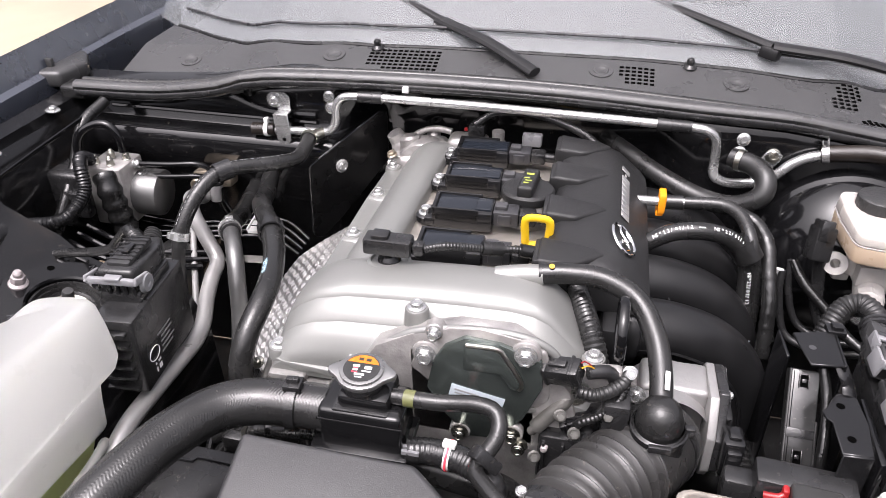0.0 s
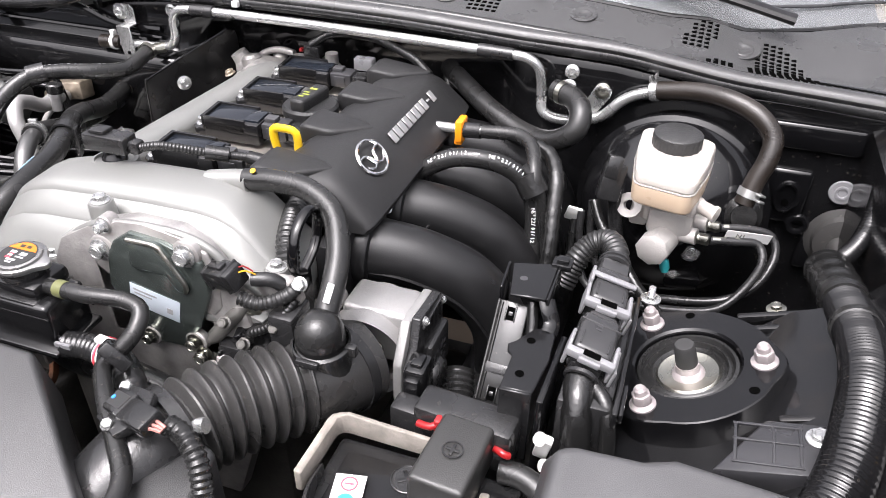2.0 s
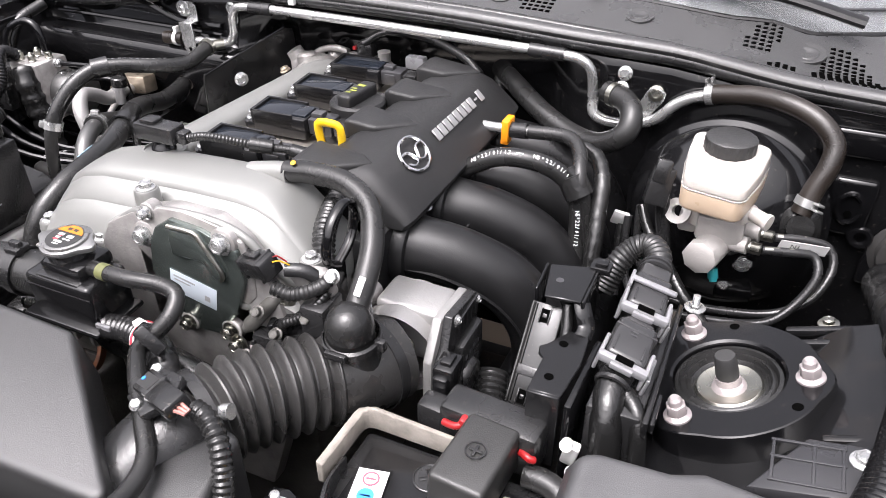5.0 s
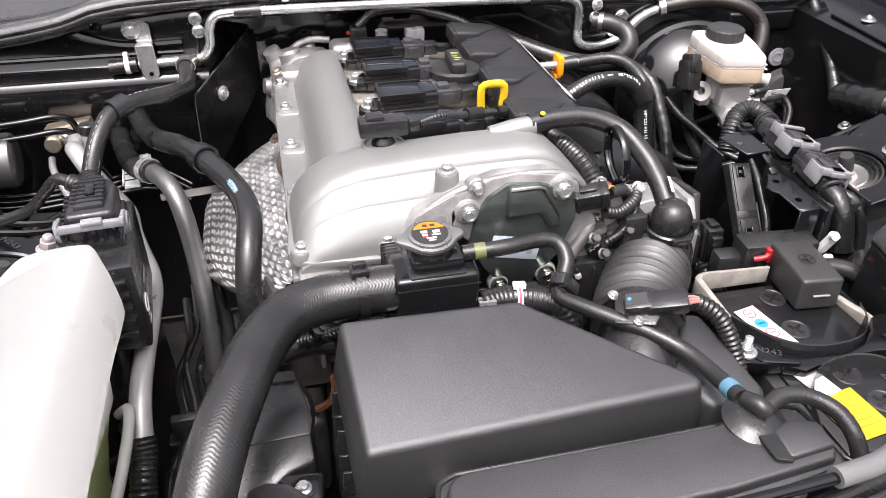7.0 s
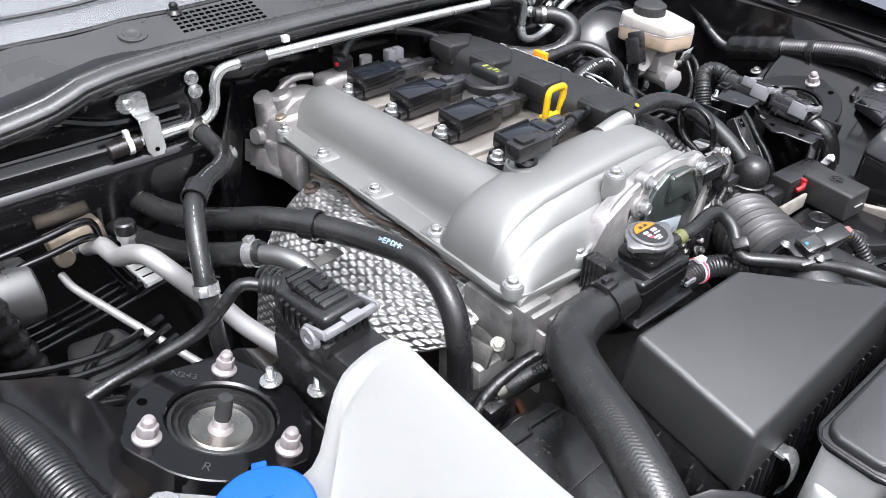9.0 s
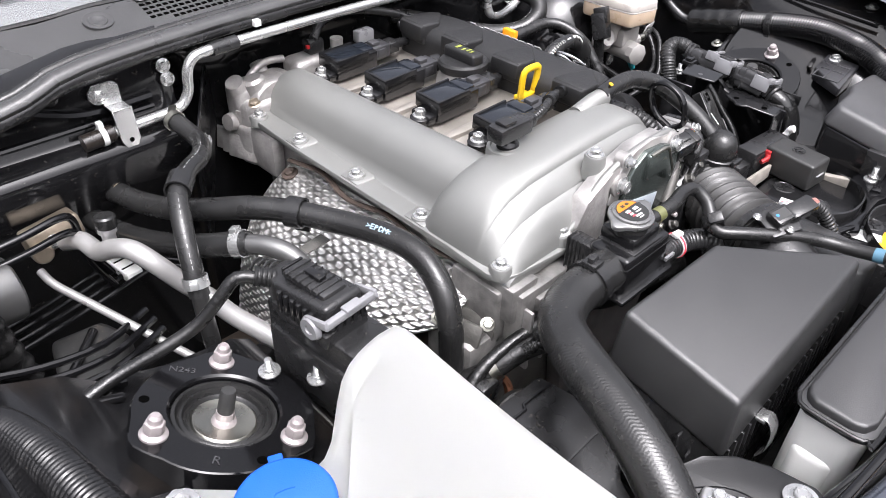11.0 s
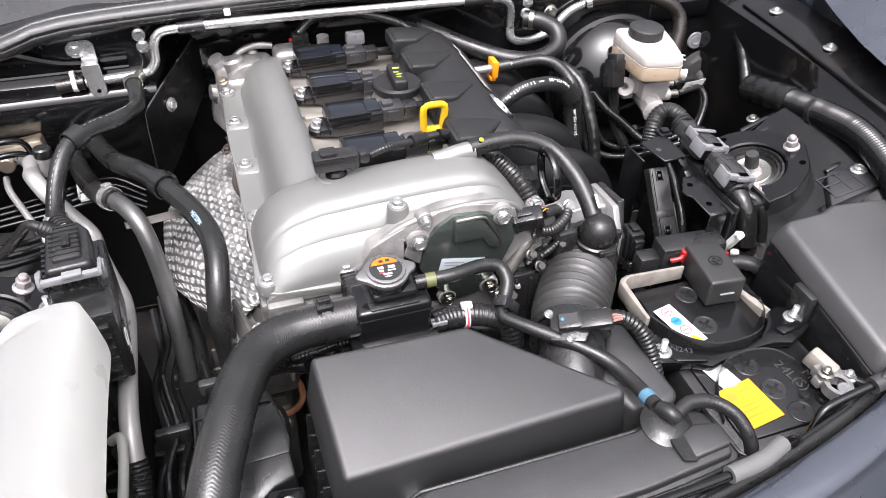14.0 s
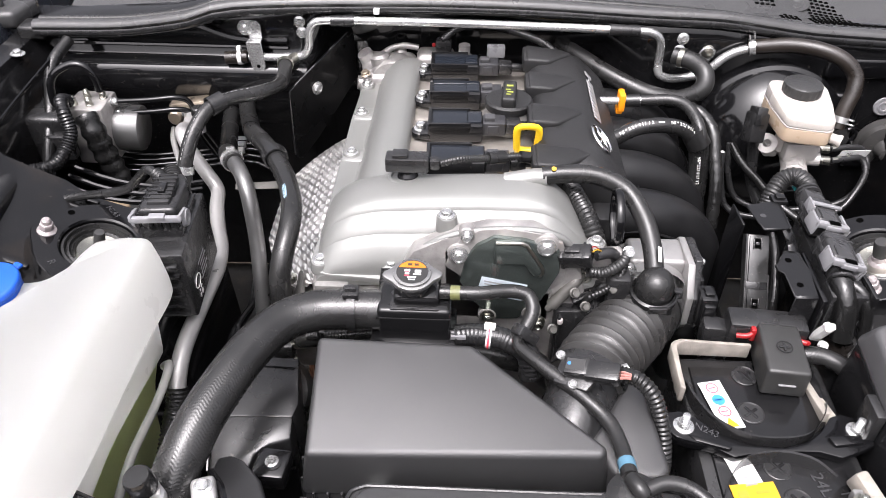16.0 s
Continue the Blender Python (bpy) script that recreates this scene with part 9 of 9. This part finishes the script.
sd = thing("splash_panel", (-0.3, 0.39, 0.65), label="black sheet heat panel bolted behind the engine", category="panel")
SHEET = basis((-0.353, 0.3545, 0), (0.6, 0.78, 0), (0, 0, 1))
part("sheet", moved(plate([(0.0, 0.612), (-0.004, 0.620), (0.000, 0.722), (0.004, 0.730), (0.012, 0.735), (0.130, 0.782), (0.142, 0.780), (0.145, 0.770), (0.145, 0.70), (0.10, 0.665), (0.05, 0.628), (0.012, 0.606)], 0.003), SHEET), mat("matt_black_sheet", (0.004, 0.004, 0.0042), 0.30, var=0.2, spec=0.3), sd)
part("rolled_edge", moved(sweep([(-0.003, 0.622, 0.002), (0.001, 0.722, 0.002), (0.005, 0.730, 0.002), (0.013, 0.735, 0.002), (0.130, 0.782, 0.002)], 0.0018, 8, 0.005), SHEET), M_PAINT, sd)
bolt(sd, (-0.316, 0.395, 0.716), (0.78, -0.6, 0.1), M_STEEL, r=0.0065, flange=0.0105)

# brake pressure unit
au = thing("brake_pressure_unit", (-0.61, 0.31, 0.62), label="brake pressure unit with silver pump motor and black plug", category="brake unit")
part("valve_block", box(-0.674, -0.616, 0.285, 0.345, 0.635, 0.730, 0.004, 2), M_CAST, au)
part("pump_motor", lathe([(0, 0.046), (0.030, 0.046), (0.0345, 0.043), (0.0355, 0.038), (0.0355, 0.0), (0, 0)], 40, aim((-0.626, 0.330, 0.674), (1, 0.08, -0.04))), M_DULLP, au, "silver cylindrical pump motor")
part("control_side", add(box(-0.735, -0.674, 0.270, 0.350, 0.630, 0.722, 0.008, 3), box(-0.70, -0.66, 0.255, 0.275, 0.66, 0.70, 0.004)), M_PLASTIC, au)
part("cover_wrap", sweep([(-0.640, 0.284, 0.722), (-0.632, 0.276, 0.705), (-0.626, 0.274, 0.675), (-0.620, 0.276, 0.64), (-0.612, 0.276, 0.60)], 0.017, 14, 0.005, lambda s: 1 + 0.10 * math.sin(s * 310)), M_TAPE, au)
for k in range(4):
    part("line_nut", moved(hexbolt(0.005, 0.010, 0.006, 0.004), aim((-0.662 + k * 0.012, 0.300 + 0.022 * (k % 2), 0.730), (0, 0, 1))), M_STEELB, au)
for k in range(2):
    part("side_nut", moved(hexbolt(0.006, 0.010, 0.007, 0.0), aim((-0.617, 0.325, 0.722 - k * 0.02), (1, 0, 0.1))), M_STEEL, au)
    z = 0.722 - k * 0.02
    part("side_line", sweep([(-0.612, 0.326, z), (-0.56, 0.328, z + 0.003), (-0.52, 0.335, z + 0.004), (-0.505, 0.345, z - 0.01), (-0.50, 0.35, z - 0.05), (-0.48, 0.355, z - 0.10)], 0.0042, 10), M_PAINT, au)
part("top_line", sweep([(-0.628, 0.322, 0.742), (-0.630, 0.322, 0.765), (-0.642, 0.322, 0.782), (-0.665, 0.32, 0.782), (-0.69, 0.31, 0.762), (-0.695, 0.30, 0.70)], 0.0060, 12), M_PAINT, au)
lo = thing("wing_loom", (-0.68, 0.2, 0.7), label="black corrugated wiring loom on the inner wing", category="wiring")
part("sleeve", corrugated([(-0.668, 0.300, 0.735), (-0.664, 0.275, 0.750), (-0.655, 0.258, 0.742), (-0.648, 0.245, 0.715), (-0.655, 0.225, 0.695), (-0.67, 0.195, 0.688), (-0.74, 0.17, 0.69)], 0.0095, 0.0045, 0.13, 16), M_GLOSSPL, lo)
part("cable", sweep([(-0.69, 0.39, 0.79), (-0.70, 0.34, 0.77), (-0.70, 0.30, 0.72), (-0.69, 0.24, 0.68), (-0.66, 0.17, 0.665), (-0.62, 0.12, 0.67), (-0.575, 0.11, 0.69)], 0.009, 12), M_TAPE, lo)
part("fat_sleeve", corrugated([(-0.672, 0.13, 0.715), (-0.658, 0.08, 0.732), (-0.648, 0.03, 0.741), (-0.640, -0.03, 0.744), (-0.631, -0.08, 0.742), (-0.626, -0.13, 0.735)], 0.0165, 0.0042, 0.06, 24), M_GLOSSPL, lo)
for k in range(3):
    part("line", sweep([(-0.66, 0.245 - k * 0.022, 0.655), (-0.60, 0.235 - k * 0.022, 0.640), (-0.54, 0.24 - k * 0.02, 0.628), (-0.48, 0.275 - k * 0.02, 0.615)], 0.0042, 8, 0.02), M_PAINT, lo, "black brake line")
wb = thing("wing_bolts", (-0.565, 0.13, 0.64), label="dusty bracket with two plated bolts", category="bracket")
part("plate", prism([(-0.60, 0.11), (-0.555, 0.10), (-0.545, 0.16), (-0.59, 0.17)], 0.60, 0.655, 0.003), M_MUD, wb)
bolt(wb, (-0.578, 0.15, 0.655), (0, 0, 1), M_STEELB, r=0.0065, flange=0.010)
bolt(wb, (-0.565, 0.12, 0.655), (0, 0, 1), M_STEELB, r=0.0065, flange=0.010)
part("white_clip", box(-0.60, -0.588, 0.098, 0.108, 0.664, 0.676, 0.002), M_WHITEPL, wb)

# brake lines held by a white clip low on the bulkhead
cl = thing("brake_line_bundle", (-0.52, 0.37, 0.595), label="four black brake lines held by a white plastic clip", category="brake line")
for k in range(4):
    d = k * 0.015
    part("line", sweep([(-0.66, 0.352 - d, 0.615), (-0.607, 0.360 - d, 0.604), (-0.555, 0.374 - d, 0.600), (-0.49, 0.392 - d * 1.1, 0.600), (-0.455, 0.405 - d * 1.2, 0.601), (-0.42, 0.408 - d * 1.2, 0.598), (-0.38, 0.39 - d, 0.58)], 0.0036, 10, 0.012), M_PAINT, cl)
part("clip", moved(add(box(-0.010, 0.010, -0.036, 0.030, -0.007, 0.006, 0.0015), box(-0.012, -0.009, -0.034, 0.028, 0.004, 0.009, 0.001)), pose(-0.459, 0.388, 0.603, 0, 0, 6)), M_WHITEPL, cl, "white plastic line clip")
for k in range(3):
    part("clip_notch", moved(box(-0.0104, 0.0104, -0.0012, 0.0012, 0.0055, 0.0066, 0), pose(-0.459, 0.403 - k * 0.018, 0.603, 0, 0, 6)), M_HOLE, cl)
bp = thing("steering_shaft_cover", (-0.52, 0.27, 0.56), label="grimy black pressed cover below the brake lines", category="cover")
part("cover", prism([(-0.60, 0.215), (-0.545, 0.200), (-0.505, 0.262), (-0.52, 0.30), (-0.575, 0.305)], 0.50, lambda x, y: 0.605 + 0.10 * (y - 0.25), 0.008, 3), M_DARK, bp)
part("pressed_rib", sweep([(-0.588, 0.232, 0.606), (-0.565, 0.255, 0.609), (-0.535, 0.285, 0.612)], 0.005, 10, 0.01), M_PAINT, bp)

# low clutter between the tank and the coolant hose
eb = thing("engine_side_casting", (-0.27, 0.0, 0.45), label="grimy ribbed engine casting low beside the hoses", category="engine block")
part("block", prism([(-0.315, -0.045), (-0.235, -0.060), (-0.225, 0.09), (-0.305, 0.10)], 0.40, lambda x, y: 0.520 + 0.10 * (y + 0.05), 0.010, 3), M_CASTD, eb)
for k in range(4):
    part("rib", box(-0.318, -0.240, -0.030 + k * 0.030, -0.025 + k * 0.030, 0.50, 0.540 + k * 0.003, 0.0015), M_CASTD, eb)
for p in ((-0.295, -0.012, 0.530), (-0.262, 0.018, 0.534), (-0.290, 0.048, 0.537)):
    bolt(eb, p, (0, 0, 1), M_STEELB, r=0.0055, flange=0.009)
ll = thing("low_loom", (-0.33, 0.0, 0.52), label="black taped loom running low past the engine side", category="wiring")
part("taped_run", sweep([(-0.345, 0.16, 0.55), (-0.335, 0.10, 0.552), (-0.328, 0.04, 0.556), (-0.322, -0.02, 0.565), (-0.318, -0.07, 0.575), (-0.322, -0.11, 0.565)], 0.008, 12), M_TAPE, ll)

for dx, dz, r in ((-0.028, -0.030, 0.0045), (-0.040, -0.018, 0.0036), (-0.052, -0.040, 0.0055)):
    part("thin_cable", sweep([(-0.335 + dx, 0.17, 0.575 + dz), (-0.330 + dx, 0.10, 0.560 + dz), (-0.338 + dx, 0.03, 0.570 + dz), (-0.328 + dx, -0.04, 0.556 + dz), (-0.340 + dx, -0.11, 0.562 + dz), (-0.335 + dx, -0.19, 0.540 + dz)], r, 8, 0.012), M_GLOSSPL, ll)
part("cable_saddle", add(box(-0.392, -0.352, -0.052, -0.040, 0.515, 0.548, 0.003), box(-0.398, -0.346, -0.056, -0.036, 0.512, 0.518, 0.002)), M_PLASTIC, ll, "black cable saddle")
part("loom_clip", box(-0.336, -0.312, -0.018, -0.006, 0.554, 0.576, 0.003), M_MIDGREY, ll, "grey loom clip")
